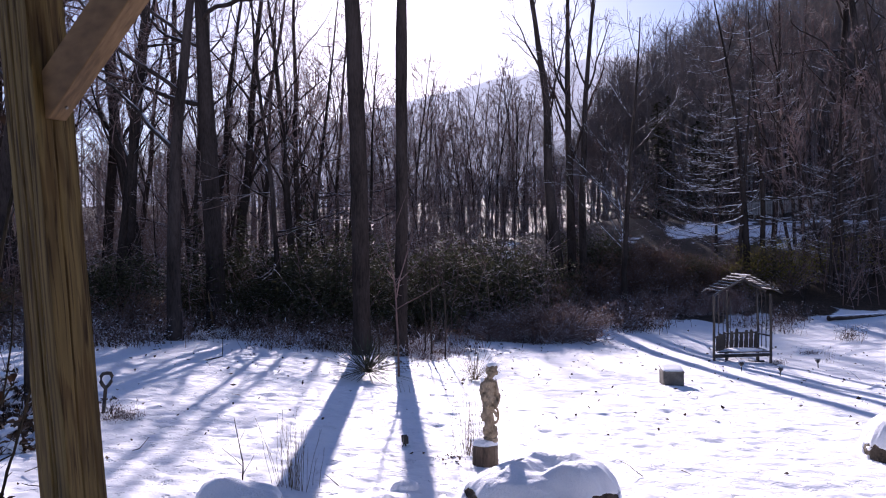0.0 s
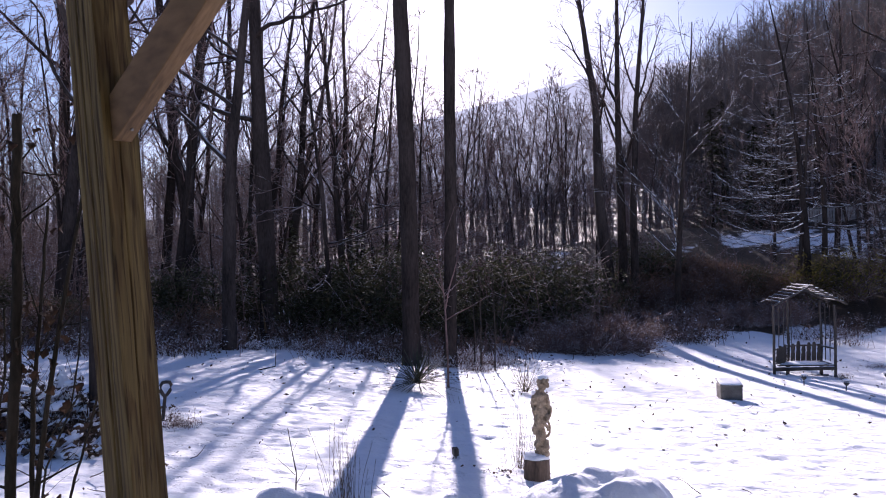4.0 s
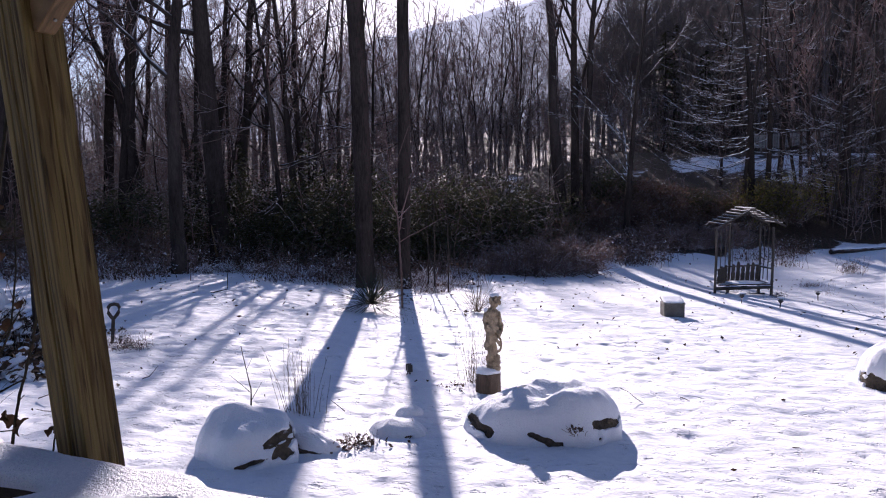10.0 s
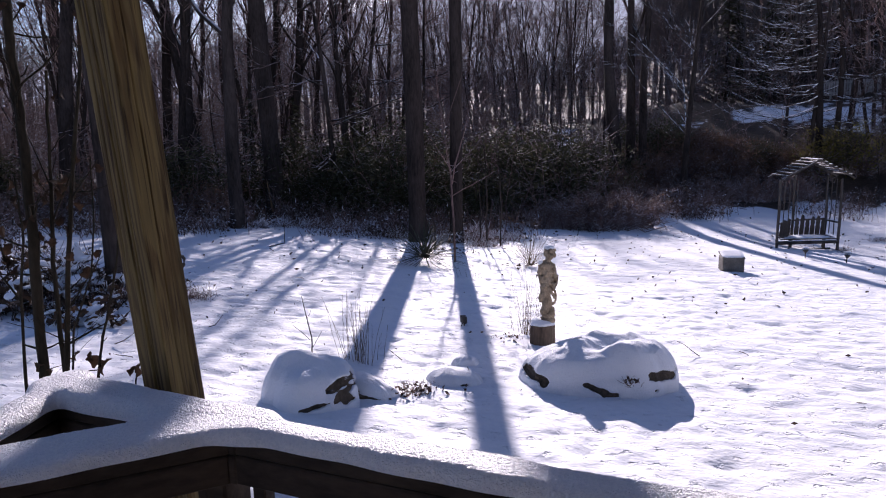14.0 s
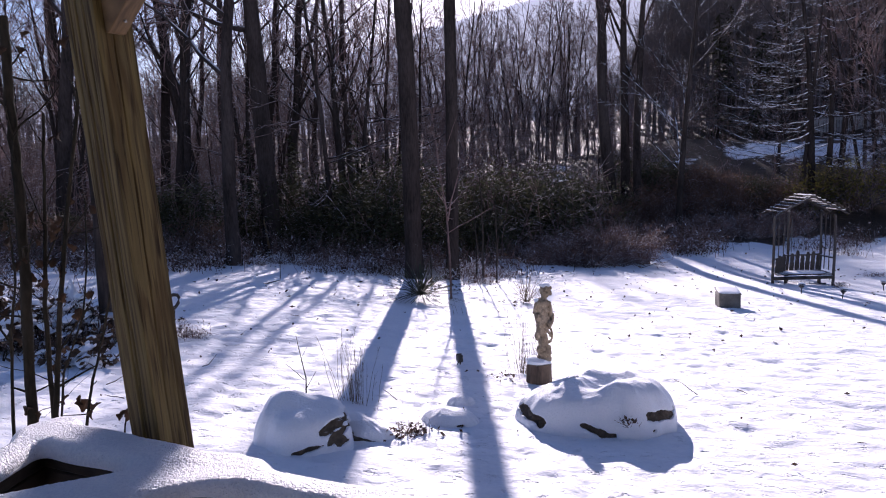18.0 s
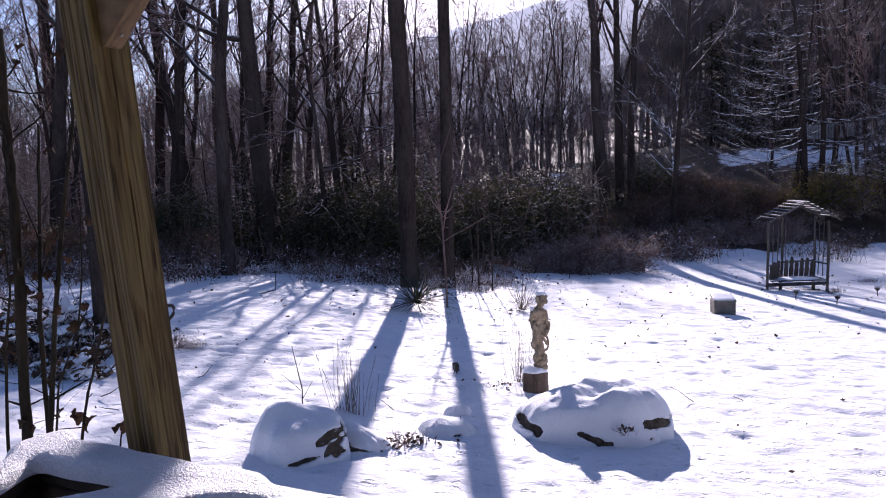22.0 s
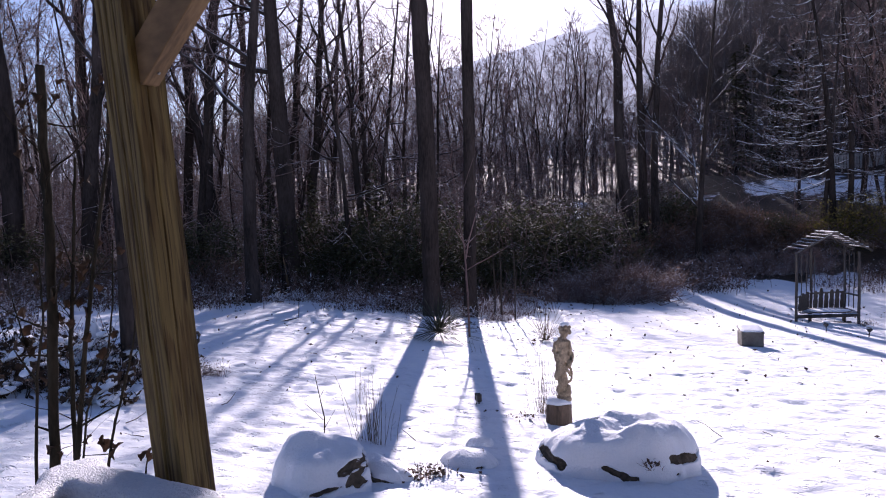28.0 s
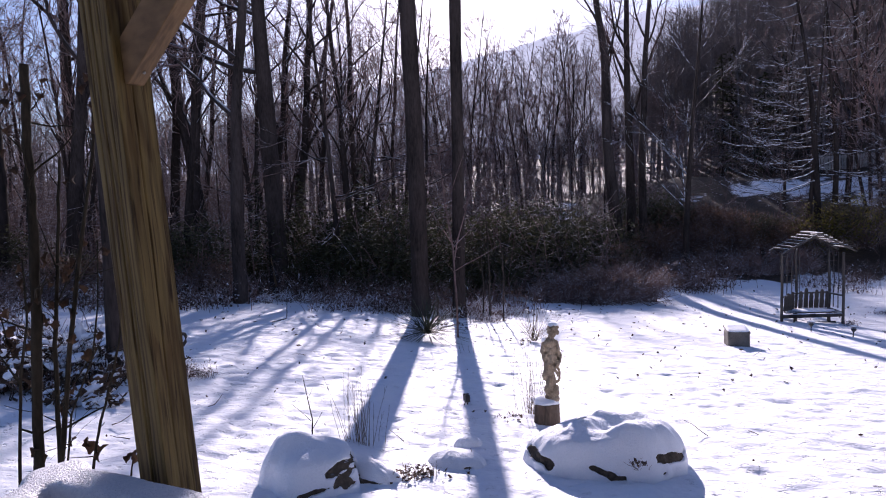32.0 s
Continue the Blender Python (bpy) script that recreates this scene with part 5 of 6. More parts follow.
def drift(size, seed, lumps, power=2.3, soft=0.7, skirt=0.0, bare=(), fine=1.0):
    """Snow lying over a stone and the stone under it: a mound that runs out on the ground, broken open where the stone is bare."""
    na, nr = int(150 * fine), int(72 * fine)
    up = lambda x, y, z: noise.noise((x, y, z))
    pts = np.zeros((nr + 1, na, 3))
    for k in range(nr + 1):
        r = 1 - (1 - k / nr) ** 1.5
        for i in range(na):
            a = 2 * math.pi * i / na
            ca, sa = math.cos(a), math.sin(a)
            front = smooth_step(0.0, 0.75, -sa) if skirt else 0.0
            out = 1 + 0.13 * up(ca * 1.6 + seed, sa * 1.6, 0) + 0.04 * up(ca * 5, sa * 5, seed)
            x, y = size[0] * r * out * ca, (size[1] + front * (skirt - size[1])) * r * out * sa
            back = max(0.0, 1 - r**power) ** soft
            z = size[2] * (back + front * (0.97 * (1 - r) ** 1.2 - back))
            z *= 1.05 - 0.16 * abs(up(x * 1.7 / size[0], y * 1.7 / size[1], seed)) + 0.06 * up(x * 9, y * 9, seed)
            for lx, ly, lr, lh in lumps:
                z += lh * math.exp(-(((x - lx) / lr) ** 2 + ((y - ly) / lr) ** 2)) * (1 - r**4)
            z += 0.005 * up(x * 16, y * 16, seed + 4) + 0.002 * up(x * 50, y * 50, seed) - 0.04 * r**8
            pts[k, i] = x, y, z
    du = np.roll(pts, -1, 1) - np.roll(pts, 1, 1)
    dr = np.gradient(pts, axis=0)
    nrm = np.cross(dr, du)
    nrm[0] = (0, 0, 1)
    nrm /= np.linalg.norm(nrm, axis=2)[..., None] + 1e-9
    cover = np.full((nr + 1, na), 9.0)
    for kind, u, v, ru, rv, turn in bare:
        c, q = math.cos(radians(turn)), math.sin(radians(turn))
        uu, vv = pts[..., 0] - u, pts[..., 1 + kind] - v
        ragged = np.array([[1 + 0.55 * up(p[0] * 13, p[1] * 13, p[2] * 17 + seed) + 0.22 * up(p[0] * 34, p[1] * 34, p[2] * 40) for p in row] for row in pts])
        field = np.hypot((uu * c + vv * q) / ru, (vv * c - uu * q) / rv) - ragged
        cover = np.minimum(cover, np.where(pts[..., 1] < 0.12, field, 9.0) if kind else field)
    snow, stone = bmesh.new(), bmesh.new()
    vs, rim = {}, {}

    def vert(k, i):
        i %= na
        if (k, i) not in vs:
            vs[k, i] = snow.verts.new(pts[k, i])
        return vs[k, i]

    def torn(a, b):
        """The snow's edge between a covered and a bare place: its upper and its lower corner."""
        key = (a, b) if a < b else (b, a)
        if key not in rim:
            (a, b), fa, fb = key, cover[key[0]], cover[key[1]]
            w = min(0.97, max(0.03, fa / (fa - fb)))
            p, n = pts[a] * (1 - w) + pts[b] * w, nrm[a] * (1 - w) + nrm[b] * w
            rim[key] = snow.verts.new(p - n * 0.002), snow.verts.new(p - n * 0.03)
        return rim[key]

    for k in range(1, nr):
        for i in range(na):
            j = (i + 1) % na
            quad = ((k, i), (k + 1, i), (k + 1, j), (k, j))
            ring, cut = [], []
            for a, b in zip(quad, quad[1:] + quad[:1]):
                if cover[a] > 0:
                    ring.append(vert(*a))
                if (cover[a] > 0) != (cover[b] > 0):
                    cut.append(torn(a, b))
                    ring.append(cut[-1][0])
            if len(ring) > 2:
                snow.faces.new(ring)
            if len(cut) == 2:
                snow.faces.new((cut[0][0], cut[0][1], cut[1][1], cut[1][0]))
    snow.faces.new([vert(1, i) for i in range(na)])
    rows = []
    for k in range(2, nr + 1, 2):
        ring = []
        for i in range(0, na, 2):
            p, n = pts[k, i], nrm[k, i]
            d = noise.voronoi(Vector(p) * 14)[0]
            off = 0.012 + 0.010 * up(*(p * 9)) - 0.03 * (d[1] - d[0]) + 0.012
            ring.append(stone.verts.new(p - n * max(0.004, off)))
        rows.append(ring)
    stone.faces.new(rows[0])
    for a, b in zip(rows, rows[1:]):
        for i in range(len(a)):
            j = (i + 1) % len(a)
            stone.faces.new((a[i], b[i], b[j], a[j]))
    return snow, stone


def boulder(x, y, turn, size, seed, bare, label, lumps, power=2.3, soft=0.7, skirt=0.0, fine=1.0):
    """A stone almost buried in snow: the stone itself and the snow that drapes it, torn open at its edges."""
    e = thing("boulder", pose(x, y, gz(x, y) - 0.01, 0, 0, turn), label, "boulder", "snow-covered boulders")
    snow, stone = drift(size, seed, lumps, power, soft, skirt, bare, fine)
    part("stone", stone, STONE, e, "dark brown-grey field stone", smooth=False)
    part("snow_cover", snow, SNOW, e, "smooth drift of snow over the stone", smooth=True)
    return e


boulder(0.73, 4.80, 4, (0.635, 0.39, 0.30), 3.3,
        [(1, 0.43, 0.125, 0.17, 0.034, -8), (1, -0.05, 0.075, 0.12, 0.027, -22), (1, 0.02, 0.045, 0.05, 0.028, 0), (1, -0.50, 0.13, 0.08, 0.04, -12), (0, -0.17, 0.02, 0.06, 0.018, 22), (0, -0.29, -0.04, 0.02, 0.014, 0), (1, 0.36, 0.04, 0.018, 0.012, 0)],
        "broad low boulder under a thick drift of snow, dark edges bare", [(0.06, 0.16, 0.2, 0.05), (0.04, -0.02, 0.11, -0.055), (0.10, -0.20, 0.11, 0.05), (0.27, -0.18, 0.13, 0.06), (0.45, -0.04, 0.13, 0.05), (0.32, 0.15, 0.15, 0.05), (-0.16, 0.0, 0.13, 0.04), (-0.45, -0.05, 0.1, -0.02), (-0.45, 0.2, 0.15, -0.06)], 5.0, 0.5, 0.0, 1.5)
boulder(-1.29, 4.08, -6, (0.335, 0.33, 0.235), 8.1,
        [(1, -0.325, 0.07, 0.05, 0.016, -55), (1, -0.20, 0.015, 0.03, 0.012, 20), (1, -0.06, 0.02, 0.016, 0.012, 0), (1, 0.03, 0.025, 0.016, 0.018, 0), (1, 0.13, 0.055, 0.10, 0.018, 6), (1, 0.29, 0.10, 0.06, 0.028, 45), (1, 0.25, 0.165, 0.08, 0.032, 18), (1, 0.31, 0.06, 0.03, 0.04, 0)],
        "angular boulder capped with snow, broken stone at one end", [(-0.09, -0.02, 0.13, 0.10), (-0.24, 0.0, 0.12, 0.04), (0.20, 0.0, 0.14, 0.02), (0.05, 0.0, 0.1, 0.02)], 7.0, 0.45, 0.0, 1.6)
boulder(-0.95, 4.22, -24, (0.27, 0.17, 0.125), 5.2, [(1, -0.05, 0.05, 0.08, 0.03, 10), (1, 0.12, 0.03, 0.08, 0.022, -12)], "small broken stone leaning on the boulder, snow on top", [(-0.1, 0.03, 0.1, 0.04)], 2.0, 0.8, 0.0, 0.6)
boulder(-0.36, 4.60, 8, (0.23, 0.2, 0.095), 6.4, [(1, 0.08, 0.025, 0.03, 0.012, 0)], "small stone hidden under a mound of snow", [(-0.08, 0, 0.1, 0.02)], 3.0, 0.7, 0.0, 0.6)
boulder(-0.30, 5.12, 30, (0.12, 0.1, 0.06), 7.4, [], "small stone hidden under a mound of snow", [], 2.3, 0.7, 0.0, 0.4)
boulder(4.95, 6.85, 0, (0.52, 0.44, 0.44), 9.7, [(1, -0.28, 0.09, 0.30, 0.085, -8), (1, 0.12, 0.06, 0.2, 0.05, 0)], "round brown boulder with a dome of snow", [(0, 0, 0.3, 0.05)], 4.0, 0.5)
boulder(2.24, 2.92, -12, (0.29, 0.22, 0.115), 2.9, [(1, -0.02, 0.045, 0.21, 0.026, -10), (1, 0.17, 0.075, 0.08, 0.022, 6), (1, -0.22, 0.02, 0.05, 0.014, 30)], "flat stone beside the porch half under snow", [(0, 0.03, 0.15, 0.015)], 6.0, 0.35)


# ---- statue on its stump ----
def stump():
    x, y = 0.385, 5.85
    e = thing("stump", pose(x, y, gz(x, y) - 0.06), "short sawn tree stump with ridged brown bark", "stump")
    bm, rings = bmesh.new(), []
    for k in range(7):
        z = 0.255 * k / 6
        ring = []
        for i in range(40):
            a = 2 * math.pi * i / 40
            r = 0.112 + 0.012 * math.exp(-z * 14) + 0.009 * noise.noise((math.cos(a) * 6, math.sin(a) * 6, z * 1.5)) + 0.004 * noise.noise((math.cos(a) * 16, math.sin(a) * 16, z * 2))
            ring.append(bm.verts.new((r * math.cos(a), r * math.sin(a), z)))
        rings.append(ring)
    for a, b in zip(rings, rings[1:]):
        for i in range(40):
            bm.faces.new((a[i], a[(i + 1) % 40], b[(i + 1) % 40], b[i]))
    bm.faces.new(rings[-1])
    part("trunk", bm, STUMP_WOOD, e)
    cap = blob(4.0, (0.112, 0.105, 0.05), 0.12, 4)
    for v in cap.verts:
        v.co.z = max(v.co.z, -0.004)
        v.co.z *= 1.0 + 0.5 * max(0, -v.co.x / 0.11)
    ob = part("snow_cap", cap, SNOW, e, "snow heaped on the stump", smooth=True)
    ob.matrix_basis = Matrix.Translation((0, 0, 0.255))
    return gz(x, y) - 0.06 + 0.255


STUMP_TOP = stump()


def statue():
    """A draped standing figure in cast stone, as plain rounded masses."""
    bm = bmesh.new()

    def ball(x, y, z, a, b, c, tilt=0.0):
        bmesh.ops.create_icosphere(bm, subdivisions=3, radius=1.0, matrix=pose(x, y, z, 0, tilt, 0) @ Matrix.Diagonal((a, b, c, 1)))

    ball(0.0, 0, 0.03, 0.085, 0.075, 0.045)
    ball(0.01, 0, 0.09, 0.072, 0.065, 0.05)
    ball(-0.022, -0.02, 0.17, 0.034, 0.04, 0.11, -4)
    ball(0.012, 0.0, 0.17, 0.034, 0.04, 0.11, 5)
    ball(-0.02, 0, 0.30, 0.052, 0.05, 0.12, -6)
    ball(0.0, 0.0, 0.31, 0.04, 0.05, 0.11, 4)
    ball(0.0, 0, 0.40, 0.072, 0.055, 0.07)
    ball(-0.004, 0, 0.48, 0.062, 0.05, 0.08)
    ball(-0.01, 0, 0.545, 0.076, 0.05, 0.05)
    ball(0.012, 0, 0.595, 0.03, 0.03, 0.04)
    ball(0.022, -0.005, 0.645, 0.045, 0.048, 0.055)
    ball(0.03, 0.012, 0.66, 0.05, 0.045, 0.05)
    ball(-0.078, -0.01, 0.50, 0.022, 0.026, 0.075, 6)
    ball(-0.072, -0.03, 0.41, 0.02, 0.024, 0.06, -14)
    ball(-0.045, -0.05, 0.36, 0.025, 0.025, 0.03)
    ball(0.072, -0.01, 0.49, 0.022, 0.026, 0.08, -8)
    ball(0.092, -0.02, 0.40, 0.016, 0.024, 0.055, 10)
    ball(0.055, -0.045, 0.36, 0.026, 0.024, 0.035)
    ball(-0.062, 0, 0.25, 0.028, 0.035, 0.05)
    ball(-0.05, -0.02, 0.125, 0.03, 0.035, 0.04)
    ball(0.04, -0.03, 0.12, 0.03, 0.035, 0.05)
    for i in range(14):
        a = -1.5 + 3.4 * i / 13
        ball(0.050 + 0.036 * math.cos(a), -0.02, 0.255 + 0.065 * math.sin(a), 0.0105, 0.014, 0.015)
    for i in range(16):
        a = i * 2.4
        ball(0.028 + 0.045 * math.cos(a), 0.042 * math.sin(a), 0.63 + 0.004 * i, 0.018, 0.018, 0.018)
    for i in range(10):
        ball(-0.06 + 0.013 * i, -0.05, 0.44 - 0.02 * i, 0.016, 0.012, 0.02)
    me = bpy.data.meshes.new("statue")
    bm.to_mesh(me)
    bm.free()
    ob = obj("statue", me, STATUE)
    ob.matrix_world = pose(0.43, 5.86, STUMP_TOP + 0.0, 0, 0, 10) @ Matrix.Diagonal((0.9, 0.95, 1.0, 1.0))
    rm = ob.modifiers.new("join", "REMESH")
    rm.mode, rm.voxel_size, rm.use_smooth_shade = "VOXEL", 0.0052, True
    tex = bpy.data.textures.new("chips", "CLOUDS")
    tex.noise_scale = 0.022
    dm = ob.modifiers.new("chips", "DISPLACE")
    dm.texture, dm.strength, dm.mid_level = tex, 0.015, 0.55
    tagged(ob, "weathered cream cast-stone garden figure standing on a stump", "statue")
    hat = blob(1.0, (0.045, 0.045, 0.022), 0.15, 3)
    s = part("snow_patch", hat, SNOW, None, smooth=True)
    s.matrix_world = pose(0.43 + 0.022, 5.87, STUMP_TOP + 0.708)
    tagged(s, "small cap of snow on the figure's head", "snow")
    sh = blob(2.0, (0.024, 0.028, 0.042), 0.25, 3)
    s = part("snow_patch", sh, SNOW, None, smooth=True)
    s.matrix_world = pose(0.43 - 0.052, 5.85, STUMP_TOP + 0.56, 0, -30, 0)
    tagged(s, "patch of snow clinging to the figure's shoulder", "snow")


statue()


# ---- garden arbour with its bench ----
def arbour():
    x, y = 7.73, 16.95
    zb = gz(7.73, 16.95) - 0.07
    e = thing("arbour", pose(x, y, zb, 0, 0, 0), "weathered rustic arbour with slatted gable roof and built-in bench", "arbour")
    fl, fr, bl, br = (-0.86, -0.32), (0.58, -0.32), (-0.22, 0.38), (0.585, 0.38)
    for px, py, h in ((*fl, 1.80), (*fr, 1.80), (*bl, 1.86), (*br, 1.86)):
        part("post", bm_stick((px, py, -0.1), (px + 0.01, py, h), 0.036, 0.028, 9, wobble=0.02, steps=5), GREY_WOOD, e)
    ridge, eave, out = 2.27, 1.83, 0.82
    for side in (-1, 1):
        for yy in (-0.40, 0.44):
            part("rafter", bm_stick((0.0, yy, ridge), (side * (out + 0.03), yy, eave - 0.012), 0.024, 0.021, 7, None, 0.012, 4), GREY_WOOD, e)
        for i in range(7):
            s = (i + 0.3) / 7
            a = Vector((side * (0.02 + s * (out - 0.02)), -0.42, ridge - s * (ridge - eave) + 0.03))
            b = Vector((side * (0.02 + s * (out - 0.02)), 0.47, ridge - s * (ridge - eave) + 0.03))
            slat = part("slat", bm_stick(a, b, 0.017, 0.015, 6, wobble=0.01, steps=3), GREY_WOOD, e)
            up = Vector((0, 0, 0.014))
            part("snow_line", bm_stick(a + up, b + up, 0.009, 0.006, 6, wobble=0.012, steps=4), SNOW, slat, "thin line of snow")
    for a, b in ((fl, bl), (bl, br), (br, fr)):
        part("arm_rail", bm_stick((*a, 0.72), (*b, 0.74), 0.025, 0.023, 8), GREY_WOOD, e)
    for a, b in ((fl, bl), (fr, br)):
        for s in (0.35, 0.68):
            q = (a[0] + (b[0] - a[0]) * s, a[1] + (b[1] - a[1]) * s)
            part("side_stick", bm_stick((*q, 0.40), (q[0] + 0.02, q[1], 1.78), 0.012, 0.010, 6, wobble=0.02, steps=4), GREY_WOOD, e)
    part("seat_front", bm_stick((fl[0], fl[1], 0.25), (fr[0], fr[1], 0.27), 0.05, 0.045, 9, wobble=0.015, steps=5), GREY_WOOD, e)
    for i in range(4):
        yy = -0.24 + i * 0.15
        left = -0.82 + 0.62 * (yy + 0.32) / 0.7
        part("seat_board", bm_box((0.58 - left, 0.125, 0.03), Matrix.Translation(((0.58 + left) / 2, yy, 0.335 + 0.003 * i)), 0.006), GREY_WOOD, e)
    snow = blob(3.0, (0.50, 0.24, 0.03), 0.1, 4)
    ob = part("seat_snow", snow, SNOW, e, "thin snow on the seat", smooth=True)
    ob.matrix_basis = Matrix.Translation((0.0, -0.06, 0.357))
    for i in range(6):
        xx = -0.20 + 0.128 * i
        hh = 0.44 + 0.05 * math.sin(i * 2.1) + 0.03 * (i % 2)
        part("picket", picket(0.105, hh), GREY_WOOD, e).matrix_basis = pose(xx + 0.05, 0.30, 0.36, 6, 0, 0)
    for i in range(4):
        s = 0.16 + 0.16 * i
        q = (fl[0] + (bl[0] - fl[0]) * s + 0.03, fl[1] + (bl[1] - fl[1]) * s)
        part("picket", picket(0.10, 0.40 + 0.04 * (i % 2)), GREY_WOOD, e).matrix_basis = pose(q[0], q[1], 0.36, 4, 0, 18)
    for sx in (-0.45, 0.35):
        part("seat_leg", bm_stick((sx, -0.1, -0.1), (sx, -0.1, 0.32), 0.045, 0.04, 8), GREY_WOOD, e)
    for sx in (0.40, -0.30):
        part("swing_chain", bm_stick((sx, 0.0, 0.5), (sx, -0.02, 1.76), 0.009, 0.009, 5), WIRE, e)
    part("ground_pole", bm_stick((-0.5, -0.2, 0.03), (0.5, -0.1, 0.06), 0.04, 0.035, 8, wobble=0.03, steps=4), GREY_WOOD, e)


def picket(w, h):
    """A back board with a rounded head and a narrow neck."""
    bm = bmesh.new()
    prof = []
    for i in range(9):
        s = i / 8
        prof.append((w / 2 * (1.0 if s < 0.62 else 0.72 + 0.2 * math.sin((s - 0.62) / 0.38 * math.pi)), h * (0.86 * s)))
    for i in range(1, 6):
        a = math.pi / 2 * i / 6
        prof.append((w / 2 * 0.72 * math.cos(a), h * (0.86 + 0.14 * math.sin(a))))
    pts = [(x, z) for x, z in prof] + [(-x, z) for x, z in reversed(prof)]
    lo = [bm.verts.new((x, -0.011, z)) for x, z in pts]
    hi = [bm.verts.new((x, 0.011, z)) for x, z in pts]
    bm.faces.new(lo)
    bm.faces.new(hi[::-1])
    n = len(pts)
    for i in range(n):
        bm.faces.new((lo[i], lo[(i + 1) % n], hi[(i + 1) % n], hi[i]))
    return bm


arbour()


# ---- box, lamps and small things on the lawn ----
def garden_box():
    x, y = 4.17, 11.95
    e = thing("garden_box", pose(x, y, gz(x, y) - 0.05, 0, 0, -7), "low grey stone box with a snow-covered lid", "box")
    part("body", bm_box((0.36, 0.38, 0.29), Matrix.Translation((0, 0, 0.145)), 0.012), BOX_STONE, e)
    part("lid", bm_box((0.38, 0.40, 0.03), Matrix.Translation((0, 0, 0.322)) @ Matrix.Rotation(radians(8), 4, "X"), 0.008), BOX_STONE, e)
    s = snow_strip(0.37, 0.385, 0.022, 7.0)
    ob = part("snow_cover", s, SNOW, e, "flat bed of snow on the lid", smooth=True)
    ob.matrix_basis = Matrix.Translation((0, 0, 0.338)) @ Matrix.Rotation(radians(8), 4, "X") @ Matrix.Translation((-0.185, 0, 0))


garden_box()


def path_lamp(x, y, tall, head, lean=0.0):
    e = thing("path_lamp", pose(x, y, gz(x, y) - 0.03, 0, lean, 0), "small black solar path lamp with snow on its cap", "lamp", "solar path lamps")
    part("stake", bm_stick((0, 0, -0.05), (0, 0, tall), 0.011, 0.011, 8), BLACK, e)
    bm = bmesh.new()
    for r0, r1, z0, z1 in ((0.02, head * 0.8, tall, tall + head * 0.7), (head * 0.8, head * 0.75, tall + head * 0.7, tall + head * 0.8)):
        bm_stick((0, 0, z0), (0, 0, z1), r0, r1, 12, bm)
    part("lantern", bm, BLACK, e)
    part("cap", bm_stick((0, 0, tall + head * 1.3), (0, 0, tall + head * 1.5), head * 1.1, head * 0.85, 14), BLACK, e)
    for i in range(4):
        a = math.pi / 4 + i * math.pi / 2
        c, s = math.cos(a) * head * 0.4, math.sin(a) * head * 0.4
        part("strut", bm_stick((c, s, tall + head * 0.78), (c, s, tall + head * 1.32), 0.005, 0.005, 5), BLACK, e)
    cap = blob(2.0, (head * 0.98, head * 0.98, head * 0.36), 0.12, 3)
    part("snow_cap", cap, SNOW, e, "cap of snow", smooth=True).matrix_basis = Matrix.Translation((0, 0, tall + head * 1.52))


path_lamp(6.62, 14.55, 0.15, 0.074)
path_lamp(7.12, 13.85, 0.15, 0.074, 4)
path_lamp(9.15, 16.0, 0.15, 0.074, -3)
path_lamp(3.53, 4.87, 0.21, 0.074)


def low_marker():
    x, y = -0.365, 6.42
    e = thing("garden_light", pose(x, y, gz(x, y) - 0.03, -12, 4, 25), "small dark spot lamp on a stake in the snow", "lamp")
    part("stake", bm_stick((0, 0, -0.05), (0, 0, 0.06), 0.008, 0.008, 6), BLACK, e)
    part("body", bm_box((0.05, 0.045, 0.075), Matrix.Translation((0, 0, 0.085)), 0.006), BLACK, e)
    part("panel", bm_box((0.058, 0.012, 0.07), Matrix.Translation((0, 0.03, 0.10)), 0.002), BLACK, e)
    part("bracket", bm_stick((-0.05, 0, 0.0), (-0.02, 0, 0.05), 0.005, 0.005, 5), BLACK, e)


low_marker()


def yucca(x, y, count, ln, seed, mat_, label, low, high, droop, wide, high_foot=0.0):
    g = np.random.RandomState(seed)
    e = thing("spiky_plant", pose(x, y, gz(x, y) - 0.02), label, "plant", "spiky plants on the lawn")
    for i in range(count):
        a, up = g.uniform(0, 6.28), low + (high - low) * g.uniform(0, 1)
        d = Vector((math.cos(a) * math.cos(up), math.sin(a) * math.cos(up), math.sin(up)))
        l = ln * g.uniform(0.55, 1.1)
        foot = Vector((g.normal(0, 0.03), g.normal(0, 0.03), 0.03 + high_foot * g.uniform(0.6, 1.1)))
        bm = bmesh.new()
        side = d.cross(Vector((0, 0, 1))).normalized() * wide
        nrm = side.cross(d).normalized() * wide * 0.35
        last, fall = None, droop * g.uniform(0.4, 1.5)
        for s, w in ((0.0, 0.7), (0.3, 1.0), (0.55, 0.9), (0.8, 0.6), (1.0, 0.08)):
            c = foot + d * l * s + Vector((0, 0, -fall * l * s**2.2))
            c.z = max(c.z, 0.02)
            ring = [bm.verts.new(c + side * w), bm.verts.new(c + nrm * w), bm.verts.new(c - side * w), bm.verts.new(c - nrm * w)]
            if last:
                for q in range(4):
                    bm.faces.new((last[q], last[(q + 1) % 4], ring[(q + 1) % 4], ring[q]))
            last = ring
        part("leaf", bm, mat_, e)
    return e


yucca(-1.24, 10.8, 170, 0.92, 71, YUCCA, "spiky yucca with drooping dark leaves in the snow", -0.35, 0.95, 0.10, 0.008, 0.16)
yucca(0.55, 11.2, 90, 0.78, 72, STRAW, "low clump of stiff bare twigs in the snow", 0.3, 1.3, 0.06, 0.0035)


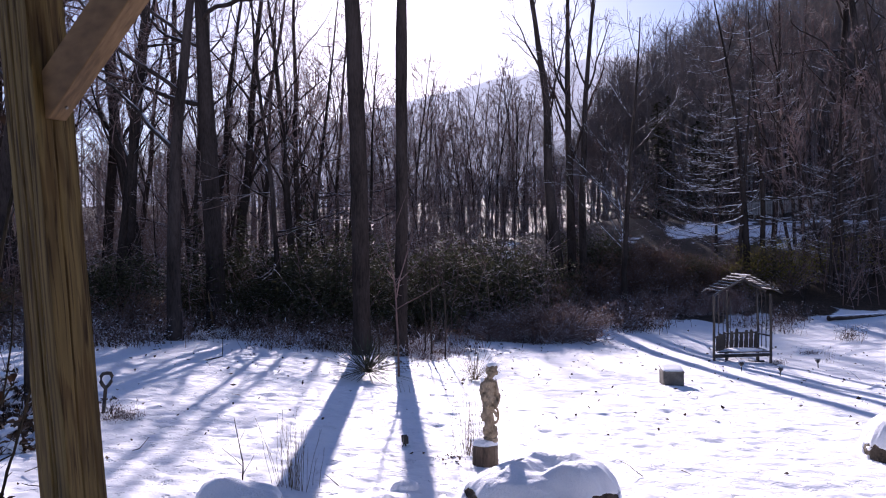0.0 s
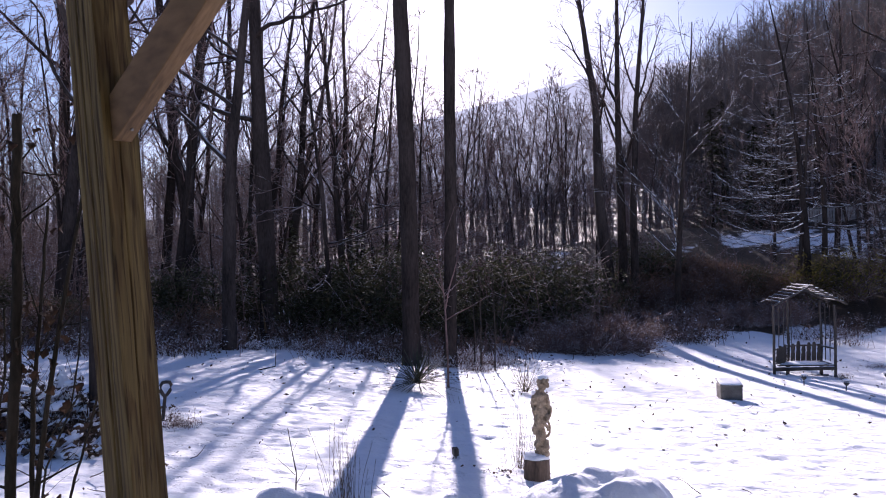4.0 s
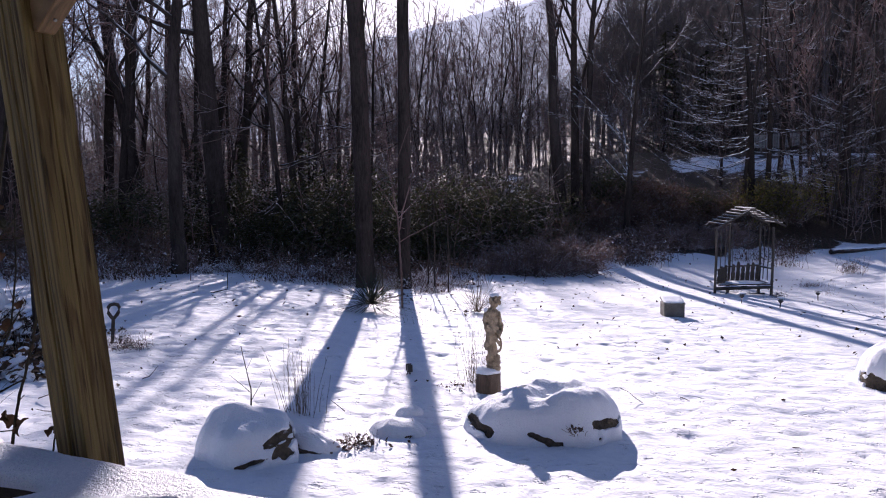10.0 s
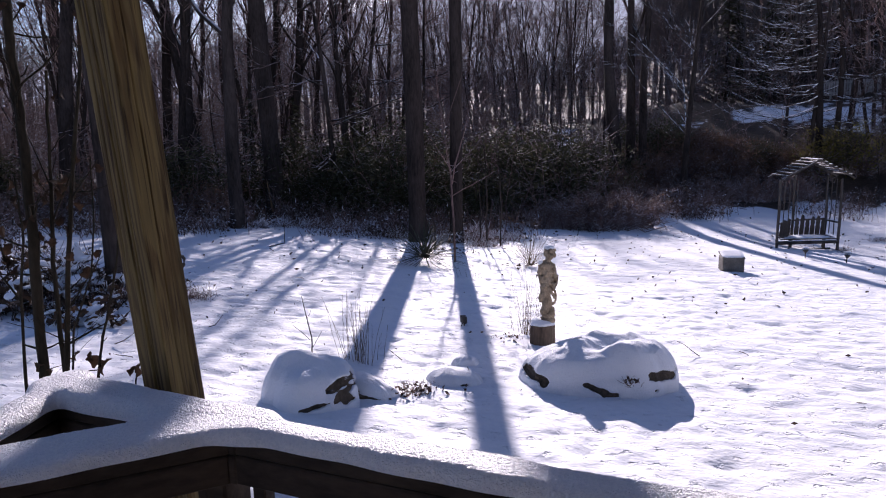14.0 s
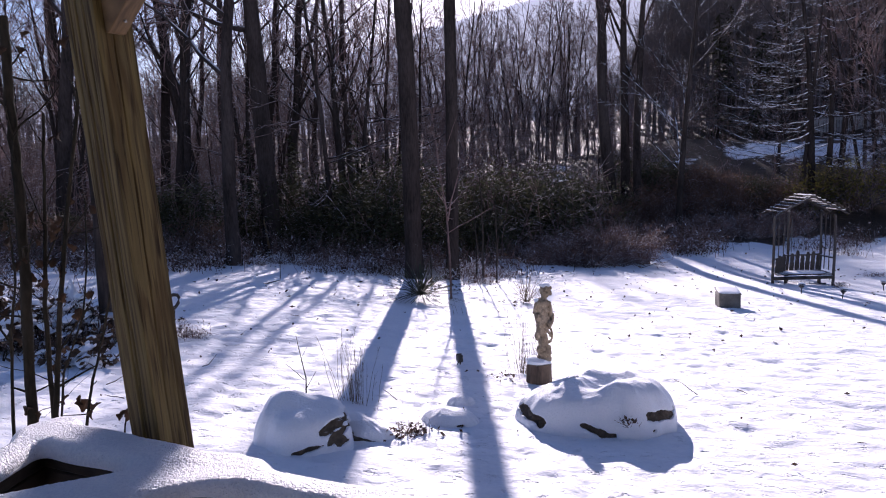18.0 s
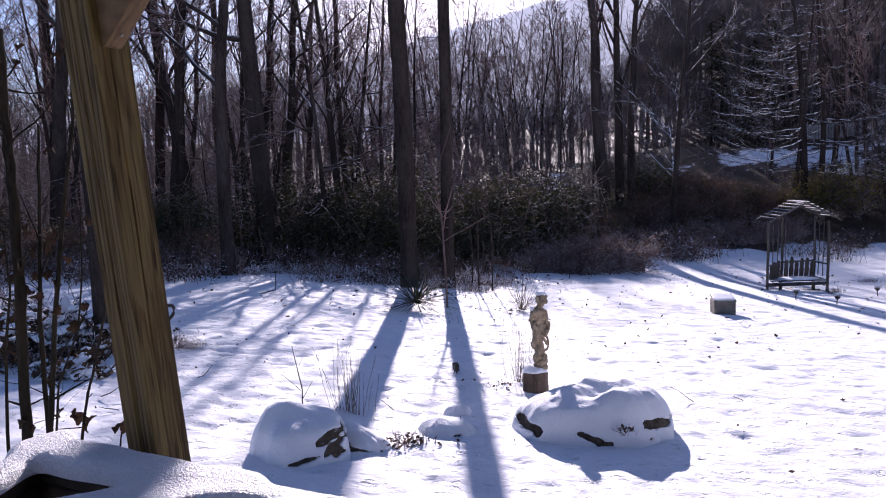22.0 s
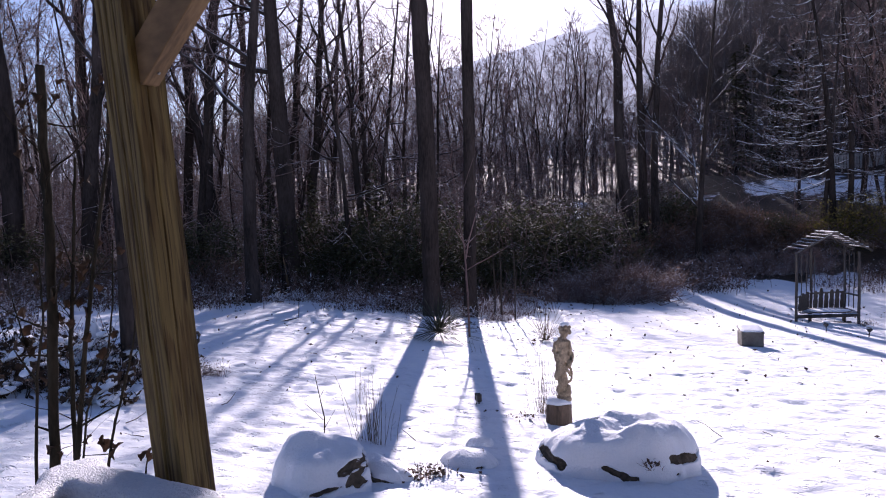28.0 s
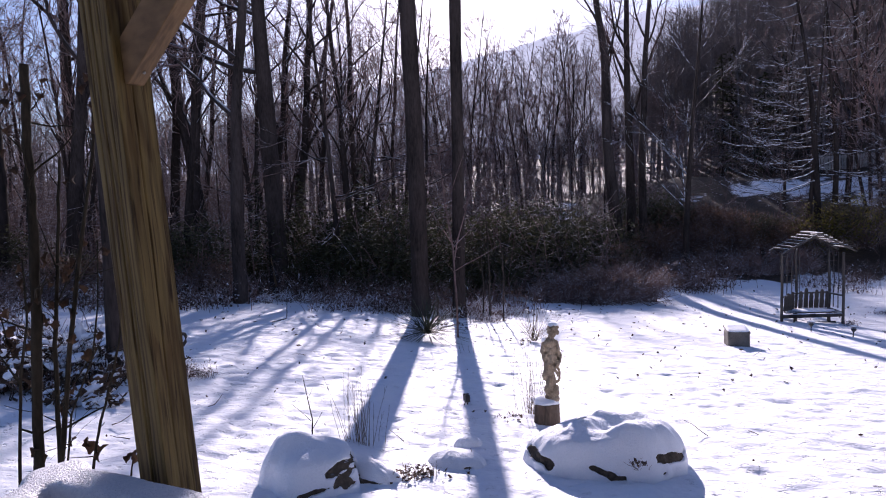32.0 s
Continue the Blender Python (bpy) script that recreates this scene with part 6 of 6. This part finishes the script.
def grass_clump(x, y, count, tall, spread, seed, label="thin dry grass stems standing in the snow"):
    g = np.random.RandomState(seed)
    t = Tubes()
    for _ in range(count):
        b = (g.normal(0, spread * 0.6), g.normal(0, spread * 0.35), -0.05)
        h = tall * (0.3 + 0.75 * g.uniform(0, 1) ** 0.7)
        line = wander(g, b, (g.normal(0, 0.06) + b[0] * 1.2, g.normal(0, 0.12), 1), h, 7, 0.05)
        t.add(line, np.linspace(0.0021, 0.0008, 8), 3)
        for _ in range(g.randint(3)):
            q, d = at_line(line, g.uniform(0.45, 0.95))
            t.add([q, q + sideways(g, d, 0.5) * g.uniform(0.02, 0.08)], [0.0012, 0.0006], 3)
    ob = obj("dry_grass", t.mesh("dry_grass"), STRAW)
    ob.matrix_world = pose(x, y, gz(x, y))
    return tagged(ob, label, "grass", kind="stuff")


grass_clump(-1.15, 5.0, 44, 0.62, 0.11, 81)
grass_clump(0.25, 6.2, 42, 0.74, 0.09, 82)
grass_clump(9.9, 16.9, 14, 0.55, 0.14, 83)
grass_clump(-0.35, 9.6, 12, 0.4, 0.2, 84)
grass_clump(-0.62, 4.35, 40, 0.10, 0.10, 85, "trampled dry grass showing through the snow")


def dry_tangle(x, y, spread, count, seed, label):
    """Withered leaves and bits of stem caught in the snow."""
    g = np.random.RandomState(seed)
    t = Tubes()
    px, py = g.normal(0, spread, count), g.normal(0, spread * 0.55, count)
    c = np.stack([px, py, np.abs(g.normal(0.01, 0.03, count))], -1)
    a = g.normal(0, 1, (count, 3))
    a /= np.linalg.norm(a, axis=1)[:, None]
    w = np.cross(a, g.normal(0, 1, (count, 3)))
    w /= np.linalg.norm(w, axis=1)[:, None]
    k = g.uniform(0.008, 0.022, (count, 1))
    t.leaves(c, a * k, w * k * 0.6)
    for _ in range(count // 3):
        b = (g.normal(0, spread), g.normal(0, spread * 0.5), -0.02)
        t.add(wander(g, b, (g.normal(0, 1), g.normal(0, 1), 0.9), g.uniform(0.04, 0.16), 4, 0.25), np.linspace(0.0022, 0.001, 5), 3)
    ob = obj("dry_tangle", t.mesh("dry_tangle"), DRY_LEAF, smooth=False)
    ob.matrix_world = pose(x, y, gz(x, y))
    return tagged(ob, label, "dead plants", kind="stuff")


dry_tangle(-0.72, 4.22, 0.085, 110, 87, "brown tangle of withered leaves beside the boulder")
dry_tangle(-0.58, 4.30, 0.07, 70, 88, "brown withered leaves caught in the snow")
dry_tangle(0.10, 5.95, 0.08, 26, 89, "brown withered leaves beside the stump")
tuft = dry_tangle(0.90, 4.40, 0.028, 26, 90, "little tuft of dry twigs sticking out of the drift")
tuft.location.z += 0.125
grass_clump(2.3, 3.2, 10, 0.12, 0.12, 86)
grass_clump(1.98, 2.98, 14, 0.09, 0.08, 90)


def bare_stem(name, points, r0, r1, label, category, twigs=(), leaves=(), mat_=CANE, sides=7, shoots=0):
    """A stem along points, with side twigs (start, end) and curled dead leaves; each of these a part."""
    base = Vector(points[0])
    e = thing(name, Matrix.Translation(base), label, category)
    t = Tubes()
    p = np.array([np.array(q) - base for q in points])
    k = np.linspace(0, len(p) - 1, (len(p) - 1) * 5 + 1)
    line = np.stack([np.interp(k, range(len(p)), p[:, c]) for c in range(3)], -1)
    g = np.random.RandomState(int(abs(base.x) * 1000) + len(points))
    line[1:-1] += g.normal(0, r0 * 0.1, (len(line) - 2, 3))
    rad = np.linspace(r0, r1, len(line)) * (1 + g.normal(0, 0.05, len(line)))
    t.add(line, rad, sides)
    obj("stem", t.mesh("stem"), mat_, e)
    for _ in range(shoots):
        q, d = at_line(line, g.uniform(0.25, 0.98))
        w = sideways(g, d, g.uniform(0.5, 1.0)) * g.uniform(0.08, 0.32)
        tt = Tubes()
        tt.add(wander(g, q, w, np.linalg.norm(w), 4, 0.16, 0.05), np.linspace(r0 * 0.22, r0 * 0.09, 5), 4)
        obj("twig", tt.mesh("twig"), mat_, e)
        if shoots > 8 and mat_ is CANE and g.uniform() < 0.8:
            leaves = (*leaves, *[tuple(base + Vector(q) + Vector(w) * k) + (g.uniform(0.04, 0.065),) for k in (0.6, 1.0)])
    for a, b, r in twigs:
        tt = Tubes()
        tt.add(wander(g, np.array(a) - base, np.array(b) - np.array(a), np.linalg.norm(np.array(b) - np.array(a)), 4, 0.045), np.linspace(r, r * 0.45, 5), 5)
        obj("twig", tt.mesh("twig"), mat_, e)
    for lx, ly, lz, s in leaves:
        bm = bmesh.new()
        n = 7
        rows = []
        for i in range(n):
            u = i / (n - 1)
            w = s * 0.42 * math.sin(math.pi * (0.08 + 0.87 * u)) * (1 + 0.3 * math.sin(i * 2.3))
            cl = 0.35 * s * math.sin(u * 2.4)
            rows.append([bm.verts.new((-w, cl + w * 0.5, -u * s)), bm.verts.new((0, cl, -u * s)), bm.verts.new((w, cl + w * 0.6, -u * s))])
        for a, b in zip(rows, rows[1:]):
            for j in range(2):
                bm.faces.new((a[j], a[j + 1], b[j + 1], b[j]))
        bmesh.ops.solidify(bm, geom=list(bm.faces), thickness=0.0012)
        ob = part("leaf", bm, DEAD_LEAF, e, "curled dead leaf")
        ob.matrix_basis = Matrix.Translation(Vector((lx, ly, lz)) - base) @ Euler((g.uniform(-0.5, 0.5), g.uniform(-0.6, 0.6), g.uniform(0, 6)), "XYZ").to_matrix().to_4x4()
    return e


# stems close to the porch
bare_stem("cut_sapling", [(-2.33, 2.9, -0.1), (-2.285, 2.9, 0.345), (-2.249, 2.9, 0.997), (-2.219, 2.9, 1.548), (-2.224, 2.9, 1.953), (-2.211, 2.9, 2.337)], 0.026, 0.020, "sapling trunk sawn off above head height", "sapling", [((-2.27, 2.9, 0.56), (-2.36, 2.9, 0.60), 0.008), ((-2.23, 2.9, 1.2), (-2.05, 2.85, 1.34), 0.006)], [(-2.15, 2.85, 1.33, 0.06), (-2.05, 2.85, 1.38, 0.05), (-2.18, 2.8, 1.22, 0.05), (-2.12, 2.88, 1.12, 0.05), (-2.3, 2.86, 1.3, 0.05)], sides=9, shoots=12)
bare_stem("sapling", [(-2.25, 2.95, -0.1), (-2.207, 2.95, 0.388), (-2.19, 2.95, 0.996), (-2.144, 2.95, 1.409), (-2.10, 2.95, 1.9)], 0.015, 0.006, "thin bare sapling with withered leaves", "sapling", [((-2.19, 2.95, 0.56), (-1.985, 2.9, 0.74), 0.007), ((-2.16, 2.95, 1.2), (-2.0, 2.9, 1.5), 0.005), ((-2.15, 2.95, 1.35), (-2.28, 2.9, 1.6), 0.004)], [(-2.0, 2.9, 1.52, 0.06), (-2.1, 2.9, 1.35, 0.06), (-2.03, 2.92, 1.28, 0.05), (-2.2, 2.9, 1.42, 0.05), (-2.08, 2.9, 1.18, 0.06), (-2.22, 2.92, 1.15, 0.05), (-2.05, 2.9, 1.05, 0.05)], shoots=10)
bare_stem("sapling", [(-2.24, 2.9, -0.1), (-2.167, 2.9, 0.402), (-2.079, 2.9, 0.993), (-1.995, 2.9, 1.458), (-1.90, 2.9, 1.9), (-1.86, 2.9, 2.4)], 0.015, 0.006, "thin dark sapling leaning over", "sapling", [((-2.02, 2.9, 1.3), (-1.85, 2.85, 1.5), 0.005), ((-2.12, 2.9, 0.75), (-1.93, 2.85, 0.98), 0.005)], shoots=9)
bare_stem("cane", [(-2.24, 2.7, -0.1), (-2.227, 2.7, 0.415), (-2.188, 2.7, 0.881), (-2.136, 2.7, 1.142), (-2.137, 2.7, 1.426)], 0.009, 0.004, "thin forked cane with a clump of seed heads", "plant", [((-2.19, 2.7, 0.86), (-2.237, 2.7, 1.04), 0.006), ((-2.237, 2.7, 1.04), (-2.25, 2.7, 1.4), 0.004)], [(-2.237, 2.7, 1.07, 0.05), (-2.225, 2.7, 1.06, 0.05), (-2.25, 2.69, 1.06, 0.05)])
bare_stem("bramble", [(-1.80, 2.5, -0.05), (-1.739, 2.5, 0.54), (-1.69, 2.5, 0.75), (-1.66, 2.5, 0.829), (-1.59, 2.5, 1.068), (-1.566, 2.5, 1.21)], 0.007, 0.004, "thorny bramble cane with dead leaves", "plant", [((-1.70, 2.5, 0.72), (-1.725, 2.5, 0.74), 0.003), ((-1.66, 2.5, 0.83), (-1.69, 2.5, 0.855), 0.003), ((-1.62, 2.5, 0.95), (-1.60, 2.5, 0.975), 0.003), ((-1.735, 2.5, 0.6), (-1.80, 2.5, 0.67), 0.003)], [(-1.80, 2.5, 0.68, 0.05), (-1.752, 2.5, 0.685, 0.045), (-1.72, 2.5, 0.665, 0.065), (-1.68, 2.5, 0.64, 0.06), (-1.66, 2.5, 0.65, 0.05)])
bare_stem("bramble", [(-2.10, 2.8, -0.05), (-2.058, 2.8, 0.469), (-2.025, 2.8, 0.689), (-1.903, 2.8, 0.957), (-1.86, 2.8, 1.2), (-1.84, 2.8, 1.5)], 0.006, 0.003, "thin dark bramble cane", "plant", [((-2.03, 2.8, 0.68), (-2.06, 2.8, 0.80), 0.003), ((-1.9, 2.8, 0.96), (-1.8, 2.78, 1.05), 0.003)], shoots=6)
bare_stem("flower_stalk", [(-1.53, 2.4, -0.05), (-1.512, 2.4, 0.552), (-1.499, 2.4, 0.62)], 0.004, 0.003, "dry stalk with a withered flower head", "plant", (), [(-1.499, 2.4, 0.655, 0.045), (-1.495, 2.39, 0.65, 0.04), (-1.505, 2.41, 0.645, 0.04)])
bare_stem("flower_stalk", [(-2.2, 2.4, -0.05), (-2.16, 2.4, 0.45), (-2.24, 2.4, 0.62)], 0.004, 0.002, "thin bent dry stalk in snow", "plant")
# young stems out on the lawn
bare_stem("bent_stalk", [(2.40, 3.2, -0.38), (2.44, 3.2, -0.19), (2.52, 3.18, -0.27), (2.60, 3.15, -0.37)], 0.005, 0.002, "dry stalk bent over behind the flat stone", "plant", [((2.43, 3.2, -0.22), (2.54, 3.2, -0.34), 0.003), ((2.42, 3.2, -0.3), (2.47, 3.2, -0.27), 0.002)])
bare_stem("seedling", [(-1.50, 4.85, -0.24), (-1.49, 4.85, 0.0), (-1.53, 4.85, 0.22), (-1.55, 4.85, 0.34)], 0.006, 0.002, "bare seedling in the snow", "sapling", [((-1.50, 4.85, -0.02), (-1.64, 4.85, 0.12), 0.003), ((-1.52, 4.85, 0.15), (-1.48, 4.85, 0.26), 0.002), ((-1.5, 4.85, -0.1), (-1.43, 4.85, 0.06), 0.003)])
bare_stem("sapling", [(-0.76, 11.35, -0.75), (-0.77, 11.35, 0.1), (-0.80, 11.35, 0.9), (-0.92, 11.35, 1.7), (-1.0, 11.35, 2.6)], 0.022, 0.006, "slender forked sapling in front of the great trunks", "sapling", [((-0.78, 11.35, 0.7), (-0.55, 11.35, 2.0), 0.014), ((-0.78, 11.35, 0.5), (-0.05, 11.3, 0.95), 0.010), ((-0.80, 11.35, 0.9), (-0.2, 11.3, 1.5), 0.008), ((-0.82, 11.35, 1.0), (-1.3, 11.3, 1.6), 0.008), ((-0.6, 11.35, 1.6), (-0.1, 11.3, 2.2), 0.007), ((-0.9, 11.35, 1.6), (-0.6, 11.3, 2.5), 0.006)], mat_=TWIG, shoots=22)
for x, y, h in ((-0.25, 14.0, 2.6), (0.05, 14.2, 2.2), (-0.4, 14.6, 1.8), (-1.3, 13.2, 0.9)):
    z = gz(x, y)
    bare_stem("sapling", [(x, y, z - 0.1), (x + 0.03, y, z + h * 0.4), (x - 0.02, y, z + h)], 0.022, 0.006, "thin bare stem beside the great trunks", "sapling", [((x, y, z + h * 0.5), (x + 0.35, y, z + h * 0.8), 0.006), ((x, y, z + h * 0.6), (x - 0.3, y, z + h * 0.95), 0.005)], mat_=BARK)
for x, y, h, d in ((-3.45, 15.2, 0.8, 0.5), (2.15, 17.7, 0.28, 0.05), (-4.2, 12.5, 0.4, 0.7)):
    z = gz(x, y)
    bare_stem("seedling", [(x - d, y - d, z - 0.03), (x, y, z + 0.05), (x + 0.02, y, z + h)], 0.012, 0.006, "bent twig standing in the snow", "sapling")
# leafy dark trunk by the lawn's left edge
t4 = make_branchy(15, 11, 0.13, 0.3, 12, 2.6, (5, 4, 2), paths=[([0, 0, 0.04, 0.04, 0.02, 0.0, 0.05, 0.1], Z, 11, 0.125)], label="dark slender tree hung with dead leaves at its foot")
stand(t4, -4.27, 6.88, first=True)


snow, wood = drift((0.30, 0.26, 0.66), 12.0, [], 1.05, 1.15, 0.0, (), 0.5)
cone = thing("snow_drift", pose(-4.66, 6.80, gz(-4.66, 6.80) - 0.02), "tall drift of snow over fallen branches against a trunk", "snow")
part("snow", snow, SNOW, cone, smooth=True)
part("branch_heap", wood, BARK, cone, "dark branches inside the drift")


def leafy_heap(x, y, wide, tall, seed):
    """Bent canes hung with dark withered leaves, pads of snow lying on them."""
    g = np.random.RandomState(seed)
    canes, leaf, pads = Tubes(), Tubes(), bmesh.new()
    c, a, w = [], [], []
    for _ in range(46):
        b = np.array([g.normal(0, wide * 0.3), g.normal(0, wide * 0.22), -0.05])
        line = wander(g, b, (g.normal(0, 0.6), g.normal(0, 0.45), 1), tall * g.uniform(0.5, 1.1), 7, 0.2, -0.05)
        canes.add(line, np.linspace(0.007, 0.0025, 8), 4)
        for _ in range(11):
            q, d = at_line(line, g.uniform(0.2, 1.0))
            e = sideways(g, d, g.uniform(0.6, 1.4)) + [0, 0, -0.5]
            e /= np.linalg.norm(e)
            k = g.uniform(0.02, 0.05)
            c.append(q + e * k)
            a.append(e * k)
            w.append(np.cross(e, g.normal(0, 1, 3)) * k * 0.5)
        if g.uniform() < 0.8:
            q, d = at_line(line, g.uniform(0.45, 0.95))
            r = g.uniform(0.025, 0.07)
            bmesh.ops.create_icosphere(pads, subdivisions=2, radius=1.0, matrix=Matrix.Translation(q) @ Euler((0, g.uniform(-0.5, 0.5), g.uniform(0, 6))).to_matrix().to_4x4() @ Matrix.Diagonal((r * 1.7, r, r * 0.5, 1)))
    for v in pads.verts:
        v.co += noise.noise_vector(v.co * 22) * 0.012
    leaf.leaves(c, a, w)
    e = thing("brush", Matrix.Translation((x, y, gz(x, y))), "dark withered brush weighed down by pads of snow", "brush", "snow-laden brush")
    tagged(obj("cane_tangle", canes.mesh("cane_tangle"), CANE, e), kind="stuff")
    tagged(obj("leaf_scatter", leaf.mesh("leaf_scatter"), DEAD_LEAF, e, smooth=False), kind="stuff")
    tagged(part("snow_load", pads, SNOW, e, smooth=True), kind="stuff")


for i, (x, y, wide, tall) in enumerate(((-4.62, 6.55, 0.8, 0.75), (-4.95, 6.2, 0.7, 0.55), (-5.3, 6.6, 0.9, 0.8), (-4.25, 6.3, 0.5, 0.4), (-3.9, 5.7, 0.4, 0.3), (-5.0, 5.6, 0.5, 0.35))):
    leafy_heap(x, y, wide, tall, 140 + i)


def spade():
    """The D-shaped grip and shaft of a spade left standing in the snow."""
    x, y = -3.75, 7.2
    e = thing("spade", pose(x, y, gz(x, y) - 0.05, 0, 6, 50), "old spade stuck in the snow, grey wooden D-grip showing", "spade")
    part("shaft", bm_stick((0, 0, 0), (0, 0, 0.36), 0.02, 0.019, 10), GREY_WOOD, e)
    loop = Tubes()
    loop.add([(0, 0, 0.34), (-0.03, 0, 0.37), (-0.055, 0, 0.41), (-0.06, 0, 0.47), (-0.04, 0, 0.50), (0.0, 0, 0.505), (0.04, 0, 0.50), (0.06, 0, 0.47), (0.055, 0, 0.41), (0.03, 0, 0.37), (0, 0, 0.34)], 0.02, 8)
    obj("grip", loop.mesh("grip"), GREY_WOOD, e)


spade()
plant(BRUSH[2], -3.48, 7.0, 40, 0.26)
plant(BRUSH[0], -3.55, 7.1, 140, 0.24)
plant(BRUSH[0], -4.4, 6.7, 90, 0.5)
for bx, by, bs in ((-5.2, 7.4, 0.6), (-6.3, 7.4, 0.55), (-4.6, 6.2, 0.45), (-5.2, 6.2, 0.4), (-6.0, 6.8, 0.6), (-6.8, 8.0, 0.7), (-3.9, 14.9, 0.7), (-2.9, 15.9, 0.9), (-0.5, 15.4, 0.8), (0.4, 16.2, 0.9), (-1.5, 15.6, 0.8), (-0.2, 16.8, 0.8), (-5.0, 16.9, 0.8), (-4.3, 17.1, 0.9)):
    plant(BRUSH[rng.randrange(3)], bx, by, rng.uniform(0, 360), bs)


def fallen_log(x, y, ln, r, turn, label):
    e = thing("fallen_log", pose(x, y, gz(x, y) + r * 0.5, 0, 90, turn), label, "log")
    part("trunk", bm_stick((0, 0, -ln / 2), (0, 0, ln / 2), r, r * 0.8, 10, wobble=0.08, steps=8), BARK, e)
    s = snow_strip(ln * 0.95, r * 1.5, r * 0.55, x)
    ob = part("snow_cap", s, SNOW, e, "snow lying along the log", smooth=True)
    ob.matrix_basis = Matrix.Rotation(radians(-90), 4, "Y") @ Matrix.Translation((-ln * 0.475, 0, r * 0.72))


fallen_log(15.4, 24.4, 2.6, 0.10, 14, "fallen trunk under snow at the lawn's far edge")
fallen_log(-8.6, 24.0, 4.0, 0.2, -5, "fallen trunk under snow among the trees")


# ---- distance: fence, cables ----
def fence():
    e = thing("fence", pose(21.5, 47.0, gz(24, 47), 0, 0, -4), "pale board fence beyond the snowy track", "fence")
    for i in range(9):
        part("post", bm_box((0.1, 0.1, 1.25), Matrix.Translation((i * 0.8, 0, 0.5)), 0.01), FENCE, e)
    for i in range(40):
        part("board", bm_box((0.13, 0.02, 1.0), Matrix.Translation((i * 0.162, -0.07, 0.62)), 0.004), FENCE, e)
    for z in (0.3, 0.95):
        part("rail", bm_box((6.5, 0.05, 0.09), Matrix.Translation((3.2, -0.03, z)), 0.006), FENCE, e)


fence()


def cable(a, b, sag, label):
    t = Tubes()
    k = np.linspace(0, 1, 25)[:, None]
    p = np.array(a) * (1 - k) + np.array(b) * k
    p[:, 2] -= sag * 4 * (k * (1 - k))[:, 0]
    t.add(p, 0.014, 5)
    tagged(obj("cable", t.mesh("cable"), WIRE), label, "cable", "overhead cables")


cable((-14, 33, 3.6), (22, 35, 3.9), 0.55, "thin overhead cable crossing the clearing")
cable((-14, 33.2, 3.9), (22, 35.2, 4.3), 0.5, "thin overhead cable crossing the clearing")


# ---- litter on the snow ----
def leaf_litter():
    g = np.random.RandomState(91)
    t = Tubes()
    n = 620
    x = g.uniform(-7, 12, n)
    y = 3.0 + 17 * g.uniform(0, 1, n) ** 0.62
    keep = y < yard_edge(x) - 0.3
    x, y = x[keep], y[keep]
    n = len(x)
    # leaves gather near the stones, the stump and the great trunks
    cx = np.concatenate([g.normal(0.1, 0.2, 12), g.normal(-0.6, 0.18, 10), g.normal(-0.9, 0.7, 60), g.normal(0.55, 0.3, 20), g.normal(-4.3, 0.25, 30)])
    cy = np.concatenate([g.normal(5.9, 0.15, 12), g.normal(4.3, 0.12, 10), g.normal(13.0, 0.5, 60), g.normal(11.1, 0.2, 20), g.normal(7.9, 0.2, 30)])
    x, y = np.concatenate([x, cx]), np.concatenate([y, cy])
    n = len(x)
    c = np.stack([x, y, height(x, y) + 0.018], -1)
    a = g.normal(0, 1, (n, 3)) * [1, 1, 0.35]
    a /= np.linalg.norm(a, axis=1)[:, None]
    s = np.cross(a, g.normal(0, 0.6, (n, 3)) + [0, 0, 1])
    k = g.uniform(0.35, 1.1, (n, 1)) * np.interp(y, [3, 12], [0.014, 0.034])[:, None]
    t.leaves(c, a * k, s * k * 0.55)
    t.leaves(c + a * k * 0.3, s * k, a * k * 0.5 + [0, 0, 0.012])
    for _ in range(70):
        px, py = g.uniform(-5, 10), g.uniform(3.5, 17)
        d = g.normal(0, 1, 2)
        d /= np.linalg.norm(d)
        l = g.uniform(0.06, 0.3)
        p0 = np.array([px, py, gz(px, py) + 0.012])
        t.add(wander(g, p0, (d[0], d[1], 0.12), l, 3, 0.2), [0.005, 0.004, 0.003, 0.002], 3)
    tagged(obj("leaf_litter", t.mesh("leaf_litter"), DEAD_LEAF, smooth=False), "dead leaves and twigs scattered over the snow", "leaf litter", kind="stuff")


leaf_litter()
